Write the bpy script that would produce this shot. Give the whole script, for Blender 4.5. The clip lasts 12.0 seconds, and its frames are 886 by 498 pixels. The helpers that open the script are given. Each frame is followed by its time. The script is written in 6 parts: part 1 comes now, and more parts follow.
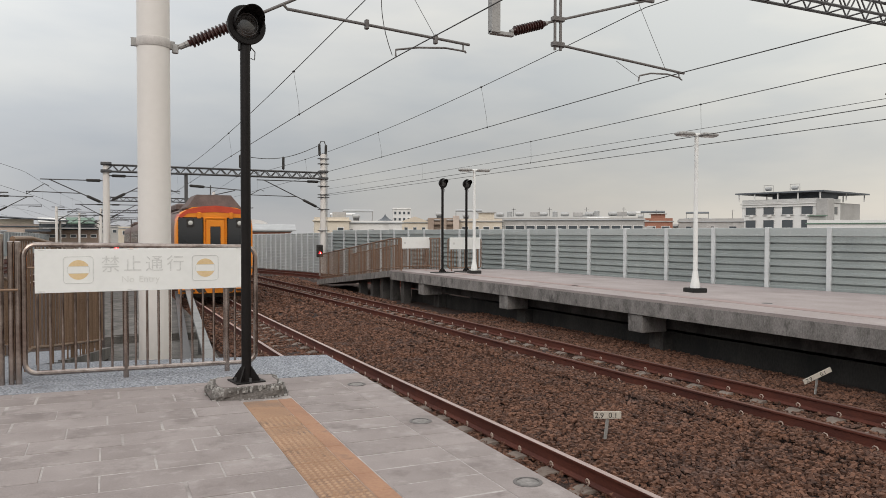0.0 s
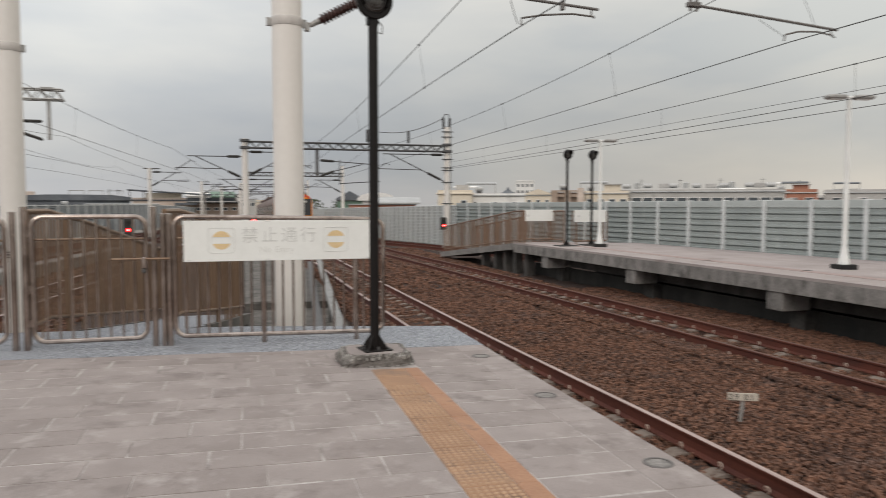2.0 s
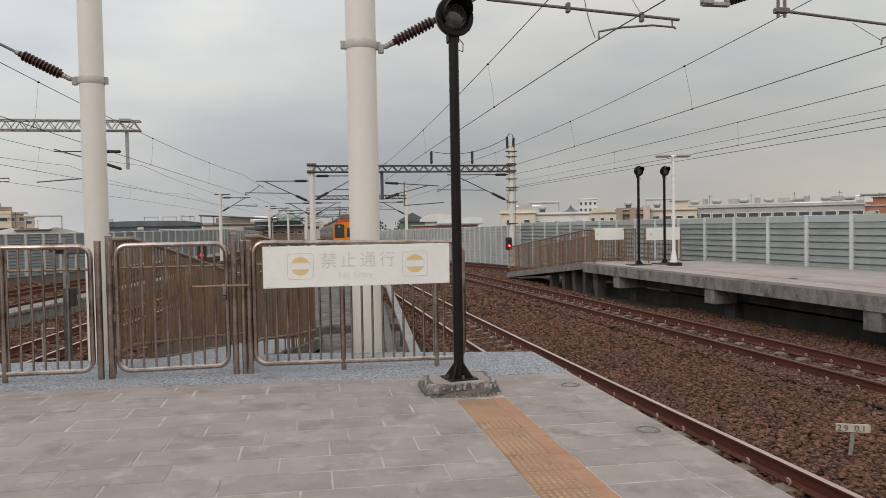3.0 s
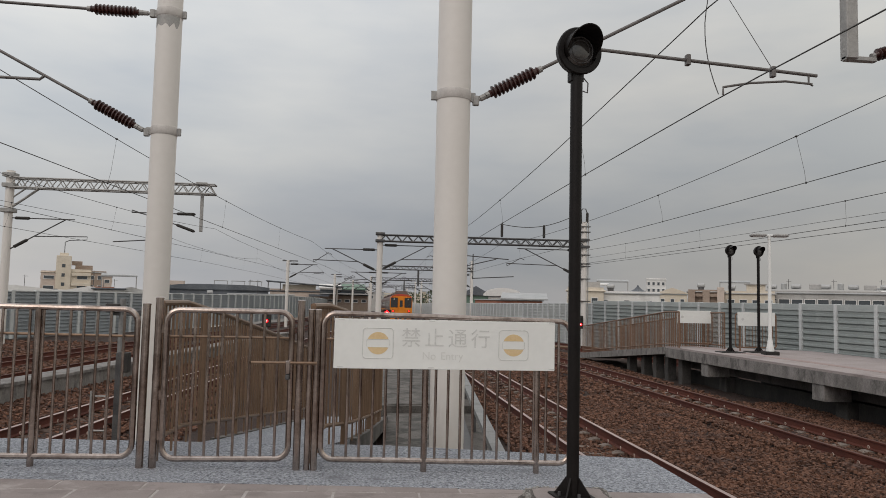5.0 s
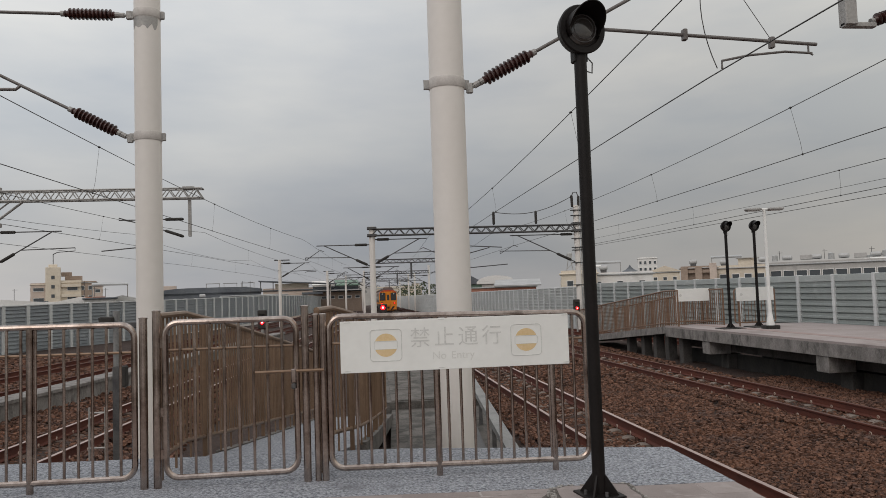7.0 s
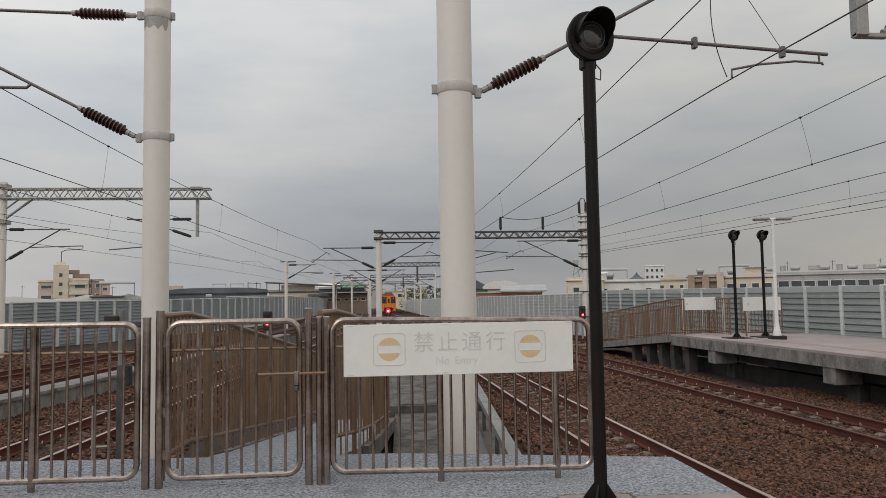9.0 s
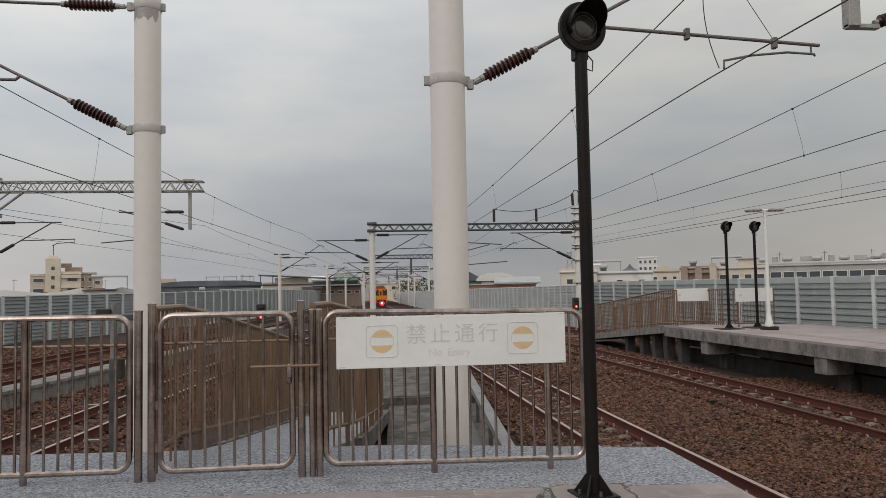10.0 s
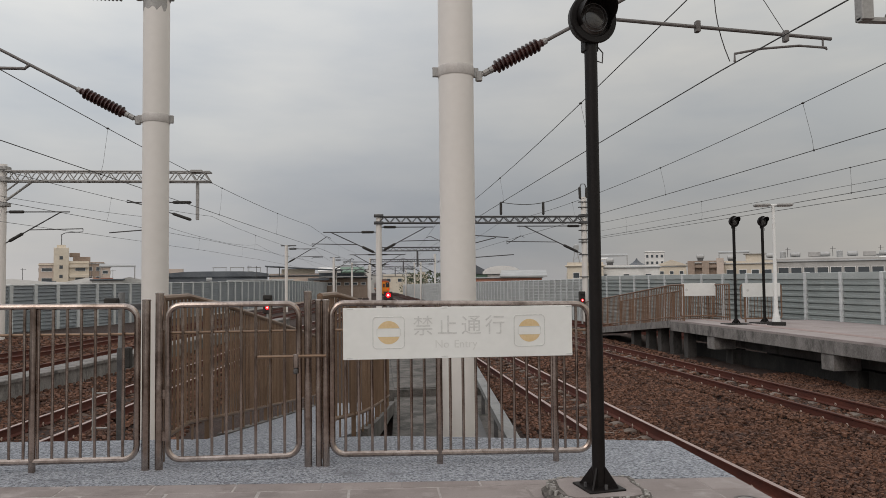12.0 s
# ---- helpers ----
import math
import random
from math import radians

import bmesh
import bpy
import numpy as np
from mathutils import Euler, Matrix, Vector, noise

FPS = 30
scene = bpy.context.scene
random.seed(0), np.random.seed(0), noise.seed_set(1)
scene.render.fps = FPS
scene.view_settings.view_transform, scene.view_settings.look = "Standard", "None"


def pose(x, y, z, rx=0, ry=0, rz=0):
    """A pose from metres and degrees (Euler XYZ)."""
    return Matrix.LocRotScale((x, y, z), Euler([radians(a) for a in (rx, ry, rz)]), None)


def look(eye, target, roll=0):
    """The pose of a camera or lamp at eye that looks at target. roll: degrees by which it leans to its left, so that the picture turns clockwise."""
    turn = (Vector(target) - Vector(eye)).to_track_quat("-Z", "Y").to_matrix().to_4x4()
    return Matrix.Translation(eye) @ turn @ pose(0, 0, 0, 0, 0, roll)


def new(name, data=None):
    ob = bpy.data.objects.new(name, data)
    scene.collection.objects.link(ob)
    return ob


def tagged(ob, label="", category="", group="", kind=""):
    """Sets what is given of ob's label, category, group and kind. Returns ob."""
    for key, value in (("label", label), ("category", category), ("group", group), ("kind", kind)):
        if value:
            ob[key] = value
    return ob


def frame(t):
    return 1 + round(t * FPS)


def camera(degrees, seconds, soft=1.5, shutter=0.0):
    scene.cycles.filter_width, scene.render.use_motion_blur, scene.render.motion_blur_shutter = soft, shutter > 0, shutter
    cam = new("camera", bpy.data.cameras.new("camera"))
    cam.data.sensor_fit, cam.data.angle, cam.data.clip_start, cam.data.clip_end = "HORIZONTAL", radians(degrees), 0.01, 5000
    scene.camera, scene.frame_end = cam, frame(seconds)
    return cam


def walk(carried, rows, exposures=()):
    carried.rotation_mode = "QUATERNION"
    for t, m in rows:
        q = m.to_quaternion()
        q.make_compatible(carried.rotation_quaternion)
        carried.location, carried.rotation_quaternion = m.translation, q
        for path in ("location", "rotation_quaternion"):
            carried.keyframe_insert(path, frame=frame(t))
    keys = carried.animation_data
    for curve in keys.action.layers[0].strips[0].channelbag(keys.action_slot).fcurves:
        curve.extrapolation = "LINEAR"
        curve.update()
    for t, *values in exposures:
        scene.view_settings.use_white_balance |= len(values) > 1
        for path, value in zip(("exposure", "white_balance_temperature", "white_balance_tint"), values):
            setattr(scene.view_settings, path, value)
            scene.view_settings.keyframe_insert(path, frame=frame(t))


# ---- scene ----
cam = camera(63.2, 12.0, soft=0.8, shutter=0.5)
PATH = [
    (0, (0.4, -0.225, 1.419), (1.247, 1.586, 1.374), 0.1),
    (0.5, (0.405, -0.222, 1.417), (1.24, 1.594, 1.359), -0.1),
    (1, (0.406, -0.218, 1.415), (1.222, 1.607, 1.342), -0.2),
    (1.5, (0.408, -0.221, 1.415), (1.205, 1.612, 1.341), -0.2),
    (2, (0.396, -0.174, 1.414), (0.924, 1.752, 1.293), 0.0),
    (2.5, (0.352, -0.082, 1.428), (0.771, 1.873, 1.363), -0.5),
    (2.7, (0.312, -0.017, 1.437), (0.7, 1.944, 1.368), -0.8),
    (4.3, (0.153, 0.972, 1.407), (0.463, 2.948, 1.402), -1.2),
    (4.5, (0.132, 1.076, 1.418), (0.38, 3.061, 1.403), -0.5),
    (5, (0.108, 1.315, 1.437), (0.298, 3.301, 1.577), 1.3),
    (5.5, (0.033, 1.494, 1.461), (0.329, 3.468, 1.583), -1.0),
    (6, (-0.002, 1.54, 1.481), (0.185, 3.528, 1.592), -0.9),
    (6.5, (0.002, 1.543, 1.487), (0.198, 3.53, 1.606), -1.5),
    (7, (0.015, 1.55, 1.49), (0.231, 3.535, 1.603), -1.9),
    (8.8, (0.029, 1.561, 1.494), (0.223, 3.548, 1.624), -1.0),
    (9, (0.028, 1.563, 1.496), (0.226, 3.549, 1.621), -0.9),
    (9.5, (0.036, 1.572, 1.494), (0.239, 3.56, 1.596), -1.0),
    (10, (0.039, 1.567, 1.494), (0.254, 3.553, 1.597), -1.1),
    (10.5, (0.033, 1.561, 1.49), (0.235, 3.548, 1.596), -1.0),
    (11, (0.028, 1.557, 1.494), (0.216, 3.545, 1.603), -0.8),
    (11.5, (0.03, 1.561, 1.494), (0.226, 3.549, 1.586), -0.7),
    (12, (0.032, 1.574, 1.487), (0.229, 3.562, 1.57), -0.6),
]
walk(cam, [(t, look(eye, target, roll)) for t, eye, target, roll in PATH],
     exposures=((0.0, 0.14, 6680, 12), (0.6, 0.01, 6680, 12), (1.2, 0.01, 6760, 12), (2.0, 0.10, 6800, 12), (2.7, 0.03, 6800, 12), (4.4, -0.12, 6800, 12), (5.2, -0.31, 6640, 13), (6.6, -0.32, 6660, 13), (8.8, -0.29, 6690, 13), (12.0, -0.29, 6690, 13)))

# ---- world, sun, exposure ----
world = bpy.data.worlds.new("overcast_sky")
scene.world = world
world.use_nodes = True
wn, wl = world.node_tree.nodes, world.node_tree.links
wn.clear()
w_out = wn.new("ShaderNodeOutputWorld")
w_bg = wn.new("ShaderNodeBackground")
w_bg.inputs["Strength"].default_value = 1.0
w_sky = wn.new("ShaderNodeTexSky")
w_sky.sky_type, w_sky.sun_disc = "NISHITA", False
w_sky.sun_elevation, w_sky.sun_rotation = radians(40), radians(215)
w_dim = wn.new("ShaderNodeMixRGB")
w_dim.blend_type = "MULTIPLY"
w_dim.inputs[0].default_value = 1.0
w_dim.inputs[2].default_value = (0.06, 0.06, 0.06, 1)
wl.new(w_sky.outputs[0], w_dim.inputs[1])
w_tc = wn.new("ShaderNodeTexCoord")
w_map = wn.new("ShaderNodeMapping")
w_map.inputs["Scale"].default_value = (1.3, 1.3, 4.5)
wl.new(w_tc.outputs["Generated"], w_map.inputs[0])
w_noise = wn.new("ShaderNodeTexNoise")
w_noise.inputs["Scale"].default_value, w_noise.inputs["Detail"].default_value, w_noise.inputs["Roughness"].default_value = 1.7, 5.0, 0.5
wl.new(w_map.outputs[0], w_noise.inputs[0])
w_sep = wn.new("ShaderNodeSeparateXYZ")
wl.new(w_tc.outputs["Generated"], w_sep.inputs[0])
w_ramp = wn.new("ShaderNodeValToRGB")  # the cloud deck by elevation
wr = w_ramp.color_ramp
wr.elements[0].position, wr.elements[0].color = 0.0, (0.50, 0.49, 0.485, 1)
wr.elements[1].position, wr.elements[1].color = 1.0, (0.88, 0.91, 0.95, 1)
for p, c in ((0.05, (0.435, 0.44, 0.445, 1)), (0.11, (0.44, 0.455, 0.468, 1)), (0.20, (0.55, 0.572, 0.58, 1)), (0.36, (0.665, 0.69, 0.70, 1))):
    e = wr.elements.new(p)
    e.color = c
wl.new(w_sep.outputs[2], w_ramp.inputs[0])
w_nr = wn.new("ShaderNodeValToRGB")
w_nr.color_ramp.elements[0].position, w_nr.color_ramp.elements[0].color = 0.34, (0.82, 0.865, 0.915, 1)
w_nr.color_ramp.elements[1].position, w_nr.color_ramp.elements[1].color = 0.66, (1.15, 1.135, 1.09, 1)
wl.new(w_noise.outputs[0], w_nr.inputs[0])
w_mul = wn.new("ShaderNodeMixRGB")
w_mul.blend_type = "MULTIPLY"
w_mul.inputs[0].default_value = 1.0
wl.new(w_ramp.outputs[0], w_mul.inputs[1])
wl.new(w_nr.outputs[0], w_mul.inputs[2])
w_dot = wn.new("ShaderNodeVectorMath")  # a darker bank of cloud to the north-east
w_dot.operation = "DOT_PRODUCT"
w_dot.inputs[1].default_value = (0.29, 0.957, 0.0)
wl.new(w_tc.outputs["Generated"], w_dot.inputs[0])
w_bank = wn.new("ShaderNodeValToRGB")
wb = w_bank.color_ramp
wb.elements[0].position, wb.elements[0].color = 0.70, (1.36, 1.33, 1.28, 1)
wb.elements[1].position, wb.elements[1].color = 1.0, (0.86, 0.87, 0.885, 1)
for p, c in ((0.88, (1.19, 1.17, 1.14, 1)), (0.96, (0.97, 0.965, 0.965, 1))):
    e = wb.elements.new(p)
    e.color = c
wl.new(w_dot.outputs["Value"], w_bank.inputs[0])
w_mul2 = wn.new("ShaderNodeMixRGB")
w_mul2.blend_type = "MULTIPLY"
w_mul2.inputs[0].default_value = 1.0
wl.new(w_mul.outputs[0], w_mul2.inputs[1])
wl.new(w_bank.outputs[0], w_mul2.inputs[2])
w_east = wn.new("ShaderNodeVectorMath")  # cooler cloud to the west, warmer to the east
w_east.operation = "DOT_PRODUCT"
w_east.inputs[1].default_value = (1.0, 0.0, 0.0)
wl.new(w_tc.outputs["Generated"], w_east.inputs[0])
w_tint = wn.new("ShaderNodeValToRGB")
w_tint.color_ramp.elements[0].position, w_tint.color_ramp.elements[0].color = 0.0, (1.02, 1.05, 1.09, 1)
w_tint.color_ramp.elements[1].position, w_tint.color_ramp.elements[1].color = 0.6, (1.085, 1.06, 1.0, 1)
wl.new(w_east.outputs["Value"], w_tint.inputs[0])
w_mul3 = wn.new("ShaderNodeMixRGB")
w_mul3.blend_type = "MULTIPLY"
w_mul3.inputs[0].default_value = 1.0
wl.new(w_mul2.outputs[0], w_mul3.inputs[1])
wl.new(w_tint.outputs[0], w_mul3.inputs[2])
w_mix = wn.new("ShaderNodeMixRGB")
w_mix.inputs[0].default_value = 0.92
wl.new(w_dim.outputs[0], w_mix.inputs[1])
wl.new(w_mul3.outputs[0], w_mix.inputs[2])
wl.new(w_mix.outputs[0], w_bg.inputs[0])
wl.new(w_bg.outputs[0], w_out.inputs[0])

sun = new("sun", bpy.data.lights.new("sun", "SUN"))
sun.data.energy, sun.data.angle, sun.data.color = 0.8, radians(35), (1.0, 0.91, 0.82)
sun.matrix_world = look((-18, -26, 26), (0, 0, 0))


# ---- materials ----
def material(name, c1, c2, rough=0.7, metal=0.0, scale=8.0, fine=90.0, bump=0.15, spots=None, spot_scale=2.5, spot_at=0.58, spots2=None, spot2_scale=4.0, spot2_at=0.6,
             island=0.0, random=0.0, stretch=(1, 1, 1), bump_scale=None, bump_dist=0.01, local=False):
    """Procedural surface: two tones mixed by coarse and fine noise, stains of their own shape, fine relief."""
    m = bpy.data.materials.new(name)
    m.use_nodes = True
    n, l = m.node_tree.nodes, m.node_tree.links
    b = n["Principled BSDF"]
    b.inputs["Metallic"].default_value = metal
    tc = n.new("ShaderNodeTexCoord")
    mp = n.new("ShaderNodeMapping")
    mp.inputs["Scale"].default_value = stretch
    geo = n.new("ShaderNodeNewGeometry")
    l.new(tc.outputs["Object"] if local else geo.outputs["Position"], mp.inputs[0])

    def noise_node(s, d=4.0):
        t = n.new("ShaderNodeTexNoise")
        t.inputs["Scale"].default_value, t.inputs["Detail"].default_value = s, d
        t.inputs["Roughness"].default_value = 0.64 if d > 5 else 0.5
        l.new(mp.outputs[0], t.inputs[0])
        return t.outputs[0]

    def math_node(op, a, bb):
        t = n.new("ShaderNodeMath")
        t.operation = op
        for i, q in enumerate((a, bb)):
            if isinstance(q, (int, float)):
                t.inputs[i].default_value = q
            else:
                l.new(q, t.inputs[i])
        return t.outputs[0]

    coarse, fn = noise_node(scale), noise_node(fine, 3.0)
    f = math_node("ADD", math_node("MULTIPLY", coarse, 0.6), math_node("MULTIPLY", fn, 0.4))
    f = math_node("MULTIPLY", math_node("SUBTRACT", f, 0.36), 3.6)
    if island:
        g = n.new("ShaderNodeNewGeometry")
        f = math_node("ADD", math_node("MULTIPLY", f, 1 - island), math_node("MULTIPLY", g.outputs["Random Per Island"], island))
    if random:
        o = n.new("ShaderNodeObjectInfo")
        f = math_node("ADD", math_node("MULTIPLY", f, 1 - random), math_node("MULTIPLY", o.outputs["Random"], random))
    mix = n.new("ShaderNodeMixRGB")
    mix.use_clamp = True
    mix.inputs[1].default_value, mix.inputs[2].default_value = (*c1, 1), (*c2, 1)
    l.new(f, mix.inputs[0])
    col = mix.outputs[0]
    if spots:
        r = n.new("ShaderNodeValToRGB")
        r.color_ramp.elements[0].position, r.color_ramp.elements[1].position = spot_at, spot_at + 0.12
        l.new(noise_node(spot_scale, 6.0), r.inputs[0])
        sm = n.new("ShaderNodeMixRGB")
        sm.inputs[2].default_value = (*spots, 1)
        l.new(math_node("MULTIPLY", r.outputs[0], 0.75), sm.inputs[0])
        l.new(col, sm.inputs[1])
        col = sm.outputs[0]
    if spots2:
        r2 = n.new("ShaderNodeValToRGB")
        r2.color_ramp.elements[0].position, r2.color_ramp.elements[1].position = spot2_at, spot2_at + 0.16
        l.new(noise_node(spot2_scale, 7.0), r2.inputs[0])
        s2 = n.new("ShaderNodeMixRGB")
        s2.inputs[2].default_value = (*spots2, 1)
        l.new(math_node("MULTIPLY", r2.outputs[0], 0.8), s2.inputs[0])
        l.new(col, s2.inputs[1])
        col = s2.outputs[0]
    l.new(col, b.inputs["Base Color"])
    l.new(math_node("ADD", math_node("MULTIPLY", coarse, 0.25), rough - 0.12), b.inputs["Roughness"])
    if bump:
        bp = n.new("ShaderNodeBump")
        bp.inputs["Strength"].default_value, bp.inputs["Distance"].default_value = bump, bump_dist
        l.new(noise_node(bump_scale or fine, 5.0), bp.inputs["Height"])
        l.new(bp.outputs[0], b.inputs["Normal"])
    return m


def glow(name, color, strength):
    m = bpy.data.materials.new(name)
    m.use_nodes = True
    b = m.node_tree.nodes["Principled BSDF"]
    b.inputs["Base Color"].default_value = (*color, 1)
    b.inputs["Emission Color"].default_value = (*color, 1)
    b.inputs["Emission Strength"].default_value = strength
    return m


def glass(name, color, rough=0.06):
    m = bpy.data.materials.new(name)
    m.use_nodes = True
    b = m.node_tree.nodes["Principled BSDF"]
    b.inputs["Base Color"].default_value = (*color, 1)
    b.inputs["Roughness"].default_value = rough
    b.inputs["Specular IOR Level"].default_value = 0.7
    return m


PAVER = material("grey_granite_paver", (0.215, 0.18, 0.170), (0.325, 0.282, 0.27), 0.8, scale=3.0, fine=120, bump=0.5, bump_dist=0.004, random=0.35, spots=(0.18, 0.15, 0.142), spot_scale=2.6, spot_at=0.54, spots2=(0.385, 0.345, 0.33), spot2_scale=4.3, spot2_at=0.55)
COVER = material("worn_cast_cover", (0.10, 0.09, 0.087), (0.175, 0.16, 0.154), 0.7, metal=0.1, scale=12, fine=90, bump=0.2)
GROUT = material("pale_mortar", (0.30, 0.268, 0.255), (0.47, 0.435, 0.418), 0.9, scale=5, fine=50, bump=0.5, spots=(0.19, 0.16, 0.15), spot_scale=2.2, spot_at=0.5, spots2=(0.085, 0.07, 0.066), spot2_scale=3.6, spot2_at=0.58)
TACTILE = material("ochre_tactile_tile", (0.245, 0.135, 0.08), (0.36, 0.215, 0.13), 0.8, scale=3, fine=60, bump=0.25, spots=(0.20, 0.135, 0.10), spot_scale=2.2, spot_at=0.52, random=0.4, spots2=(0.085, 0.06, 0.05), spot2_scale=4.2, spot2_at=0.55)
STUD_TOP = material("worn_ochre_stud", (0.30, 0.18, 0.11), (0.43, 0.28, 0.18), 0.75, scale=4, fine=60, bump=0.1, spots=(0.17, 0.105, 0.075), spot_scale=3.0)
EDGING = material("ochre_edging", (0.29, 0.15, 0.09), (0.39, 0.215, 0.13), 0.75, scale=3, fine=50, spots=(0.19, 0.12, 0.09), spot_scale=3)
TERRAZZO = material("washed_pebble_terrazzo", (0.045, 0.05, 0.065), (0.45, 0.47, 0.51), 0.85, scale=46, fine=95, bump=0.9, bump_dist=0.008, spots=(0.13, 0.135, 0.15), spot_scale=2.2, spot_at=0.58)
CONCRETE = material("weathered_concrete", (0.13, 0.12, 0.113), (0.28, 0.262, 0.25), 0.9, scale=4.5, fine=45, bump=0.7, bump_dist=0.015, stretch=(1, 1, 0.5), spots=(0.07, 0.065, 0.061), spot_scale=4.2, spot_at=0.54, spots2=(0.34, 0.32, 0.305), spot2_scale=6.5, spot2_at=0.6)
CRUST = material("crumbling_concrete", (0.07, 0.062, 0.055), (0.17, 0.15, 0.138), 0.95, scale=9, fine=60, bump=1.0, bump_scale=28, bump_dist=0.03, spots=(0.33, 0.31, 0.29), spot_scale=13, spot_at=0.58, spots2=(0.05, 0.045, 0.042), spot2_scale=7, spot2_at=0.58)
RUBBLE = material("pale_broken_mortar", (0.17, 0.158, 0.146), (0.46, 0.44, 0.415), 0.95, scale=14, fine=70, bump=0.8, random=0.6, spots=(0.10, 0.092, 0.085), spot_scale=16, spot_at=0.54)
# dark concrete; under platform and ramp the colour also stands for shade
OLD_SHADED_CONCRETE = material("stained_shaded_concrete", (0.015, 0.014, 0.013), (0.045, 0.041, 0.038), 0.95, scale=1.5, fine=40, bump=0.3, stretch=(1, 1, 0.4), spots=(0.012, 0.012, 0.012), spot_scale=1.2, spot_at=0.48)
DECK = material("mossy_walkway_concrete", (0.055, 0.050, 0.045), (0.165, 0.15, 0.138), 0.92, scale=2.4, fine=40, bump=0.5, spots=(0.03, 0.03, 0.025), spot_scale=2.2, spot_at=0.5, spots2=(0.24, 0.23, 0.215), spot2_scale=4, spot2_at=0.62)
# concrete of beams and columns under the slab, darkened in colour for shade
SHADED_UNDERSIDE = material("shaded_underside_concrete", (0.035, 0.032, 0.030), (0.085, 0.078, 0.073), 0.93, scale=2.4, fine=40, bump=0.4, stretch=(1, 1, 0.5), spots=(0.02, 0.019, 0.018), spot_scale=2.0, spot_at=0.5)
SLAB = material("pinkish_platform_paving", (0.265, 0.225, 0.215), (0.37, 0.32, 0.31), 0.85, scale=0.9, fine=30, spots=(0.215, 0.175, 0.168), spot_scale=0.6, spots2=(0.43, 0.385, 0.375), spot2_scale=1.3)
BAND = material("worn_reddish_band", (0.275, 0.20, 0.185), (0.34, 0.26, 0.245), 0.85, scale=2, fine=30)
BALLAST = material("rusty_ballast_bed", (0.014, 0.0065, 0.0045), (0.055, 0.028, 0.019), 0.95, scale=14, fine=38, bump=1.0, bump_scale=26, bump_dist=0.05)
STONE = material("ballast_stone", (0.020, 0.0075, 0.0044), (0.20, 0.096, 0.060), 0.93, scale=1.1, fine=70, island=0.76, bump=0.3, spots=(0.105, 0.066, 0.055), spot_scale=0.8, spot_at=0.56, spots2=(0.14, 0.056, 0.027), spot2_scale=0.9, spot2_at=0.57)
RAIL_RUST = material("rusty_rail", (0.058, 0.0115, 0.006), (0.112, 0.027, 0.0135), 0.8, scale=4, fine=70, bump=0.2, stretch=(1, 0.3, 1), spots=(0.042, 0.010, 0.006))
RAIL_HEAD = material("worn_rail_head", (0.34, 0.24, 0.215), (0.50, 0.39, 0.36), 0.42, metal=0.4, scale=3, fine=60, bump=0.03, stretch=(4, 0.2, 1))
RAIL_HEAD_DULL = material("dull_rail_head", (0.062, 0.02, 0.013), (0.125, 0.05, 0.034), 0.65, metal=0.1, scale=3, fine=60, bump=0.03, stretch=(4, 0.2, 1))
SLEEPER = material("concrete_sleeper", (0.13, 0.10, 0.083), (0.23, 0.185, 0.155), 0.9, scale=5, fine=60, random=0.4, spots=(0.085, 0.05, 0.037), spot_scale=6, spot_at=0.52)
# rust-brown sleepers, coloured darker for the deep shade over the left tracks
RUSTY_SHADED_SLEEPER = material("rusty_shaded_sleeper", (0.055, 0.032, 0.023), (0.125, 0.085, 0.066), 0.92, scale=5, fine=60, random=0.4, spots=(0.035, 0.018, 0.012), spot_scale=6, spot_at=0.52)
CLIP = material("galvanised_clip", (0.30, 0.215, 0.17), (0.46, 0.36, 0.30), 0.55, metal=0.1, fine=60, bump=0)
STEEL = material("stainless_tube", (0.29, 0.23, 0.2), (0.48, 0.41, 0.37), 0.2, metal=1.0, scale=5, fine=30, bump=0.02, spots=(0.17, 0.125, 0.10), spot_scale=3.5, spot_at=0.56)
BRONZE = material("bronze_picket", (0.125, 0.078, 0.050), (0.265, 0.175, 0.115), 0.42, metal=0.4, scale=4, fine=30, bump=0.03, random=0.6)
BOARD = material("white_sign_enamel", (0.76, 0.765, 0.74), (0.82, 0.825, 0.80), 0.4, scale=2, fine=15, bump=0.01)
FADED = material("faded_grey_ink", (0.56, 0.56, 0.54), (0.69, 0.69, 0.67), 0.6, scale=30, fine=120, bump=0)
FADED_LIGHT = material("washed_out_ink", (0.64, 0.64, 0.615), (0.73, 0.73, 0.70), 0.6, scale=30, fine=120, bump=0)
FADED_RED = material("sun_bleached_ochre", (0.66, 0.47, 0.235), (0.74, 0.57, 0.34), 0.6, scale=6, fine=60, bump=0)
BLACK = material("black_gloss_paint", (0.0055, 0.0042, 0.0040), (0.0115, 0.009, 0.0085), 0.5, scale=4, fine=50, bump=0.03)
BLACK.node_tree.nodes["Principled BSDF"].inputs["Specular IOR Level"].default_value = 0.22
LENS = glass("dark_lens", (0.05, 0.045, 0.042), 0.12)
MAST = material("off_white_mast_paint", (0.715, 0.675, 0.635), (0.755, 0.715, 0.675), 0.5, scale=0.8, fine=12, bump=0.02, spots=(0.66, 0.62, 0.58), spot_scale=0.9, spot_at=0.6)
GALV = material("dull_galvanised_steel", (0.27, 0.262, 0.252), (0.41, 0.398, 0.382), 0.55, metal=0.3, scale=8, fine=50, bump=0.05)
BAND_STEEL = material("pinkish_grey_band_paint", (0.46, 0.425, 0.40), (0.58, 0.545, 0.515), 0.5, metal=0.1, scale=8, fine=50, bump=0.05)
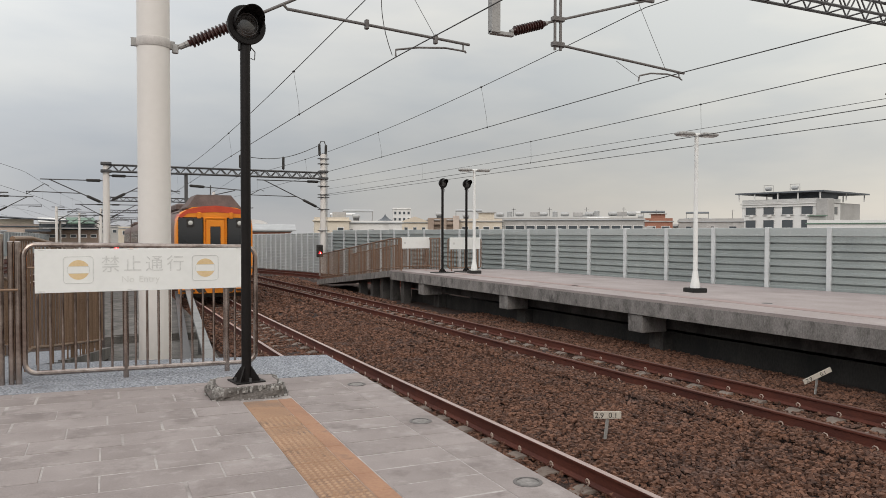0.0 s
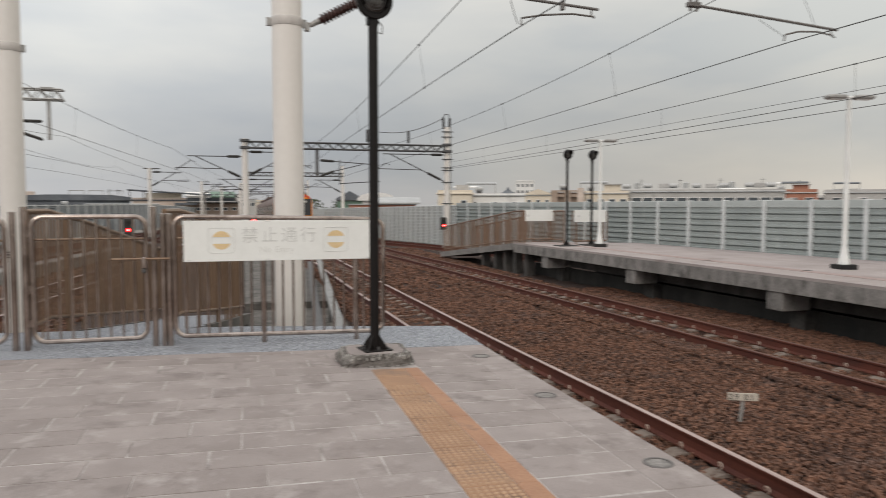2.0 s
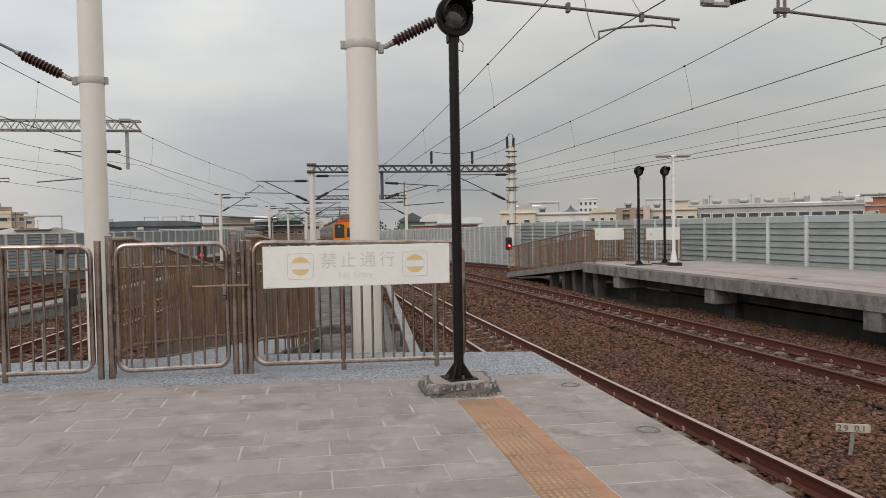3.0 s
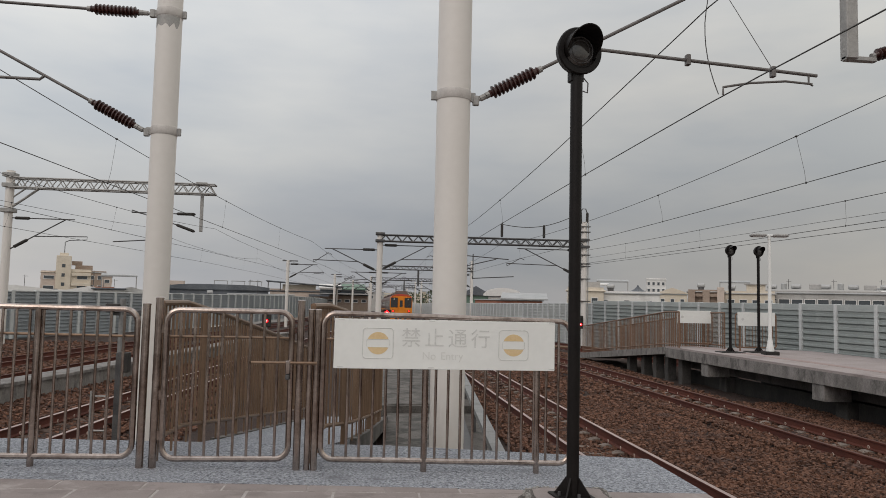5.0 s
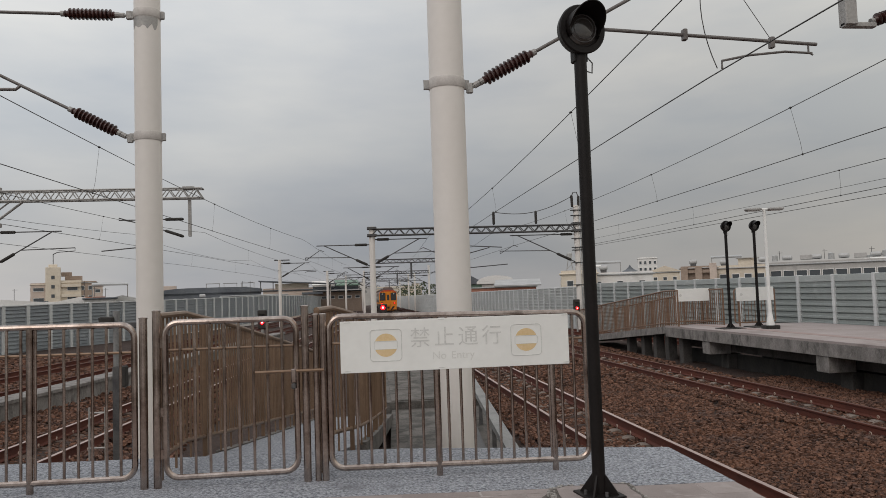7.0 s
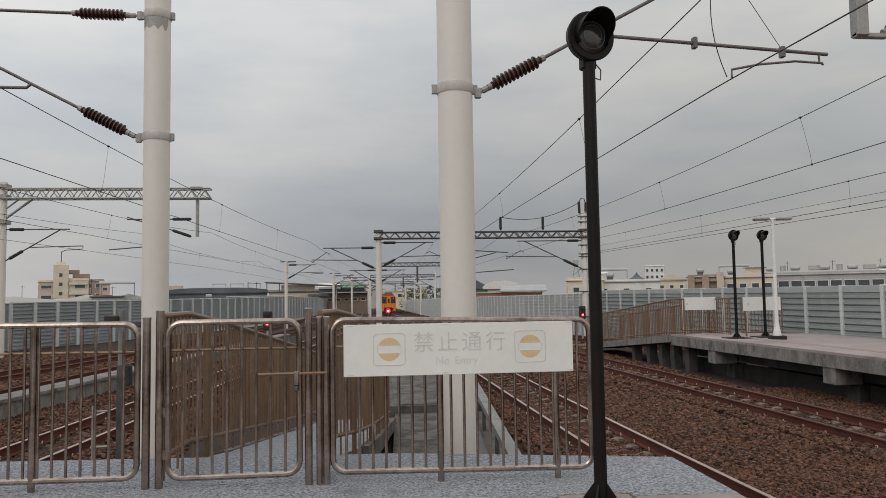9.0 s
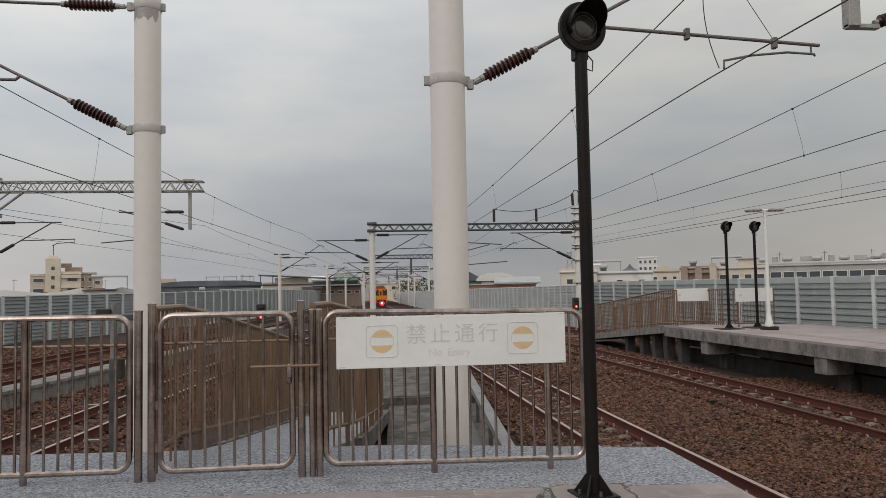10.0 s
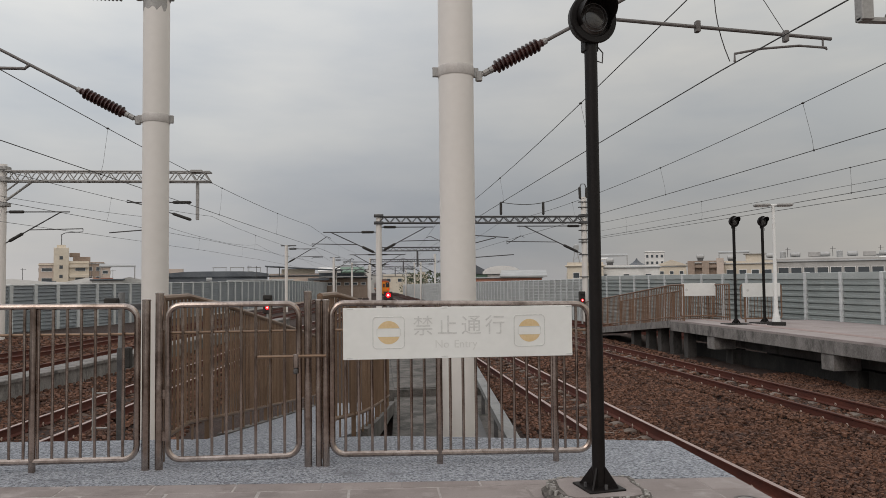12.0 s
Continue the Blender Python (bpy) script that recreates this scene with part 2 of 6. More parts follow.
DARKSTEEL = material("weathered_dark_steel", (0.065, 0.063, 0.066), (0.125, 0.122, 0.12), 0.6, metal=0.3, scale=6, fine=50, bump=0.05)
TUBE = material("weathered_brown_tube", (0.115, 0.103, 0.098), (0.20, 0.185, 0.178), 0.5, metal=0.3, scale=8, fine=50, bump=0.05)
PORCELAIN = material("brown_porcelain", (0.03, 0.0105, 0.009), (0.065, 0.022, 0.018), 0.3, scale=6, fine=40, bump=0)
WIRE = material("copper_wire_patina", (0.05, 0.05, 0.05), (0.10, 0.095, 0.09), 0.6, metal=0.3, bump=0)
WHITEPOLE = material("white_pole_paint", (0.70, 0.70, 0.68), (0.80, 0.80, 0.78), 0.45, scale=2, fine=30, bump=0.02)
BARRIER = material("grey_green_barrier_panel", (0.25, 0.28, 0.278), (0.355, 0.388, 0.38), 0.45, metal=0.1, scale=0.8, fine=25, random=0.3, stretch=(1, 1, 0.5), bump=0.03, spots=(0.44, 0.47, 0.46), spot_scale=0.9, spot_at=0.62)
BARRIER_POST = material("pale_barrier_post", (0.50, 0.52, 0.525), (0.63, 0.645, 0.645), 0.5, scale=2, fine=30, bump=0.03)
BLUE_PANEL = material("blue_grey_barrier_panel", (0.235, 0.262, 0.285), (0.335, 0.365, 0.39), 0.45, metal=0.1, scale=0.8, fine=25, random=0.35, bump=0.03, spots=(0.42, 0.45, 0.47), spot_scale=0.9, spot_at=0.62)
TOP_BOARD = material("plain_grey_barrier_board", (0.36, 0.39, 0.385), (0.46, 0.49, 0.48), 0.45, metal=0.1, scale=0.8, fine=25, random=0.3, bump=0.03, spots=(0.55, 0.57, 0.56), spot_scale=1.6, spot_at=0.6)
PALE_PANEL = material("pale_grey_barrier_panel", (0.37, 0.385, 0.38), (0.48, 0.495, 0.485), 0.5, scale=0.8, fine=25, random=0.35, bump=0.03)
ORANGE = material("orange_train_paint", (0.76, 0.22, 0.010), (0.83, 0.28, 0.018), 0.35, scale=1.5, fine=20, bump=0.01, local=True)
REDROOF = material("vermilion_train_paint", (0.50, 0.05, 0.02), (0.60, 0.08, 0.03), 0.4, scale=2, fine=20, bump=0.01, local=True)
TRAINROOF = material("sooty_brown_roof", (0.085, 0.055, 0.048), (0.16, 0.11, 0.095), 0.8, scale=3, fine=40, local=True)
TRAINSIDE = material("dull_train_side", (0.12, 0.072, 0.06), (0.19, 0.125, 0.105), 0.5, metal=0.2, scale=2, fine=20, bump=0.02, local=True)
WINDOW = glass("dark_window_glass", (0.010, 0.012, 0.015), 0.08)
UNDER = material("black_underframe", (0.02, 0.018, 0.017), (0.05, 0.045, 0.04), 0.8, local=True)
TAIL_ON = glow("lit_red_tail_lamp", (1.0, 0.02, 0.008), 5.0)
SIGNAL_RED = glow("lit_red_signal", (1.0, 0.004, 0.008), 8.0)
LAMP_CORE = glow("bright_lamp_core", (1.0, 0.22, 0.2), 9.0)
LAMP_GLASS = glass("clear_headlamp", (0.55, 0.55, 0.52), 0.1)
CREAM = material("cream_render", (0.60, 0.52, 0.42), (0.70, 0.625, 0.52), 0.9, scale=0.3, fine=4, bump=0.1, spots=(0.48, 0.42, 0.35), spot_scale=0.25)
WHITEWALL = material("white_tiled_wall", (0.68, 0.665, 0.645), (0.78, 0.765, 0.745), 0.7, scale=0.25, fine=4, bump=0.05, spots=(0.56, 0.545, 0.525), spot_scale=0.3)
GREYWALL = material("grey_cement_wall", (0.36, 0.345, 0.33), (0.48, 0.465, 0.45), 0.9, scale=0.3, fine=4, spots=(0.26, 0.25, 0.24), spot_scale=0.3)
BROWNWALL = material("brown_tiled_wall", (0.27, 0.20, 0.155), (0.38, 0.295, 0.24), 0.85, scale=0.3, fine=4)
PINKWALL = material("faded_pinkish_wall", (0.50, 0.405, 0.345), (0.60, 0.50, 0.435), 0.9, scale=0.3, fine=4, spots=(0.40, 0.33, 0.29), spot_scale=0.3)
REDWALL = material("red_brick_wall", (0.30, 0.125, 0.085), (0.40, 0.19, 0.13), 0.9, scale=0.4, fine=5)
ROOFSHEET = material("grey_roof_sheet", (0.33, 0.335, 0.34), (0.46, 0.465, 0.465), 0.6, metal=0.1, scale=0.4, fine=6)
DARKROOF = material("dark_roof_sheet", (0.075, 0.085, 0.10), (0.14, 0.15, 0.165), 0.6, scale=0.4, fine=6)
GREENROOF = material("green_roof_sheet", (0.10, 0.17, 0.13), (0.16, 0.24, 0.18), 0.6, scale=0.4, fine=6)
FARWIN = glass("far_window", (0.06, 0.07, 0.08), 0.15)
TANK = material("steel_water_tank", (0.36, 0.36, 0.355), (0.46, 0.46, 0.455), 0.5, metal=0.2, scale=2, fine=10, bump=0)
CHANNEL = material("dirty_cable_channel", (0.16, 0.16, 0.16), (0.27, 0.268, 0.262), 0.7, scale=3, fine=40, bump=0.1, spots=(0.10, 0.095, 0.09), spot_scale=2)
LEAF = material("dull_foliage", (0.035, 0.05, 0.022), (0.085, 0.105, 0.05), 0.85, island=0.7, bump=0)
BARK = material("bark", (0.09, 0.065, 0.045), (0.15, 0.11, 0.08), 0.9)
CITY = material("hazy_city_ground", (0.14, 0.135, 0.125), (0.24, 0.23, 0.215), 0.95, scale=0.02, fine=0.3, bump=0)
PLATE = material("cream_plate_paint", (0.46, 0.41, 0.35), (0.57, 0.52, 0.45), 0.6, scale=10, fine=60, bump=0.02, spots=(0.30, 0.25, 0.21), spot_scale=9)


# ---- mesh helpers ----
class Build:
    """Collects vertices and faces of one part."""

    def __init__(self):
        self.v, self.f = [], []

    def add(self, v, f):
        k = len(self.v)
        self.v += [tuple(p) for p in v]
        self.f += [tuple(k + i for i in q) for q in f]
        return self

    def box(self, x0, x1, y0, y1, z0, z1, c=0.0, m=None):
        """A box with chamfered upright and level edges of width c."""
        if c <= 0:
            v = [Vector((x, y, z)) for z in (z0, z1) for x, y in ((x0, y0), (x1, y0), (x1, y1), (x0, y1))]
            f = [(3, 2, 1, 0), (4, 5, 6, 7), (0, 1, 5, 4), (1, 2, 6, 5), (2, 3, 7, 6), (3, 0, 4, 7)]
        else:
            def ring(d, z):
                a0, a1, b0, b1 = x0 + d, x1 - d, y0 + d, y1 - d
                return [Vector(p) for p in ((a0 + c, b0, z), (a1 - c, b0, z), (a1, b0 + c, z), (a1, b1 - c, z), (a1 - c, b1, z), (a0 + c, b1, z), (a0, b1 - c, z), (a0, b0 + c, z))]
            v = ring(c, z0) + ring(0, z0 + c) + ring(0, z1 - c) + ring(c, z1)
            f = [tuple(range(7, -1, -1)), tuple(range(24, 32))]
            for k in range(3):
                for i in range(8):
                    j = (i + 1) % 8
                    f.append((8 * k + i, 8 * k + j, 8 * k + 8 + j, 8 * k + 8 + i))
        if m is not None:
            v = [m @ p for p in v]
        return self.add(v, f)

    def lathe(self, p0, p1, profile, n=16):
        """Rings along the line p0-p1: profile holds (share of the length, radius)."""
        p0, p1 = Vector(p0), Vector(p1)
        q = (p1 - p0).to_track_quat("Z", "Y")
        v, f = [], []
        for s, r in profile:
            for i in range(n):
                a = 2 * math.pi * i / n
                v.append(p0 + (p1 - p0) * s + q @ Vector((r * math.cos(a), r * math.sin(a), 0)))
        for k in range(len(profile) - 1):
            for i in range(n):
                j = (i + 1) % n
                f.append((k * n + i, k * n + j, k * n + n + j, k * n + n + i))
        f.append(tuple(range(n - 1, -1, -1)))
        f.append(tuple(range((len(profile) - 1) * n, len(profile) * n)))
        return self.add(v, f)

    def tube(self, p0, p1, r, n=10, r1=None):
        return self.lathe(p0, p1, ((0, r), (1, r if r1 is None else r1)), n)

    def pipe(self, points, r, n=8, closed=False):
        """A bent round bar through points."""
        pts = [Vector(p) for p in points]
        m = len(pts)
        v, f = [], []
        up = None
        for i, p in enumerate(pts):
            a = pts[i - 1] if (i or closed) else p
            b = pts[(i + 1) % m] if (i < m - 1 or closed) else p
            d = (b - a).normalized()
            if up is None:
                up = d.orthogonal().normalized()
            up = (up - d * up.dot(d)).normalized()
            side = d.cross(up)
            for k in range(n):
                g = 2 * math.pi * k / n
                v.append(p + up * (r * math.cos(g)) + side * (r * math.sin(g)))
        for i in range(m if closed else m - 1):
            i2 = (i + 1) % m
            for k in range(n):
                k2 = (k + 1) % n
                f.append((i * n + k, i * n + k2, i2 * n + k2, i2 * n + k))
        if not closed:
            f += [tuple(range(n - 1, -1, -1)), tuple(range((m - 1) * n, m * n))]
        return self.add(v, f)

    def sweep(self, line, profile):
        """A closed profile of (across, up) swept along a line of (x, y, z)."""
        pts = [Vector(p) for p in line]
        n, v, f = len(profile), [], []
        for i, p in enumerate(pts):
            d = pts[min(i + 1, len(pts) - 1)] - pts[max(i - 1, 0)]
            side = Vector((d.y, -d.x, 0)).normalized()
            v += [p + side * a + Vector((0, 0, h)) for a, h in profile]
        for i in range(len(pts) - 1):
            for k in range(n):
                k2 = (k + 1) % n
                f.append((i * n + k, i * n + k2, i * n + n + k2, i * n + n + k))
        f += [tuple(range(n)), tuple(range(len(pts) * n - 1, (len(pts) - 1) * n - 1, -1))]
        return self.add(v, f)

    def prism(self, outline, z0, z1):
        """An upright prism over an outline of (x, y); z0 and z1 are numbers or functions of x, y."""
        g = lambda q, x, y: q(x, y) if callable(q) else q
        n = len(outline)
        v = [(x, y, g(z0, x, y)) for x, y in outline] + [(x, y, g(z1, x, y)) for x, y in outline]
        f = [tuple(range(n - 1, -1, -1)), tuple(range(n, 2 * n))] + [(i, (i + 1) % n, n + (i + 1) % n, n + i) for i in range(n)]
        return self.add(v, f)

    def mesh(self, name, mat, smooth=True):
        me = bpy.data.meshes.new(name)
        me.from_pydata(self.v, [], self.f)
        bm = bmesh.new()
        bm.from_mesh(me)
        bmesh.ops.recalc_face_normals(bm, faces=bm.faces)
        bm.to_mesh(me)
        bm.free()
        me.materials.append(mat)
        if smooth:
            me.polygons.foreach_set("use_smooth", [True] * len(me.polygons))
            me.set_sharp_from_angle(angle=radians(35))
        return me


def part(name, b, mat, parent=None, label="", m=None, smooth=True):
    ob = new(name, b.mesh(name, mat, smooth) if isinstance(b, Build) else b)
    if parent is not None:
        ob.parent = parent
    if m is not None:
        ob.matrix_basis = m
    return tagged(ob, label)


def thing(name, label, category, at=(0, 0, 0), group="", kind="", rz=0.0):
    ob = new(name)
    ob.empty_display_size = 0.2
    ob.matrix_basis = pose(*at, 0, 0, rz)
    return tagged(ob, label, category, group, kind)


def curve_x(table):
    """A smooth plan line: x as a function of y through the table's points."""
    ys, xs = [p[0] for p in table], [p[1] for p in table]
    sl = [(xs[min(i + 1, len(xs) - 1)] - xs[max(i - 1, 0)]) / (ys[min(i + 1, len(xs) - 1)] - ys[max(i - 1, 0)]) for i in range(len(xs))]

    def at(y):
        if y <= ys[0]:
            return xs[0] + sl[0] * (y - ys[0])
        if y >= ys[-1]:
            return xs[-1] + sl[-1] * (y - ys[-1])
        i = max(k for k in range(len(ys) - 1) if ys[k] <= y)
        h = ys[i + 1] - ys[i]
        t = (y - ys[i]) / h
        return (2 * t**3 - 3 * t**2 + 1) * xs[i] + (t**3 - 2 * t**2 + t) * h * sl[i] + (-2 * t**3 + 3 * t**2) * xs[i + 1] + (t**3 - t**2) * h * sl[i + 1]
    return at


def floor_z(x, y=0.0):
    """The platform's floor, with its cross fall towards the edge."""
    return 0.0135 * (1.5 - x)


near_x = curve_x(((-40, 5.2), (0, 4.42), (6, 4.27), (10, 4.12), (15, 3.98), (24, 3.80), (43, 3.60), (82, 3.38), (104, 3.24), (130, 3.0), (160, 2.73), (260, 1.5)))
far_x = curve_x(((-40, 11.6), (0, 9.38), (6, 9.08), (10, 8.88), (18, 8.52), (28, 7.95), (38, 7.35), (60, 6.75), (100, 6.6), (260, 5.3)))
left_x = curve_x(((-20, -9.2), (0, -7.1), (8, -6.2), (13, -5.7), (17, -5.32), (25, -4.6), (45, -2.9), (70, -1.6), (110, -1.0), (260, -2.0)))
left2_x = curve_x(((-20, -15.6), (0, -12.7), (22, -9.68), (26, -9.1), (45, -7.0), (70, -5.3), (110, -4.7), (260, -6.0)))
left3_x = curve_x(((-20, -20), (0, -16.6), (25, -12.7), (50, -9.8), (90, -8.4), (260, -9.5)))
siding_x = curve_x(((30, 13.6), (37.6, 11.9), (48, 9.2), (60, 7.0), (66, 6.75)))
barrier_x = curve_x(((-40, 31), (1.69, 21.0), (4.69, 20.1), (7.78, 19.12), (10.95, 18.1), (14.16, 17.24), (17.42, 16.55), (20.69, 15.98), (27.29, 15.13), (33.91, 14.5), (40.54, 13.86), (47.14, 12.85), (58, 11.1), (70, 9.9), (91, 8.9), (130, 8.4), (260, 8.0)))
lbarrier_x = curve_x(((-20, -34), (20, -24.5), (42, -19.0), (70, -13.2), (100, -9.6), (140, -8.6), (260, -10)))
RAIL_Z = -0.95


def opp_z(x, y):
    """The paving of the opposite platform: level along its edge, then falling away towards the noise barrier."""
    return 0.03 - 0.022 * max(0.0, x - far_x(y) - 3.2)



def drop(y):
    """By how much the line has fallen at y: level through the station, then a steady down grade."""
    return 0.0 if y < 40 else -0.0088 * (y - 40) * min(1.0, (y - 40) / 12)



# ---- ground, viaduct deck, ballast ----
ground = part("ground", Build().add([(-2500, -2500, -9.5), (2500, -2500, -9.5), (2500, 2500, -9.5), (-2500, 2500, -9.5)], [(0, 1, 2, 3)]), CITY)
tagged(ground, "hazy grey city ground far below the railway viaduct", "ground", kind="structure")


def strip_mesh(xa, xb, ys, z, name, mat, nx=2, rough=0.0):
    rnd = random.Random(5)
    v, f = [], []
    for y in ys:
        for i in range(nx):
            x = xa(y) + (xb(y) - xa(y)) * i / (nx - 1)
            v.append((x, y, z + drop(y) + rnd.uniform(-rough, rough)))
    for j in range(len(ys) - 1):
        for i in range(nx - 1):
            f.append((j * nx + i, j * nx + i + 1, j * nx + nx + i + 1, j * nx + nx + i))
    return part(name, Build().add(v, f), mat)


deck_ys = [-40 + 5 * i for i in range(60)]
deck = part("viaduct_deck", Build().prism([(lbarrier_x(y) - 0.6, y) for y in deck_ys] + [(barrier_x(y) + 0.6, y) for y in reversed(deck_ys)], lambda x, y: -2.2 + drop(y), lambda x, y: -1.32 + drop(y)), OLD_SHADED_CONCRETE, smooth=False)
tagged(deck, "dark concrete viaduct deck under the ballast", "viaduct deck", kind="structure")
bed_ys = [-30 + 0.5 * i for i in range(120)] + [30 + 4 * i for i in range(56)]
bed = strip_mesh(lambda y: lbarrier_x(y) + 0.1, lambda y: barrier_x(y) - 0.1, bed_ys, -1.175, "ballast_bed", BALLAST, nx=90, rough=0.03)
tagged(bed, "brown rust-stained ballast bed between the tracks", "ballast", kind="structure")


def scatter(name, label, zones, seed):
    """Loose ballast stones: zones of (x low, x high, y low, y high, stones a square metre, size)."""
    rng = np.random.default_rng(seed)
    cube = np.array([(-1, -1, -1), (1, -1, -1), (1, 1, -1), (-1, 1, -1), (-1, -1, 1), (1, -1, 1), (1, 1, 1), (-1, 1, 1)], float)
    faces = np.array([(3, 2, 1, 0), (4, 5, 6, 7), (0, 1, 5, 4), (1, 2, 6, 5), (2, 3, 7, 6), (3, 0, 4, 7)])
    vs = []
    for x0, x1, y0, y1, dens, size in zones:
        n = int((y1 - y0) * dens * (x1 - x0))
        y = rng.uniform(y0, y1, n)
        x = rng.uniform(x0, x1, n)
        s = size * rng.uniform(0.55, 1.25, n)
        p = cube[None] * rng.uniform(0.45, 1.0, (n, 8, 3)) * s[:, None, None] * 0.5
        a, c = rng.uniform(0, 6.28, n), rng.uniform(-0.8, 0.8, n)
        ca, sa, cc, sc = np.cos(a), np.sin(a), np.cos(c), np.sin(c)
        X, Y, Z = p[..., 0], p[..., 1] * cc[:, None] - p[..., 2] * sc[:, None], p[..., 1] * sc[:, None] + p[..., 2] * cc[:, None]
        q = np.stack([X * ca[:, None] - Y * sa[:, None] + x[:, None], X * sa[:, None] + Y * ca[:, None] + y[:, None],
                      Z * 0.8 - 1.142 + rng.uniform(-0.015, 0.02, n)[:, None]], -1)
        for fx, lo, hi in TRACK_LINES:  # the cribs lie lower than the shoulders
            if x0 < hi and x1 > lo:
                yy = np.linspace(y0, y1, 60)
                dx = np.abs(x - np.interp(y, yy, [fx(t) for t in yy]))
                q[..., 2] -= np.where(dx < 0.5, 0.034, np.where((dx > 0.61) & (dx < 1.2), -0.04, 0.0))[:, None]
        vs.append(q)
    v = np.concatenate(vs).reshape(-1, 3)
    n = len(v) // 8
    f = (faces[None] + 8 * np.arange(n)[:, None, None]).reshape(-1, 4)
    me = bpy.data.meshes.new(name)
    me.from_pydata(v.tolist(), [], f.tolist())
    me.materials.append(STONE)
    return tagged(new(name, me), label, "ballast", kind="stuff")


TRACK_LINES = ((near_x, 3, 5), (far_x, 7, 10), (left_x, -7, -3), (left2_x, -12, -6))
scatter("ballast_stones", "loose brown and grey crushed ballast stones round the rails", (
    (2.74, 3.72, -1, 10, 950, 0.06), (3.72, 3.9, 2.2, 9, 430, 0.06), (3.9, 8.6, 2.5, 12, 680, 0.054), (8.6, 11.5, 3, 12, 560, 0.056), (2.5, 3.9, 9, 12, 420, 0.06), (2.6, 11.6, 12, 20, 330, 0.066), (2.3, 10.0, 20, 42, 80, 0.10),
    (2.74, 11.5, -8, 2.5, 70, 0.09), (-20.0, -9.5, 20, 40, 22, 0.16), (-9.0, -3.2, 9, 20, 150, 0.075), (-12.0, -3.0, 20, 36, 55, 0.10)), 3)


# ---- tracks ----
RAIL_FOOT = [(-0.066, -0.178), (0.066, -0.178), (0.066, -0.164), (0.014, -0.140), (0.009, -0.04), (0.032, -0.028), (0.032, -0.006), (-0.032, -0.006), (-0.032, -0.028), (-0.009, -0.04), (-0.014, -0.140), (-0.066, -0.164)]
RAIL_TOP = [(-0.032, -0.006), (0.032, -0.006), (0.026, 0.0), (-0.026, 0.0)]


def offset_line(fx, ys, off, z):
    out = []
    for y in ys:
        s = (fx(y + 0.1) - fx(y - 0.1)) / 0.2
        k = 1 / math.sqrt(1 + s * s)
        out.append((fx(y) + off * k, y - off * s * k, z + drop(y)))
    return out


def sleeper_mesh(mat):
    b = Build()
    n = [(-1.0, 0.13, -0.13), (-0.73, 0.13, -0.06), (-0.65, 0.13, -0.005), (-0.42, 0.13, 0.0), (-0.3, 0.105, -0.03), (0.3, 0.105, -0.03), (0.42, 0.13, 0.0), (0.65, 0.13, -0.005), (0.73, 0.13, -0.06), (1.0, 0.13, -0.13)]
    v, f = [], []
    for x, h, z in n:
        v += [(x, -h, -0.2), (x, h, -0.2), (x, h * 0.8, z), (x, -h * 0.8, z)]
    for i in range(len(n) - 1):
        for k in range(4):
            f.append((4 * i + k, 4 * i + (k + 1) % 4, 4 * i + 4 + (k + 1) % 4, 4 * i + 4 + k))
    f += [(3, 2, 1, 0), tuple(range(len(v) - 4, len(v)))]
    return b.add(v, f).mesh("sleeper", mat, smooth=False)


SLEEPER_MESH = sleeper_mesh(SLEEPER)
RUSTY_SHADED_SLEEPER_MESH = sleeper_mesh(RUSTY_SHADED_SLEEPER)


def track(name, label, fx, y0, y1, sleepers, clips, head=None, sleeper=SLEEPER_MESH):
    t = thing(name, label, "railway track", kind="structure")
    ys = [y0 + (y1 - y0) * i / 140 for i in range(141)]
    for side in (-1, 1):
        line = offset_line(fx, ys, side * 0.566, RAIL_Z)
        rail = part("rail", Build().sweep(line, RAIL_FOOT), RAIL_RUST, t, "rust-brown steel rail")
        part("rail_head", Build().sweep(line, RAIL_TOP), head or RAIL_HEAD_DULL, rail, "worn running surface")
    y = sleepers[0]
    cb = Build()
    while y < sleepers[1]:
        s = (fx(y + 0.1) - fx(y - 0.1)) / 0.2
        ob = new("sleeper", sleeper)
        ob.parent = t
        ob.matrix_basis = pose(fx(y), y, RAIL_Z - 0.180 + drop(y), 0, 0, -math.degrees(math.atan(s)))
        if clips[0] <= y <= clips[1]:
            for side in (-0.566, 0.566):
                for d in (-1, 1):
                    x = fx(y) + side + d * 0.075
                    z = RAIL_Z - 0.138
                    cb.pipe([(x + d * (0.012 + 0.006 * k), y + 0.042 * math.cos(radians(-40 + 54 * k)), z + 0.014 + 0.03 * math.sin(radians(-40 + 54 * k))) for k in range(6)], 0.0085, 5)
        y += 0.62
    if cb.v:
        tagged(part("rail_clip", cb, CLIP, t, "pale galvanised spring rail clips"), kind="stuff")
    return t


track("near_track", "rusty track with concrete sleepers beside the platform edge", near_x, -30, 240, (-8.0, 62), (5, 30), RAIL_HEAD)
track("far_track", "rusty track with concrete sleepers beside the opposite platform", far_x, -20, 240, (-6.0, 58), (3, 40))
track("branch_track", "rusty curved track behind the bronze ramp fence", left_x, 6, 240, (8, 60), (9, 30), RAIL_HEAD, RUSTY_SHADED_SLEEPER_MESH)
track("outer_track", "rusty track beyond a concrete trough", left2_x, 10, 240, (16, 60), (16, 36), None, RUSTY_SHADED_SLEEPER_MESH)
track("outer_track", "rusty outermost track along the noise barrier", left3_x, 14, 240, (22, 60), (0, 0), None, RUSTY_SHADED_SLEEPER_MESH)
track("siding_track", "rusty siding that joins the far track beyond the ramp", siding_x, 30, 66, (31, 62), (0, 0))

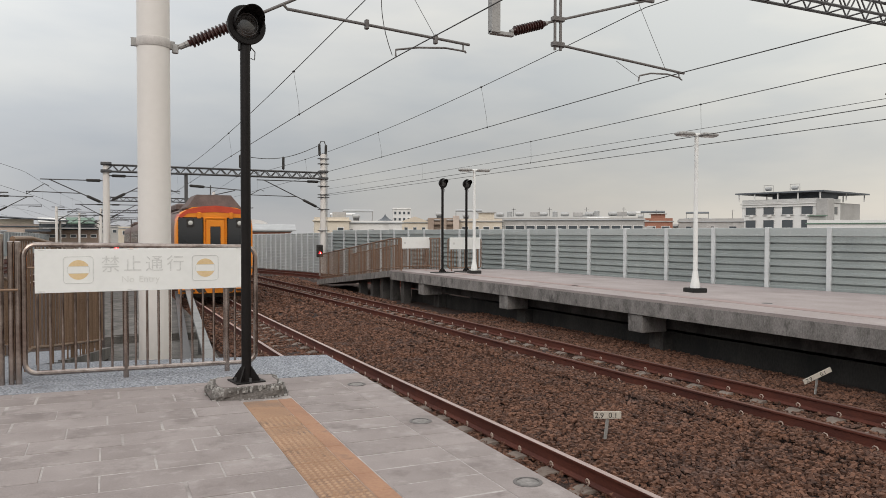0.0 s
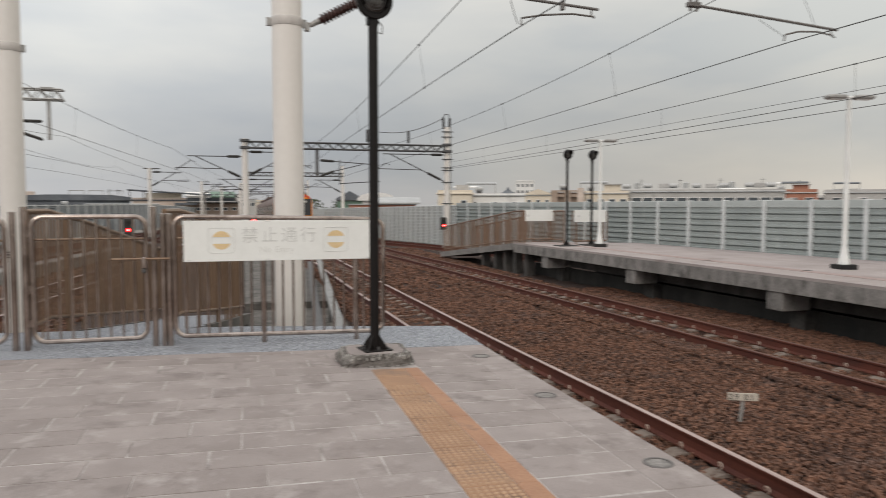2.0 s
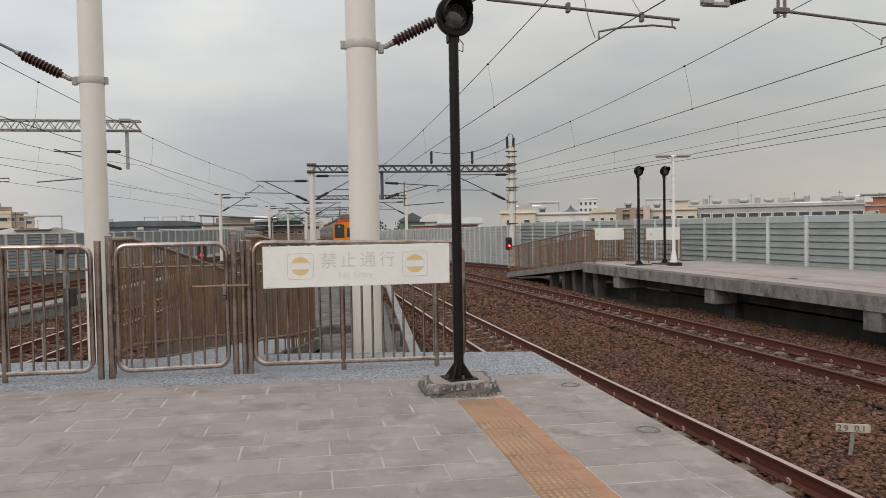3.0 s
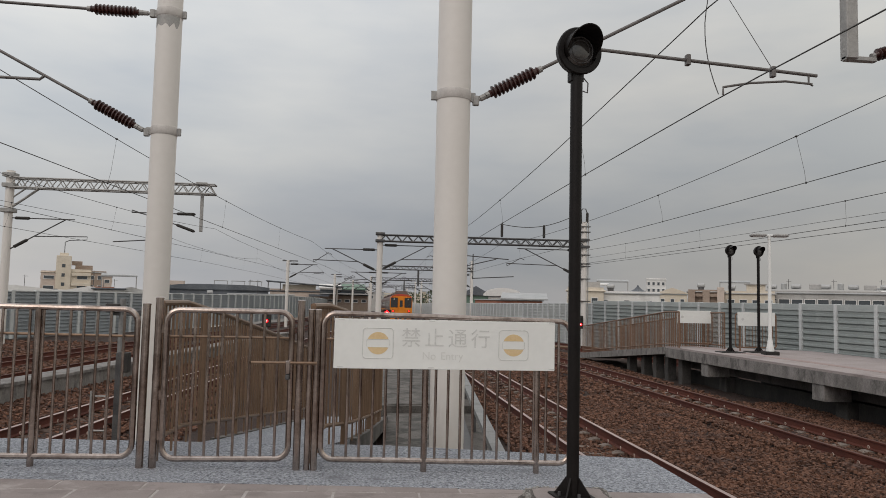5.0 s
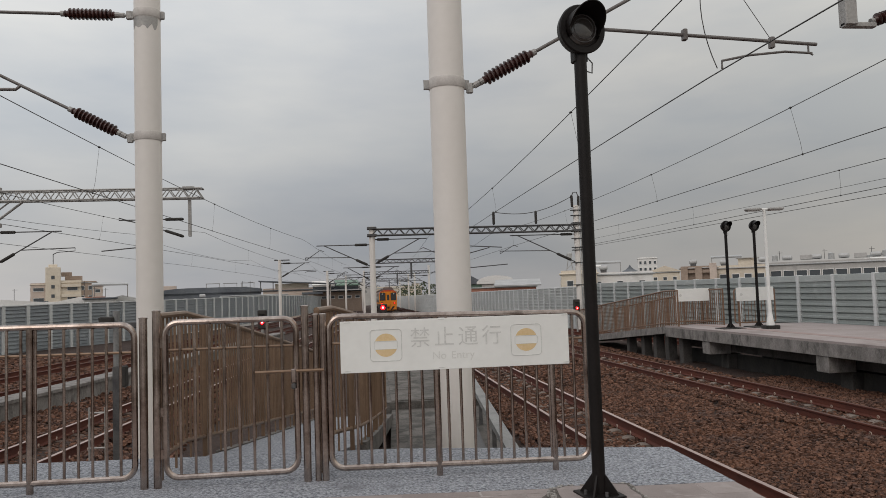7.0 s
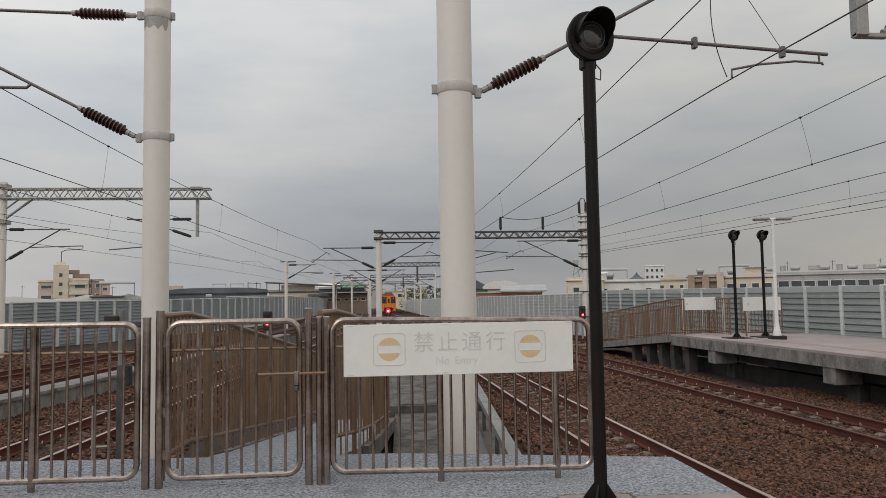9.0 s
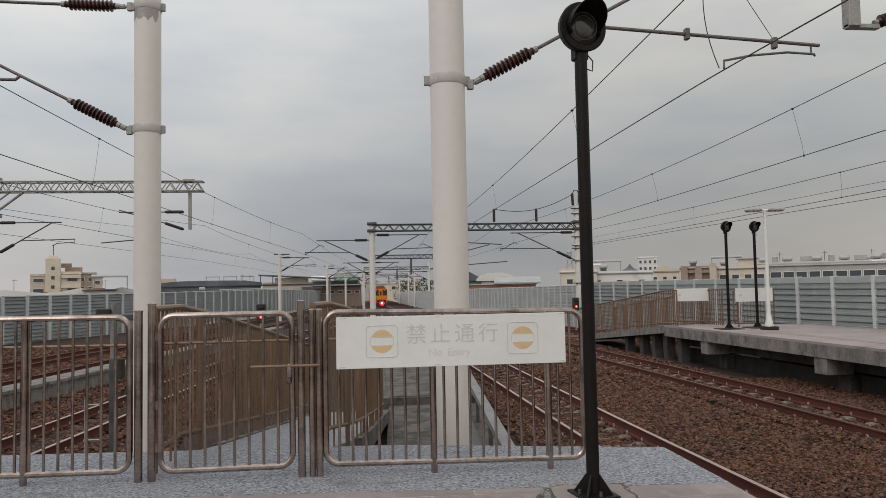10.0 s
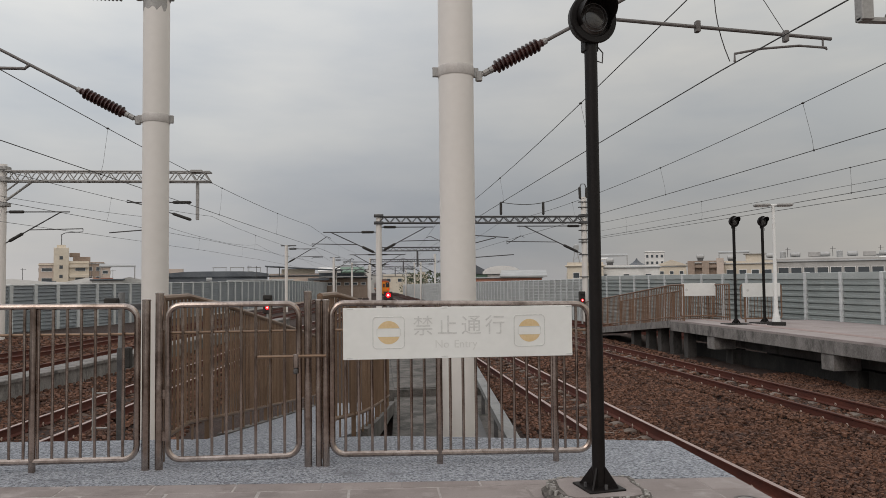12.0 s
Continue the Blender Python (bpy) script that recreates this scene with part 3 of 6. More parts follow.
# concrete trough between the branch and the outer track
tro = thing("cable_trough", "grey concrete cable trough between two tracks, stained sides", "cable trough")
trough_x = curve_x(((8, -10.3), (16, -8.95), (22, -7.95), (28, -7.1), (45, -5.1)))
tl = offset_line(trough_x, [8 + i for i in range(38)], 0, 0)
part("side_wall", Build().sweep(tl, [(-0.28, -1.3), (0.28, -1.3), (0.28, -0.78), (-0.28, -0.78)]), CONCRETE, tro)
part("lid", Build().sweep(tl, [(-0.34, -0.775), (0.34, -0.775), (0.34, -0.70), (0.32, -0.69), (-0.32, -0.69), (-0.34, -0.70)]), CONCRETE, tro, "pale concrete lid")

# ---- the platform ----
EDGE = 2.73
plat = part("platform", Build().prism([(-4.7, -30), (EDGE, -30), (EDGE, 8.0), (0.3, 8.42), (-3.6, 8.46), (-4.7, 8.4)], -1.6, lambda x, y: floor_z(x) - 0.05), CONCRETE, smooth=False)
tagged(plat, "concrete platform body with a vertical edge above the track", "platform", kind="structure")
floor = part("floor", Build().prism([(-4.7, -30), (EDGE - 0.005, -30), (EDGE - 0.005, 7.02), (-4.7, 7.06)], lambda x, y: floor_z(x) - 0.046, lambda x, y: floor_z(x) - 0.0025), GROUT, smooth=False)
tagged(floor, "grey granite paver floor with pale mortar joints", "floor", kind="structure")
terr = part("pavement", Build().prism([(-4.7, 7.064), (EDGE, 6.78), (EDGE, 7.99), (0.3, 8.41), (-3.6, 8.45), (-4.7, 8.4)], lambda x, y: floor_z(x) - 0.046, lambda x, y: floor_z(x) + 0.002), TERRAZZO, smooth=False)
tagged(terr, "speckled blue-grey washed pebble strip under the fence", "pavement", kind="structure")

# the fence line
FY = 7.37


def rounded_frame(x0, x1, z0, z1, r, y=0.0, dz=0.0):
    """Points of an upright rounded rectangle; dz: by how much its far end lies lower."""
    pts = []
    for cx, cz, a0 in ((x1 - r, z1 - r, 0), (x0 + r, z1 - r, 90), (x0 + r, z0 + r, 180), (x1 - r, z0 + r, 270)):
        for k in range(6):
            a = radians(a0 + 18 * k)
            x, z = cx + r * math.cos(a), cz + r * math.sin(a)
            pts.append((x, y, z - dz * (x - x0) / (x1 - x0)))
    return pts


def fence_panel(name, label, x0, x1, z0, z1, dz, picks, posts, y, mat=None, mid=None, skip=()):
    t = thing(name, label, "fence")
    mat = mat or STEEL
    part("frame", Build().pipe(rounded_frame(x0, x1, z0, z1, 0.1, y, dz), 0.024, 10, closed=True), mat, t)
    n = int((x1 - x0 - 0.06) / picks)
    for i in range(1, n + 1):
        x = x0 + (x1 - x0) * i / (n + 1)
        s = dz * (x - x0) / (x1 - x0)
        part("picket", Build().tube((x, y, z0 - s), (x, y, z1 - s), 0.0115, 8), mat, t)
    for x in posts:
        s = dz * (x - x0) / (x1 - x0)
        part("post", Build().tube((x, y, floor_z(x) - 0.01), (x, y, z1 - s), 0.026, 12), mat, t)
    if mid:
        part("rail", Build().tube((x0, y + 0.014, mid), (x1, y + 0.014, mid - dz), 0.011, 8), BRONZE, t)
    return t


fence_panel("fence_panel", "stainless tube fence panel with rounded corners beside the gate", -3.95, -1.775, 0.145, 1.315, 0.015, 0.105, (-2.54, -3.6), FY, mid=1.10)
fence_panel("fence_panel", "stainless tube fence panel that carries the white sign", -0.285, 1.80, 0.115, 1.305, 0.035, 0.105, (0.565, 1.512), FY, mid=1.09)
gate = fence_panel("gate", "closed stainless tube gate with a sliding bolt", -1.545, -0.545, 0.115, 1.305, 0.0, 0.105, (), FY, mid=1.09)
tagged(gate, category="gate")
bolt = part("bolt", Build().tube((-0.86, FY - 0.035, 0.893), (-0.33, FY - 0.035, 0.893), 0.012, 8), BRONZE, gate, "sliding steel bolt")
part("bolt_plate", Build().box(-0.585, -0.545, FY - 0.05, FY - 0.02, 0.80, 0.91, 0.006), STEEL, gate)
part("padlock", Build().box(-0.583, -0.548, FY - 0.06, FY - 0.035, 0.755, 0.80, 0.008), DARKSTEEL, gate, "small dark padlock")
for z in (0.3, 0.62, 1.15):
    part("hinge", Build().tube((-1.575, FY, z - 0.035), (-1.575, FY, z + 0.035), 0.02, 8), STEEL, gate)
for x, top, r in ((-1.708, 1.345, 0.031), (-1.609, 1.395, 0.031), (-0.474, 1.395, 0.030), (-0.392, 1.325, 0.024), (-0.335, 1.325, 0.028)):
    p = thing("gate_post", "round stainless gate post with a flat cap", "fence post", (x, FY, floor_z(x)), "gate posts")
    part("post", Build().tube((0, 0, -0.01), (0, 0, top - floor_z(x)), r, 14), STEEL, p)
    part("cap", Build().lathe((0, 0, top - floor_z(x) - 0.004), (0, 0, top - floor_z(x) + 0.01), ((0, r + 0.003), (0.6, r + 0.003), (1, r * 0.7)), 14), STEEL, p)


# ---- the sign ----
def text_mesh(s, size, mat, name):
    cu = bpy.data.curves.new(name, "FONT")
    cu.body, cu.size, cu.extrude, cu.align_x, cu.resolution_u = s, size, 0.0008, "CENTER", 4
    ob = bpy.data.objects.new(name, cu)
    scene.collection.objects.link(ob)
    dg = bpy.context.evaluated_depsgraph_get()
    me = bpy.data.meshes.new_from_object(ob.evaluated_get(dg))
    bpy.data.objects.remove(ob)
    me.name = name
    me.materials.clear()
    me.materials.append(mat)
    return me


SX, SZ, SW, SH = -0.198, 0.855, 1.85, 0.408
sign = thing("no_entry_sign", "white enamel no entry sign with faded characters on the fence", "sign", (SX, FY - 0.034, SZ))
part("board", Build().box(0, SW, -0.004, 0.006, 0, SH, 0.002, Matrix.Shear("XZ", 4, (0, 0))), BOARD, sign)
for u in (0.36, 1.497):
    ring = Build().pipe(rounded_frame(u - 0.125, u + 0.125, 0.085, 0.335, 0.03, -0.0045), 0.0032, 6, closed=True)
    part("pictogram_frame", ring, FADED, sign, "faded grey rounded outline")
    a0 = math.asin(0.3 / 0.9)
    for sgn in (1, -1):
        pts = [(u + 0.092 * math.cos(a0 + (math.pi - 2 * a0) * k / 20), 0.21 + sgn * 0.092 * math.sin(a0 + (math.pi - 2 * a0) * k / 20)) for k in range(21)]
        v = [(x, -0.0052, z) for x, z in pts] + [(x, -0.0035, z) for x, z in pts]
        part("disc_segment", Build().add(v, [tuple(range(21)), tuple(range(41, 20, -1))] + [(k, (k + 1) % 21, 21 + (k + 1) % 21, 21 + k) for k in range(21)]), FADED_RED, sign, "bleached ochre half disc", smooth=False)
    part("bar_outline", Build().pipe(rounded_frame(u - 0.093, u + 0.093, 0.178, 0.242, 0.012, -0.0045), 0.0022, 5, closed=True), FADED, sign)
for i, ch in enumerate("禁止通行"):
    part("character", text_mesh(ch, 0.168, FADED, "character"), None, sign, "faded grey character", pose(0.635 + 0.1935 * i, -0.0055, 0.198, 90))
for word, u in (("No", 0.785), ("Entry", 0.975)):
    part("lettering", text_mesh(word, 0.088, FADED_LIGHT, "lettering"), None, sign, "almost washed out lettering", pose(u, -0.0055, 0.083, 90))
for u, w in ((0.03, 0.395), (0.78, 0.397), (1.80, 0.395), (0.03, 0.012), (0.78, 0.012), (1.80, 0.012)):
    part("strap", Build().box(u, u + 0.05, -0.0065, -0.003, w, w + 0.006), FADED, sign)

# ---- the black signal lamp post on its plinth ----
PX, PY = 1.517, 6.27
ring = [(-0.33, -0.2), (-0.27, -0.26), (-0.1, -0.28), (0.05, -0.27), (0.2, -0.28), (0.3, -0.24), (0.335, -0.1), (0.32, 0.1), (0.34, 0.26), (0.2, 0.33), (0.0, 0.3), (-0.2, 0.33), (-0.31, 0.27), (-0.34, 0.05)]
nr = len(ring)
lv = ((1.0, 0.0), (0.985, 0.035), (0.91, 0.085), (0.86, 0.103))
pv = [(x * k, y * k, z) for k, z in lv for x, y in ring]
pf = [(j * nr + i, j * nr + (i + 1) % nr, j * nr + nr + (i + 1) % nr, j * nr + nr + i) for j in range(3) for i in range(nr)] + [tuple(range(3 * nr, 4 * nr)), tuple(range(nr - 1, -1, -1))]
pl = part("plinth", Build().add(pv, pf), CRUST, smooth=False)
pl.matrix_basis = pose(PX, PY, floor_z(PX) - 0.005)
tagged(pl, "rough worn concrete plinth with a broken rim under the black post", "plinth")
rng = random.Random(9)
for vtx in pl.data.vertices:
    vtx.co.x += rng.uniform(-0.022, 0.022)
    vtx.co.y += rng.uniform(-0.022, 0.022)
    vtx.co.z += rng.uniform(-0.015, 0.012) if 0.01 < vtx.co.z < 0.095 else 0.0
part("top_screed", Build().prism([(x * 0.76, y * 0.76) for x, y in ring], 0.09, 0.107), PAVER, pl, "smooth grey-brown screed", smooth=False)
for k in range(280):
    i = rng.randrange(nr)
    q = rng.random()
    (ax, ay), (bx, by) = ring[i], ring[(i + 1) % nr]
    s_, zz = rng.choice(((0.83, 0.1), (0.86, 0.1), (0.89, 0.092), (0.92, 0.08), (1.02, 0.008)))
    cx, cy, e = (ax + (bx - ax) * q) * s_, (ay + (by - ay) * q) * s_, rng.uniform(0.005, 0.016)
    jag = [(cx + e * rng.uniform(0.6, 1.2) * math.cos(1.05 * w), cy + e * rng.uniform(0.6, 1.2) * math.sin(1.05 * w)) for w in range(6)]
    part("rubble", Build().prism(jag, zz - 0.02, lambda x, y, h=zz + rng.uniform(-0.001, 0.010), g=rng.uniform(-0.2, 0.2), c=cx: h + g * (x - c)), RUBBLE, pl, smooth=False)


def signal_post(label, x, y, z, height, rz):
    t = thing("signal_lamp_post", label, "lamp post", (x, y, z), "black lamp posts", rz=rz)
    part("pole", Build().tube((0, 0, 0.0), (0, 0, height), 0.043, 18), BLACK, t)
    part("base_plate", Build().box(-0.13, 0.13, -0.13, 0.13, 0.0, 0.016, 0.004), BLACK, t)
    for k in range(4):
        g = Build().add([(0.04, -0.006, 0.014), (0.135, -0.006, 0.014), (0.045, -0.006, 0.14), (0.04, 0.006, 0.014), (0.135, 0.006, 0.014), (0.045, 0.006, 0.14)], [(0, 1, 2), (5, 4, 3), (0, 3, 4, 1), (1, 4, 5, 2), (2, 5, 3, 0)])
        part("gusset", g, BLACK, t, m=pose(0, 0, 0, 0, 0, 45 + 90 * k), smooth=False)
        part("anchor_bolt", Build().tube((0.1, 0, 0.014), (0.1, 0, 0.045), 0.011, 6), DARKSTEEL, t, m=pose(0, 0, 0, 0, 0, 90 * k))
    hz = height + 0.155
    part("bracket", Build().box(-0.05, 0.05, -0.02, 0.05, height - 0.06, height + 0.05, 0.006), BLACK, t)
    part("housing", Build().lathe((0, 0.10, hz), (0, -0.06, hz), ((0, 0.07), (0.15, 0.12), (0.55, 0.16), (0.92, 0.172), (1.0, 0.165), (1.0, 0.13), (0.9, 0.12)), 36), BLACK, t)
    hood = Build()
    v, f = [], []
    n = 30
    for r in (0.118, 0.125):
        for yy, drop in ((-0.05, 0), (-0.24, 0.02)):
            for k in range(n + 1):
                a = radians(-35 + 250 * k / n)
                ln = yy if yy > -0.1 else -0.10 - 0.13 * max(0.0, math.sin(a * 0.9 + 0.15)) ** 0.7
                v.append((r * math.cos(a), ln, hz + 0.01 + r * math.sin(a)))
    q = n + 1
    for k in range(n):
        f += [(k, k + 1, q + k + 1, q + k), (2 * q + k, 3 * q + k, 3 * q + k + 1, 2 * q + k + 1), (q + k, q + k + 1, 3 * q + k + 1, 3 * q + k)]
    part("hood", hood.add(v, f), BLACK, t)
    part("lens", Build().lathe((0, -0.045, hz), (0, -0.075, hz), ((0, 0.112), (0.4, 0.10), (0.8, 0.06), (1, 0.02)), 28), LENS, t, "dark ribbed glass lens")
    for r in (0.045, 0.07, 0.095):
        part("lens_ring", Build().pipe([(r * math.cos(2 * math.pi * k / 24), -0.062 - 0.01 * (0.1 - r) / 0.1, hz + r * math.sin(2 * math.pi * k / 24)) for k in range(24)], 0.004, 5, closed=True), DARKSTEEL, t)
    part("cable", Build().pipe([(0.05, 0, height - 0.02), (0.09, 0.0, height - 0.06), (0.085, 0, height - 0.13), (0.05, 0, height - 0.12)], 0.005, 5), DARKSTEEL, t)
    return t


signal_post("black steel lamp post with a hooded round lamp", PX, PY, floor_z(PX) + 0.098, 2.975, 10)


# ---- overhead line: masts, cantilevers, beams ----
def insulator(parent, p0, p1, mat=PORCELAIN, r=0.074, n=11):
    prof, q = [(0, 0.03), (0.04, 0.045), (0.06, 0.035)], n
    for k in range(q):
        a = 0.08 + 0.84 * k / q
        d = 0.84 / q
        prof += [(a, 0.042), (a + d * 0.2, r), (a + d * 0.5, r * 0.92), (a + d * 0.7, 0.044)]
    prof += [(0.94, 0.035), (0.96, 0.045), (1, 0.03)]
    ob = part("insulator", Build().lathe(p0, p1, prof, 14), mat, parent, "ribbed brown porcelain insulator")
    for e, o in ((p0, p1), (p1, p0)):
        e, o = Vector(e), Vector(o)
        part("end_cap", Build().tube(e - (o - e) * 0.05, e + (o - e) * 0.04, 0.036, 10), GALV, ob)
    return ob


def cantilever(parent, x, y, d, r, z_top, z_low, reach, z_mes, tip, z_tip, contact, z_con, s=1.0, gauge=0.02):
    """A bracket on a mast at x, towards d: top tube, diagonal tube, registration tube, steady arm and droppers."""
    a, b = Vector((x + d * (r + 0.06), y, z_low)), Vector((x + d * reach, y, z_mes))
    u = b - a
    insulator(parent, a + u * (0.16 * s / u.length * 1.0), a + u * (0.80 * s / u.length))
    for p, q, ln in ((a, u, 0.16 * s / u.length), (Vector((x + d * (r + 0.06), y, z_top)), Vector((x + d * (reach + 0.35), y, z_mes + 0.05)) - Vector((x + d * (r + 0.06), y, z_top)), 0.05)):
        part("bracket_clevis", Build().box(-0.035, 0.035, -0.025, 0.025, -0.055, 0.055, 0.008, Matrix.Translation(p)), GALV, parent)
        part("clevis_rod", Build().tube(p - q.normalized() * 0.04, p + q * ln, 0.022, 8).tube(p + q * ln * 0.35, p + q * ln * 0.75, 0.034, 8), GALV, parent)
    part("diagonal_tube", Build().tube(a + u * (0.80 * s / u.length), b, gauge, 10), TUBE, parent)
    c = Vector((x + d * (r + 0.06), y, z_top))
    e = Vector((x + d * (reach + 0.35), y, z_mes + 0.05))
    w = e - c
    insulator(parent, c + w * (0.16 * s / w.length), c + w * (0.80 * s / w.length))
    part("top_tube", Build().tube(c + w * (0.80 * s / w.length), e, gauge, 10), TUBE, parent)
    j = a + u * ((1.48 * s) / u.length)
    k = Vector((x + d * tip, y, z_tip))
    part("registration_tube", Build().pipe([j, j + (k - j) * 0.02 + Vector((0, 0, -0.05)), k], gauge, 10), TUBE, parent)
    part("tube_hook", Build().pipe([k + Vector((-d * 0.1, 0, 0)), k + Vector((-d * 0.1, 0, -0.09)), k + Vector((-d * 0.05, 0, -0.12))], 0.012, 6), TUBE, parent)
    for q in (0.42, 0.8):
        c2 = j + (k - j) * q
        part("tube_clamp", Build().box(-0.025, 0.025, -0.035, 0.035, -0.09, 0.035, 0.006, Matrix.Translation(c2)), TUBE, parent)
    g = Vector((x + d * contact, y, z_con))
    h = k + Vector((-d * 0.06, 0, -0.10))
    mid = [h, h + (g - h) * 0.3 + Vector((0, 0, 0.07)), h + (g - h) * 0.7 + Vector((0, 0, 0.10)), g + Vector((0, 0, 0.09)), g]
    part("steady_arm", Build().pipe(mid, 0.014, 8), TUBE, parent)
    part("stay_wire", Build().tube(j + (k - j) * 0.8, Vector((x + d * contact, y, z_mes - 0.03)), 0.004, 5), WIRE, parent)
    part("jumper", Build().pipe([Vector((x + d * (contact - 0.15 - 0.05 * math.sin(math.pi * q / 9) + 0.12 * (q / 9) ** 3), y + 0.05 * min(1.0, q / 3), z_mes + (z_con + 0.02 - z_mes) * q / 9)) for q in range(10)], 0.006, 5), WIRE, parent)


def band(parent, x, y, z, r, d):
    b = part("clamp_band", Build().lathe((x, y, z - 0.055), (x, y, z + 0.055), ((0, r + 0.004), (0.1, r + 0.009), (0.9, r + 0.009), (1, r + 0.004)), 32), BAND_STEEL, parent, "grey steel clamp band")
    for s in (-1, 1):
        part("clamp_ear", Build().box(x + s * (r + 0.002), x + s * (r + 0.055), y - 0.02, y + 0.02, z - 0.05, z + 0.05, 0.006), GALV, b)


def mast(label, x, y, r, z0, z1, bands=(), d=1):
    t = thing("catenary_mast", label, "catenary mast")
    part("pole", Build().tube((x, y, z0), (x, y, z1), r, 40), MAST, t)
    part("cap", Build().lathe((x, y, z1), (x, y, z1 + 0.05), ((0, r + 0.01), (0.5, r + 0.01), (1, r * 0.3)), 32), GALV, t)
    part("foot_flange", Build().tube((x, y, z0), (x, y, z0 + 0.04), r + 0.12, 24), GALV, t)
    for z in bands:
        band(t, x, y, z, r, d)
    return t


M1 = (0.925, 9.02)
m1 = mast("thick off-white round steel mast behind the fence sign", *M1, 0.184, -0.92, 6.6, (3.655, 5.2))
cantilever(m1, *M1, 1, 0.184, 5.2, 3.62, 2.95, 5.10, 4.21, 4.11, 3.08, 3.83)
part("foot_collar", Build().tube((M1[0], M1[1], -0.92), (M1[0], M1[1], -0.84), 0.26, 24), CONCRETE, m1)
M2 = (-2.675, 10.93)
m2 = mast("thick off-white round steel mast behind the gate", *M2, 0.16, -1.2, 6.6, (3.545, 5.12))
cantilever(m2, *M2, -1, 0.16, 5.12, 3.53, 3.3, 5.14, 4.4, 4.18, 3.25, 3.75)
edge = [0.10 + 0.07 * math.sin(0.9 * k) ** 2 + 0.02 * math.sin(2.1 * k) for k in range(15)]
arc = [radians(196 + 10 * k) for k in range(15)]
pv = [(M2[0] + 0.1615 * math.cos(a), M2[1] + 0.1615 * math.sin(a), z) for z_top in (1, 0) for a, e in zip(arc, edge) for z in ((5.06,) if z_top else (5.06 - e,))]
part("peeled_patch", Build().add(pv, [(k, 15 + k, 16 + k, k + 1) for k in range(14)]), GALV, m2, "bare patch of peeled paint")
for k, (dx, w) in enumerate(((-0.055, 0.03), (-0.045, 0.02), (-0.055, 0.03))):
    part("number_mark", Build().box(M2[0] + dx, M2[0] + dx + w, M2[1] - 0.166, M2[1] - 0.156, 0.70 + 0.035 * k, 0.718 + 0.035 * k), DARKSTEEL, m2)


def truss(parent, p0, p1, h, w, mat=DARKSTEEL, bay=0.55, r=0.028):
    """A level box truss from p0 to p1, h deep and w wide: four chords and zigzag lacing."""
    p0, p1 = Vector(p0), Vector(p1)
    u = p1 - p0
    side = Vector((-u.y, u.x, 0)).normalized() * (w / 2)
    for s in (-1, 1):
        for z in (0, h):
            part("chord", Build().tube(p0 + side * s + Vector((0, 0, z)), p1 + side * s + Vector((0, 0, z)), r, 6), mat, parent)
    n = max(2, int(u.length / bay))
    for s in (-1, 1):
        for i in range(n):
            a, c = p0 + u * (i / n) + side * s, p0 + u * ((i + 1) / n) + side * s
            m = (a + c) / 2
            part("lacing_bar", Build().tube(a, m + Vector((0, 0, h)), r * 0.6, 5), mat, parent)
            part("lacing_bar", Build().tube(m + Vector((0, 0, h)), c, r * 0.6, 5), mat, parent)
    for i in range(n + 1):
        a = p0 + u * (i / n)
        for z in (0, h):
            part("cross_bar", Build().tube(a - side + Vector((0, 0, z)), a + side + Vector((0, 0, z)), r * 0.6, 5), mat, parent)


# portal beam above the near mast, with drop brackets for the far tracks
beam = thing("portal_beam", "dark steel lattice portal beam high across the tracks", "gantry")
truss(beam, (0.7, 9.02, 5.62), (19.0, 9.02, 5.62), 0.42, 0.4)
part("end_leg", Build().tube((18.8, 9.02, -9.4), (18.8, 9.02, 6.1), 0.17, 20), MAST, beam)
part("drop_post", Build().box(5.47, 5.61, 8.95, 9.09, 4.32, 5.64, 0.01), GALV, beam, "grey steel drop post")
part("drop_shoe", Build().box(5.47, 5.86, 8.98, 9.06, 4.305, 4.36, 0.008), GALV, beam)
insulator(beam, (5.84, 9.02, 4.385), (6.42, 9.02, 4.575))
part("diagonal_tube", Build().tube((6.42, 9.02, 4.58), (8.35, 9.02, 5.18), 0.02, 10), TUBE, beam)
for x in (6.58, 6.68):
    part("hanger_tube", Build().tube((x, 9.0, 4.19), (x, 9.0, 5.64), 0.022, 10), TUBE, beam)
for z in (4.28, 4.66):
    part("hanger_clamp", Build().box(6.53, 6.74, 8.96, 9.05, z - 0.035, z + 0.035, 0.008), TUBE, beam)
part("registration_tube", Build().tube((6.62, 9.02, 4.285), (9.16, 9.02, 4.085), 0.02, 10), TUBE, beam)
part("steady_arm", Build().pipe([(9.08, 9.02, 4.0), (8.8, 9.02, 4.04), (8.45, 9.02, 4.02), (8.22, 9.02, 3.96), (8.2, 9.02, 3.87)], 0.014, 8), TUBE, beam)
part("tube_hook", Build().pipe([(9.05, 9.02, 4.09), (9.05, 9.02, 4.0), (9.12, 9.02, 3.97)], 0.012, 6), TUBE, beam)
part("stay_wire", Build().tube((8.75, 9.02, 4.13), (8.2, 9.02, 5.1), 0.004, 5), WIRE, beam)
part("stay_wire", Build().tube((7.75, 9.02, 4.15), (8.2, 9.02, 3.93), 0.004, 5), WIRE, beam)
part("messenger_clamp", Build().box(8.1, 8.5, 8.99, 9.05, 5.16, 5.22, 0.008), TUBE, beam)
part("drop_post", Build().box(15.2, 15.34, 8.95, 9.09, 3.7, 5.64, 0.01), GALV, beam)
part("registration_tube", Build().tube((13.6, 8.5, 4.02), (15.25, 9.02, 4.1), 0.02, 10), TUBE, beam)
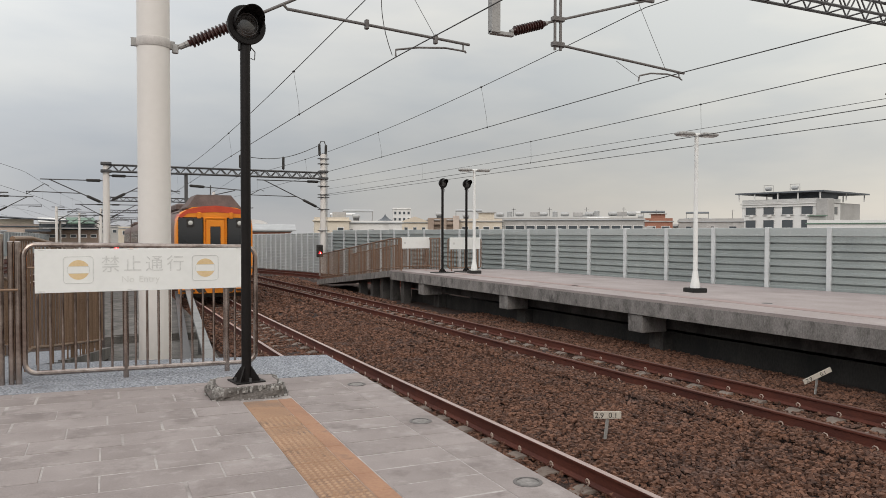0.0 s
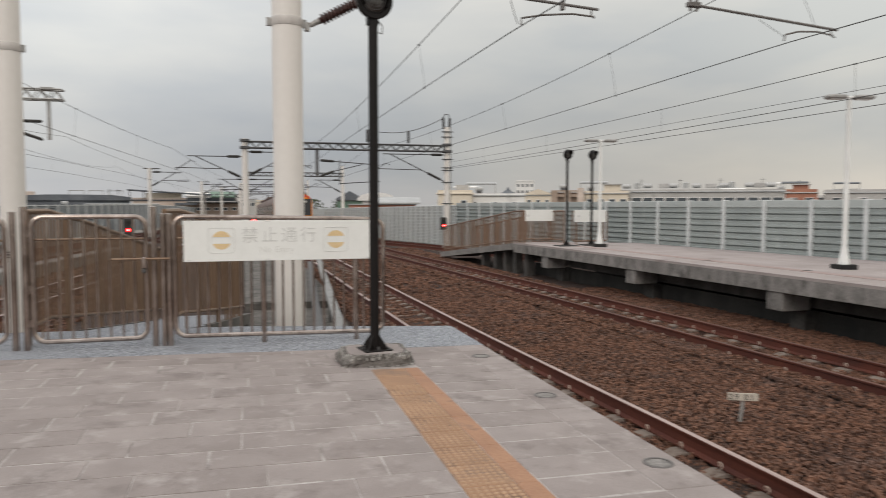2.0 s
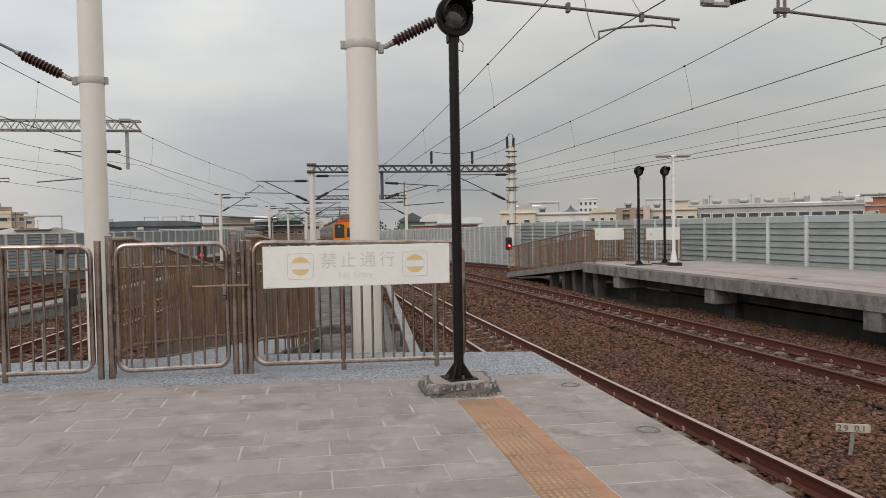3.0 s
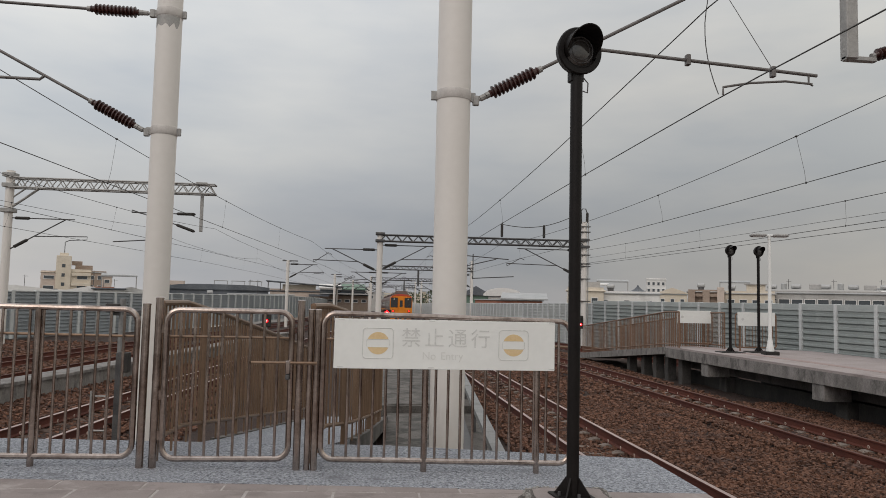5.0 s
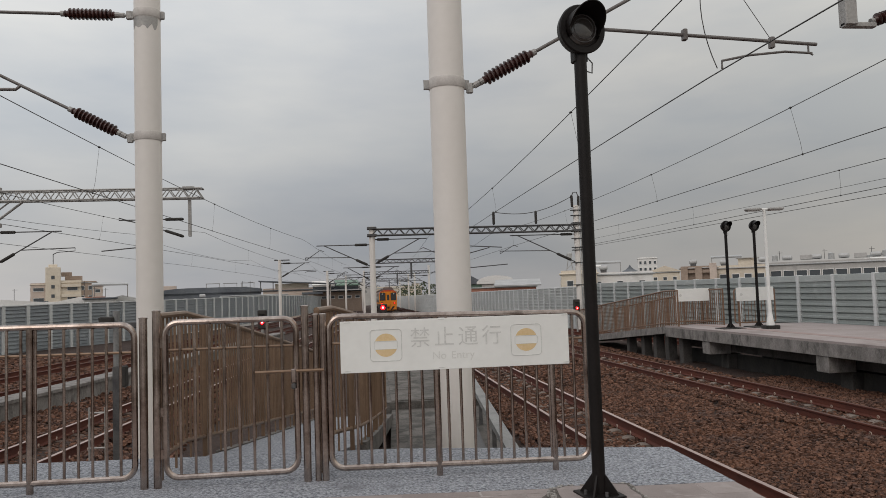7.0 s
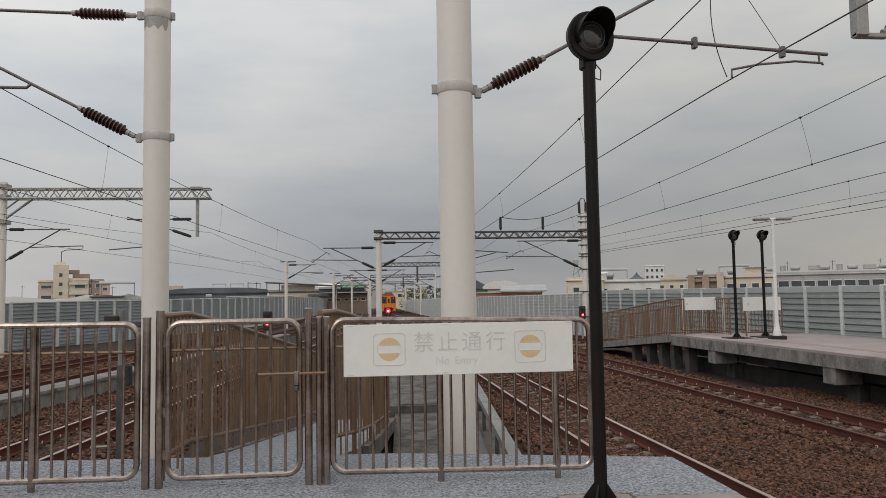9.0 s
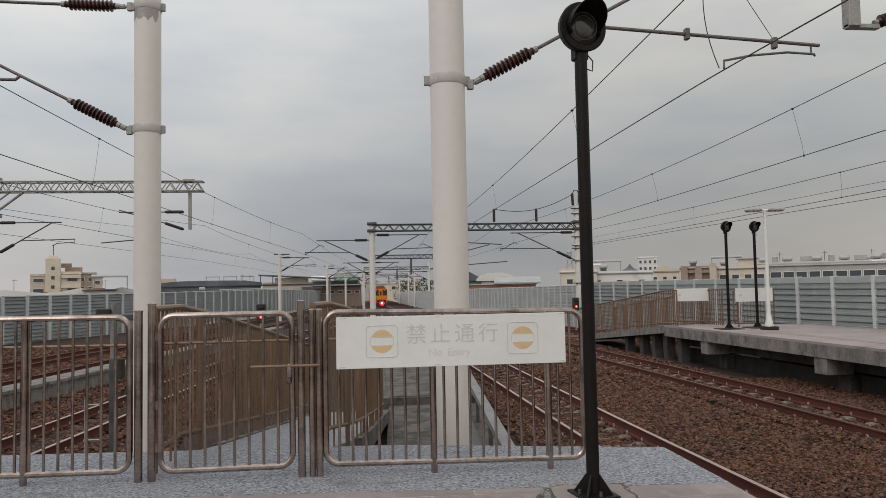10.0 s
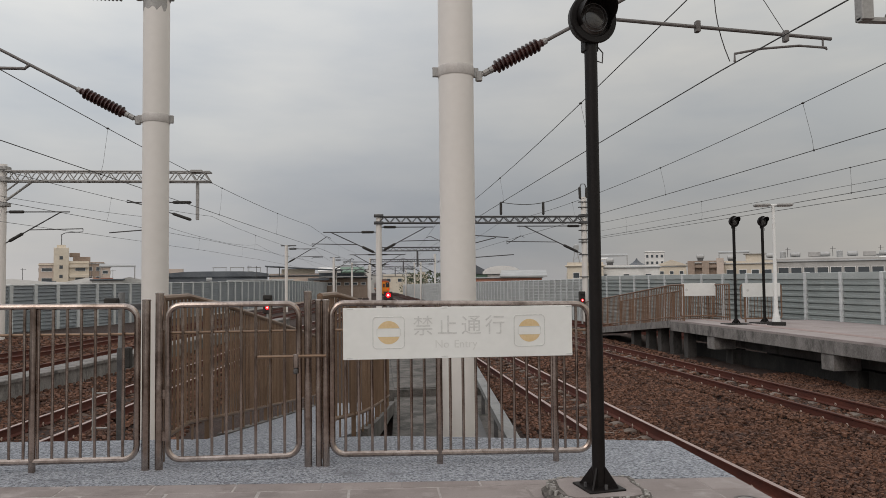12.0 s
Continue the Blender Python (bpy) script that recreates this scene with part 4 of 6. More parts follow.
part("steady_arm", Build().pipe([(13.7, 8.5, 4.02), (13.7, 8.5, 3.92), (14.2, 8.6, 3.95), (14.6, 8.7, 3.88)], 0.014, 8), TUBE, beam)


def small_insulator(parent, p0, p1):
    p0, p1 = Vector(p0), Vector(p1)
    part("insulator", Build().lathe(p0, p1, ((0, 0.03), (0.08, 0.075), (0.92, 0.075), (1, 0.03)), 10), UNDER, parent, "dark insulator")


def simple_cantilever(parent, x, y, d, z_top, z_low, reach, z_con, k=1.0):
    z_m = z_top
    part("top_tube", Build().tube((x, y, z_top), (x + d * (reach + 0.4), y, z_m), 0.03 * k, 6), DARKSTEEL, parent)
    small_insulator(parent, (x + d * 0.25, y, z_top), (x + d * 0.95, y, z_top))
    a, b = Vector((x, y, z_low)), Vector((x + d * reach, y, z_m))
    part("diagonal_tube", Build().tube(a, b, 0.03 * k, 6), DARKSTEEL, parent)
    small_insulator(parent, a + (b - a) * 0.1, a + (b - a) * 0.35)
    j = a + (b - a) * 0.45
    tip = Vector((x + d * (reach + 1.0), y, j.z + 0.05))
    part("registration_tube", Build().tube(j, tip, 0.026 * k, 6), DARKSTEEL, parent)
    part("steady_arm", Build().pipe([tip, tip + Vector((0, 0, -0.15)), Vector((x + d * (reach + 0.2), y, z_con + 0.1)), Vector((x + d * reach, y, z_con))], 0.02 * k, 5), DARKSTEEL, parent)


# gantry over the main tracks
GY = 41.0
GXL = 0.42
gan = thing("gantry", "lattice gantry on two off-white masts across the main tracks", "gantry")
part("mast", Build().tube((GXL, GY, -1.2), (GXL, GY, 5.06), 0.16, 20), MAST, gan)
part("mast", Build().tube((11.92, GY, -1.2), (11.92, GY, 6.0), 0.16, 20), MAST, gan)
truss(gan, (GXL, GY, 4.57), (11.9, GY, 4.57), 0.34, 0.35, bay=0.6, r=0.045)
for x in (GXL, 11.92):
    for z in (4.58, 4.97):
        part("clamp_block", Build().box(x - 0.26, x + 0.26, GY - 0.26, GY + 0.26, z - 0.07, z + 0.07, 0.02), DARKSTEEL, gan)
simple_cantilever(gan, GXL, GY, -1, 4.08, 2.85, 2.6, 3.75)
simple_cantilever(gan, GXL, GY, 1, 4.35, 2.95, 2.6, 3.75)
simple_cantilever(gan, 11.9, GY, -1, 4.38, 2.75, 3.4, 3.75)
part("drop_post", Build().box(4.25, 4.42, GY - 0.08, GY + 0.08, 3.0, 4.64, 0.01), DARKSTEEL, gan)
small_insulator(gan, (4.5, GY, 3.95), (5.3, GY, 3.9))
part("drop_tube", Build().tube((5.3, GY, 3.9), (7.6, GY, 3.75), 0.03, 6), DARKSTEEL, gan)
small_insulator(gan, (4.5, GY, 3.05), (5.3, GY, 3.35))
part("drop_tube", Build().tube((5.3, GY, 3.35), (6.9, GY, 3.75), 0.03, 6), DARKSTEEL, gan)
part("hanger_tube", Build().tube((5.6, GY, 2.6), (5.6, GY, 4.0), 0.03, 6), DARKSTEEL, gan)
part("registration_tube", Build().tube((5.6, GY, 2.65), (7.9, GY, 2.8), 0.03, 6), DARKSTEEL, gan)
for x in (7.2, 9.6):
    small_insulator(gan, (x, GY, 5.0), (x, GY, 5.75))
part("arc_horn", Build().pipe([(11.75, GY, 6.0), (11.65, GY, 6.4), (11.8, GY, 6.75), (12.0, GY, 6.75), (12.12, GY, 6.4), (12.08, GY, 6.0)], 0.03, 6), DARKSTEEL, gan)
small_insulator(gan, (11.72, GY, 5.9), (11.7, GY, 6.6))
small_insulator(gan, (12.08, GY, 5.95), (12.1, GY, 6.55))
for z in (5.4, 5.7, 4.1, 3.6, 3.45, 2.75, 1.5):
    part("step_bracket", Build().box(11.6, 12.25, GY - 0.2, GY + 0.05, z, z + 0.05, 0.01), DARKSTEEL, gan)
part("feeder_pipe", Build().tube((12.12, GY - 0.12, -1.1), (12.12, GY - 0.12, 6.0), 0.03, 8), GALV, gan)

for gy, xa, xb in ((72.0, 0.6, 9.8), (104.0, -0.2, 9.0), (140.0, -0.6, 8.2)):
    g = thing("gantry", "distant lattice gantry across the main tracks", "gantry", (0, 0, drop(gy)), "far gantries")
    part("mast", Build().tube((xa, gy, -1.2), (xa, gy, 5.1), 0.15, 14), MAST, g)
    part("mast", Build().tube((xb, gy, -1.2), (xb, gy, 5.6), 0.15, 14), MAST, g)
    truss(g, (xa, gy, 4.55), (xb, gy, 4.55), 0.34, 0.35, bay=0.6, r=0.05)
    simple_cantilever(g, xa, gy, 1, 4.2, 2.9, 2.3, 3.75, 1.4)
    simple_cantilever(g, xb, gy, -1, 4.2, 2.9, 2.4, 3.75, 1.4)
    simple_cantilever(g, xa, gy, -1, 4.2, 2.9, 2.3, 3.75, 1.4)
    part("drop_post", Build().box(4.4, 4.58, gy - 0.08, gy + 0.08, 3.0, 4.6, 0.01), DARKSTEEL, g)

# cantilever boom over the outer tracks
BY = 37.2
boom = thing("cantilever_boom", "lattice boom over the outer tracks with a drop post", "gantry")
part("mast", Build().tube((-17.25, BY, -1.2), (-17.25, BY, 7.1), 0.19, 20), MAST, boom)
truss(boom, (-17.2, BY, 6.30), (-7.7, BY, 6.30), 0.46, 0.5, GALV, bay=0.62, r=0.045)
part("knee_brace", Build().tube((-17.2, BY, 5.3), (-15.9, BY, 6.3), 0.06, 8).tube((-17.2, BY, 5.75), (-16.5, BY, 6.3), 0.04, 8), GALV, boom)
for z in (5.2, 6.4, 6.9):
    part("clamp_block", Build().box(-17.52, -16.98, BY - 0.28, BY + 0.28, z - 0.1, z + 0.1, 0.02), GALV, boom)
part("drop_post", Build().box(-8.39, -8.25, BY - 0.07, BY + 0.07, 4.45, 6.35, 0.01), GALV, boom)
part("top_bracket", Build().box(-8.6, -8.05, BY - 0.3, BY + 0.3, 6.72, 6.85, 0.02), GALV, boom)
for z, dz in ((5.3, 0.0), (4.45, 0.32)):
    small_insulator(boom, (-8.6, BY, z), (-9.5, BY, z + dz))
    part("drop_tube", Build().tube((-9.5, BY, z + dz), (-11.6, BY, z + 3 * dz), 0.03, 6), DARKSTEEL, boom)
part("registration_tube", Build().tube((-9.9, BY, 4.05), (-12.4, BY, 3.85), 0.03, 6), DARKSTEEL, boom)
simple_cantilever(boom, -17.2, BY, 1, 4.85, 3.3, 2.6, 3.75)

for x, y, h, d in ((-7.8, 69, 5.0, 1), (-3.2, 120, 5.0, 1), (-5.0, 98, 5.0, 1), (-6.5, 135, 4.6, 1), (-1.0, 158, 4.8, 1), (7.9, 118, 5.0, -1), (7.7, 165, 5.0, -1)):
    m = thing("catenary_mast", "distant off-white mast with a cantilever bracket", "catenary mast", (0, 0, drop(y)), "far masts")
    part("pole", Build().tube((x, y, -1.2), (x, y, h), 0.15, 14), MAST, m)
    simple_cantilever(m, x, y, d, h - 0.35, h - 1.7, 2.3, 3.75, 1.3)
    part("cross_arm", Build().box(x - 0.5, x + 0.9, y - 0.05, y + 0.05, h - 0.1, h, 0.01), DARKSTEEL, m)


# ---- wires ----
def wire_line(name, label, pts, r):
    return tagged(part(name, Build().pipe(pts, r, 5), WIRE), label, "overhead wire")


def catenary(fx, supports, shift, z_mes, z_con, sag, y_from, y_to, r=0.008, drops=(), low=0.02, fall=0.0175, lean=0.0):
    t = thing("overhead_line", "thin dark messenger and contact wire with droppers", "overhead wire", group="overhead lines")
    mes, con = [], []
    y = y_from
    s = [y_from - 20] + list(supports) + [y_to + 20]
    while y <= y_to:
        i = max(k for k in range(len(s) - 1) if s[k] <= y)
        q = (y - s[i]) / (s[i + 1] - s[i])
        dip = -fall * (min(max(y, 9.0), 41.0) - 9.0)  # the line falls towards the gantry
        z = z_mes - 4 * sag * q * (1 - q) + dip + drop(y)
        mes.append((fx(y) + shift, y, z))
        con.append((fx(y) + shift, y, z_con - 4 * low * q * (1 - q) + 0.75 * dip + drop(y)))
        y += 1.0
    part("messenger_wire", Build().pipe(mes, r, 5), WIRE, t)
    part("contact_wire", Build().pipe(con, r, 5), WIRE, t)
    for yd in drops:
        ends = []
        for line, y in ((mes, yd), (con, yd + lean)):
            i = int(y - y_from)
            ends.append(Vector(line[i]).lerp(Vector(line[i + 1]), y - y_from - i))
        a, b = ends
        w = (b - a) * 0.5 + Vector((0.012, 0, 0))
        part("dropper", Build().pipe([a, a + w * 0.5, a + w, a + w * 1.5, b], 0.0032, 4), WIRE, t)
        for p in (a, b):
            part("dropper_clip", Build().lathe(p + Vector((0, 0, -0.02)), p + Vector((0, 0, 0.02)), ((0, 0.012), (0.5, 0.034 if p == a else 0.02), (1, 0.012)), 8), WIRE, t)
    return t


catenary(lambda y: near_x(y) - 0.12 * (1 - 0.5 * min(1.0, max(0.0, (y - 12) / 29))), (9.02, 41, 72, 104, 140), 0.0, 5.04, 3.84, 0.45, -14.6, 170, drops=(-4, 3.5, 14.4, 22.0, 32.2, 37.5, 49, 57, 64), lean=-0.42)
catenary(lambda y: far_x(y) - 0.72 + 0.012 * max(0, min(60, y)), (9.02, 41, 72, 104, 140), 0.0, 5.06, 3.86, 0.43, -13.0, 170, drops=(-4, 3.5, 14.3, 20.5, 28, 36, 49, 57, 64), lean=-0.28)
catenary(left_x, (10.9, 41, 72, 104, 140), -0.1, 5.01, 3.80, 0.28, -13.5, 170, drops=(3, 17.05, 25, 33, 47, 55, 63), lean=-0.3)
catenary(left2_x, (10.9, 37, 69, 100, 140), 0.2, 5.1, 3.8, 0.45, -8.0, 170, drops=(18, 27, 45, 55), lean=-0.3)
catenary(left3_x, (5, 37, 60, 88, 135), 0.2, 5.1, 3.8, 0.45, -6.0, 170, drops=(18, 27, 45, 55), lean=-0.3)
catenary(lambda y: 12.95 - 0.022 * y, (8.4, 41), 0.0, 4.40, 3.66, 0.12, -10.0, 41, r=0.009, low=0.04, fall=0.0, drops=(5.0, 12.2, 19.2, 27.4, 35))
wire_line("feeder_wire", "thin dark feeder wire above the opposite platform", [(14.0 - 0.045 * y, y, 3.97 - 0.00005 * (y + 10) * (41 - y)) for y in range(-12, 43)], 0.006)
wire_line("feeder_wire", "thin dark feeder wire above the opposite platform", [(14.0 - 0.045 * y, y, 3.59 - 0.00006 * (y + 10) * (41 - y)) for y in range(-12, 43)], 0.0085)
wire_line("feeder_wire", "slack feeder wire from post to post on the gantry", [(7.2 + 4.5 * k / 12, 41.0, 5.72 - 0.25 * math.sin(math.pi * k / 12) + 0.8 * (k / 12) ** 2) for k in range(13)], 0.02)

# ---- opposite platform ----
OY0, OY1 = -14, 25
oys = [OY0 + (OY1 - OY0) * i / 38 for i in range(39)]
oedge = offset_line(far_x, oys, 1.93, 0)
def slab_strip(name, mat, z_low, lift, inset):
    """The platform slab in bays: a level margin along the edge, then the fall to the barrier."""
    v, f = [], []
    for x, y, z in oedge:
        xs = (x + inset, x + 1.27, barrier_x(y) - 0.15)
        v += [(q, y, opp_z(q, y) + lift) for q in xs] + [(q, y, z_low) for q in reversed(xs)]
    for i in range(len(oedge) - 1):
        for k in range(6):
            f.append((6 * i + k, 6 * i + (k + 1) % 6, 6 * i + 6 + (k + 1) % 6, 6 * i + 6 + k))
    f += [tuple(range(6)), tuple(range(len(v) - 1, len(v) - 7, -1))]
    return part(name, Build().add(v, f), mat, smooth=False)


opp = slab_strip("platform", CONCRETE, -0.33, -0.058, 0.0)
tagged(opp, "weathered concrete slab of the opposite platform", "platform", kind="structure")
opf = slab_strip("pavement", SLAB, -0.31, 0.0, 0.006)
tagged(opf, "pinkish paving of the opposite platform", "pavement", kind="structure")
lip = part("trim", Build().sweep([(x + 1.05, y, 0.03) for x, y, z in oedge], [(-0.15, 0.0), (0.15, 0.0), (0.15, 0.006), (-0.15, 0.006)]), BAND)
tagged(lip, "reddish tactile band along the opposite platform", "tactile strip", kind="structure")
ebeam = part("beam", Build().sweep([(x + 0.86, y, 0) for x, y, z in oedge], [(-0.13, -0.66), (0.13, -0.66), (0.13, -0.332), (-0.13, -0.332)]), SHADED_UNDERSIDE)
tagged(ebeam, "stained concrete edge beam under the opposite platform, shade in its colour", "beam", kind="structure")
# wall and kerb are coloured dark for the shade in the hollow
sub = part("wall", Build().prism([(x + 3.4, y) for x, y, z in oedge] + [(x + 3.6, y) for x, y, z in reversed(oedge)], -1.3, -0.335), OLD_SHADED_CONCRETE, smooth=False)
tagged(sub, "dark wall in the hollow under the opposite platform, shade in colour", "wall", kind="structure")
curb = part("trim", Build().sweep([(x + 0.98, y, 0) for x, y, z in oedge], [(-0.1, -1.3), (0.1, -1.3), (0.1, -0.76), (-0.1, -0.74)]), OLD_SHADED_CONCRETE)
tagged(curb, "concrete kerb under the opposite platform, shade in its dark colour", "kerb", kind="structure")
for y in (22.6, 17.4, 12.1, 6.2, 0.9, -4.4):
    ex = far_x(y) + 1.93
    c = thing("platform_support", "concrete corbel beam and column under the opposite platform", "support", (ex, y, 0), "platform supports")
    part("corbel", Build().box(0.04, 0.725, -0.23, 0.23, -0.72, -0.334, 0.012), CONCRETE, c)
    # cross beam and column are coloured darker than the corbel to stand for shade
    part("cross_beam", Build().box(0.995, 3.39, -0.2, 0.2, -0.70, -0.334, 0.012), SHADED_UNDERSIDE, c)
    part("column", Build().box(0.62, 1.05, -0.22, 0.22, -1.3, -0.722, 0.012), SHADED_UNDERSIDE, c)
for x, y, w in ((13.4, 7.5, 0.1), (12.3, 10, 0.1), (12.6, 5.6, 0.12), (11.9, 12.5, 0.1), (11.6, 15.5, 0.1)):
    k = part("drain_cover", Build().lathe((x, y, opp_z(x, y) - 0.01), (x, y, opp_z(x, y) + 0.006), ((0, w + 0.02), (1, w)), 20), DARKSTEEL)
    tagged(k, "small dark round cover in the opposite paving", "drain cover", group="round covers")

# its ramp at the far end
rampL = lambda y: far_x(y) + 1.95
oramp = part("ramp", Build().prism([(rampL(25.0), 25.0), (rampL(33.6), 33.6), (rampL(33.6) + 1.7, 33.6), (rampL(25.0) + 1.7, 25.0)], lambda x, y: -0.22 - 0.1 * (y - 25), lambda x, y: 0.02 - 0.1 * (y - 25)), CONCRETE, smooth=False)
tagged(oramp, "concrete ramp down from the opposite platform end", "ramp", kind="structure")
for y in (24.5, 25.5, 26.4, 27.4, 28.7):
    c = thing("ramp_column", "short concrete column under the ramp", "support", (rampL(y) + 0.35, y, 0), "ramp columns")
    part("column", Build().box(-0.15, 0.15, -0.15, 0.15, -1.3, -0.2 - 0.1 * (y - 25), 0.01), SHADED_UNDERSIDE, c)


def slope_fence(label, line, height, gap, spacing, posts, mat, r=0.011, stubs=0):
    """A picket fence along a line of (x, y, foot height): hand rail, bottom rail, pickets and posts."""
    t = thing("ramp_fence", label, "fence")
    up = lambda h: [(x, y, z + h) for x, y, z in line]
    part("hand_rail", Build().pipe(up(height), 0.026, 8), mat, t)
    part("bottom_rail", Build().pipe(up(gap), 0.02, 8), mat, t)
    pts = [Vector(p) for p in line]
    total, dist = sum((b - a).length for a, b in zip(pts, pts[1:])), 0.0
    shared = {}
    n = int(total / spacing)
    for i in range(n + 1):
        want = total * i / n
        acc = 0.0
        for a, b in zip(pts, pts[1:]):
            l = (b - a).length
            if acc + l >= want - 1e-6:
                p = a + (b - a) * ((want - acc) / l)
                break
            acc += l
        post = i % posts == 0
        key = "post" if post else "picket" if stubs and i % stubs else "long_picket"
        if key not in shared:
            shared[key] = (Build().box(-0.022, 0.022, -0.022, 0.022, -0.02, height) if post else Build().box(-r, r, -r, r, gap if key == "picket" else -0.01, height)).mesh(key, mat, False)
        ob = new(key, shared[key])
        ob.parent = t
        ob.matrix_basis = pose(*p)
    return t


RUSTBR = material("rust_brown_fence_paint", (0.165, 0.095, 0.06), (0.255, 0.16, 0.11), 0.55, metal=0.2, scale=3, fine=20, bump=0.03, random=0.4)
for off in (0.06, 1.62):
    slope_fence("rust-brown picket fence along the opposite ramp", [(rampL(24.3 + 0.9 * k) + off, 24.3 + 0.9 * k, 0.03 - 0.1 * max(0, 24.3 + 0.9 * k - 25)) for k in range(11)], 1.18, 0.1, 0.13, 10, RUSTBR, 0.010)
for x0, x1, yy in ((10.45, 11.75, 25.2), (11.6, 12.95, 23.3)):
    f2 = thing("fence_panel", "rust-brown fence panel behind a white board", "fence", (0, 0, 0), "far fence panels")
    part("frame", Build().pipe(rounded_frame(x0, x1, 0.14, 1.2, 0.08, yy), 0.024, 8, closed=True), RUSTBR, f2)
    for k in range(1, 12):
        x = x0 + (x1 - x0) * k / 12
        part("picket", Build().tube((x, yy, 0.14), (x, yy, 1.2), 0.012, 6), RUSTBR, f2)
    for x in (x0 + 0.15, x1 - 0.15):
        part("post", Build().tube((x, yy, -0.6), (x, yy, 1.2), 0.026, 8), RUSTBR, f2)
    b2 = part("sign", Build().box(x0 + 0.05, x1 - 0.05, yy - 0.045, yy - 0.03, 0.82, 1.25, 0.003), BOARD)
    tagged(b2, "white sign board on the far fence", "sign", group="far signs")
    b3 = part("pictogram", Build().lathe((x0 + 0.22, yy - 0.046, 1.03), (x0 + 0.22, yy - 0.05, 1.03), ((0, 0.045), (1, 0.045)), 16), FADED, b2)
signal_post("black signal lamp post on the opposite platform", 10.96, 22.4, 0.05, 2.93, 12)
signal_post("black signal lamp post on the opposite platform", 12.04, 22.7, 0.05, 2.95, 12)
for x, y in ((10.96, 22.4), (12.04, 22.7)):
    k = part("plinth", Build().box(x - 0.35, x + 0.35, y - 0.3, y + 0.3, 0.0, 0.055, 0.01), OLD_SHADED_CONCRETE)
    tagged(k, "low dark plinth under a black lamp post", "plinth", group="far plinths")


def platform_lamp(x, y, h, rz):
    t = thing("platform_lamp", "white platform lamp with two flat heads on a tapered pole", "street lamp", (x, y, opp_z(x, y) - 0.004), "platform lamps", rz=rz)
    part("base", Build().box(-0.2, 0.2, -0.2, 0.2, 0.0, 0.11, 0.012), OLD_SHADED_CONCRETE, t, "dark concrete base block")
    part("pole", Build().lathe((0, 0, 0.1), (0, 0, h), ((0, 0.12), (0.02, 0.115), (0.06, 0.085), (0.12, 0.055), (1, 0.045)), 20), WHITEPOLE, t)
    part("arm", Build().tube((-0.25, 0, h), (0.25, 0, h), 0.03, 8), WHITEPOLE, t)
    for s in (-1, 1):
        hd = part("lamp_head", Build().box(0.1, 0.55, -0.13, 0.13, h - 0.045, h + 0.045, 0.03, pose(0, 0, 0, 0, 0, 0 if s > 0 else 180)), GALV, t, "flat grey lamp head")
        part("diffuser", Build().box(0.16, 0.5, -0.09, 0.09, h - 0.052, h - 0.045, 0, pose(0, 0, 0, 0, 0, 0 if s > 0 else 180)), WHITEPOLE, hd)


platform_lamp(13.2, 12.85, 3.78, -8)
platform_lamp(11.86, 21.75, 3.55, -8)


# ---- noise barriers ----
BAR0 = -5.0
def barrier(name, label, fx, y0, y1, step, z0, z1, face, rise=lambda y: 0.0, pw=0.06, sheet=None, board=0.07, cap_mat=None, groove=0.025):
    t = thing(name, label, "noise barrier", kind="structure")
    rib = (z1 - z0) / round((z1 - z0) / 0.215)
    prof = []
    z = z0
    while z < z1 - 0.01:
        prof += [(-groove, z + 0.004), (-groove, z + rib * 0.14), (0.055, z + rib * 0.18), (0.055, z + rib * 0.5), (0.025, z + rib * 0.56), (0.035, z + rib * 0.96), (-groove, z + rib)]
        z += rib
    v = [(s * step / 2, a * face, zz) for s in (-1, 1) for a, zz in prof] + [(s * step / 2, -0.09 * face, zz) for s in (-1, 1) for zz in (z0, z1)]
    n = len(prof)
    f = [(i, i + 1, n + i + 1, n + i) for i in range(n - 1)] + [(2 * n, 2 * n + 1, 2 * n + 3, 2 * n + 2)]
    panel = Build().add(v, f).mesh("panel", sheet or BARRIER, False)
    cap = Build().box(-step / 2, step / 2, -0.1, 0.062, z1 + 0.002, z1 + board, 0.01).mesh("cap", cap_mat or BARRIER_POST, False)
    post = Build().box(-pw, pw, -0.12, 0.11, z0, z1 + board + 0.015, 0.012).mesh("post", BARRIER_POST, False)
    y = y0
    p = Vector((fx(y), y, 0))
    while y < y1:
        s = (fx(y + 0.5) - fx(y - 0.5))
        y2 = y + step / math.sqrt(1 + s * s)
        q = Vector((fx(y2), y2, 0))
        a = math.degrees(math.atan2(q.y - p.y, q.x - p.x))
        m = pose((p.x + q.x) / 2, (p.y + q.y) / 2, drop(y) + rise(y), 0, 0, a)
        for nm, me in (("panel", panel), ("cap", cap)):
            ob = new(nm, me)
            ob.parent, ob.matrix_basis = t, m
        ob = new("post", post)
        ob.parent, ob.matrix_basis = t, pose(p.x, p.y, drop(y) + rise(y), 0, 0, a)
        y, p = y2, q
    return t


barrier("noise_barrier", "grey-green ribbed noise barrier with pale posts and a plain top board", barrier_x, BAR0, 43.0, 1.663, -1.2, 1.34, 1, board=0.23, cap_mat=TOP_BOARD)
barrier("noise_barrier", "pale grey panelled noise barrier with closely set posts", barrier_x, 43.9, 190, 0.95, -1.2, 1.36, 1, pw=0.05, sheet=PALE_PANEL, groove=-0.02)
barrier("noise_barrier", "blue-grey ribbed noise barrier beyond the outer tracks", lbarrier_x, 16, 190, 1.9, -1.2, 1.5, -1, lambda y: min(0.35, max(-0.25, 0.0108 * (y - 56))), 0.13, sheet=BLUE_PANEL, groove=0.02)

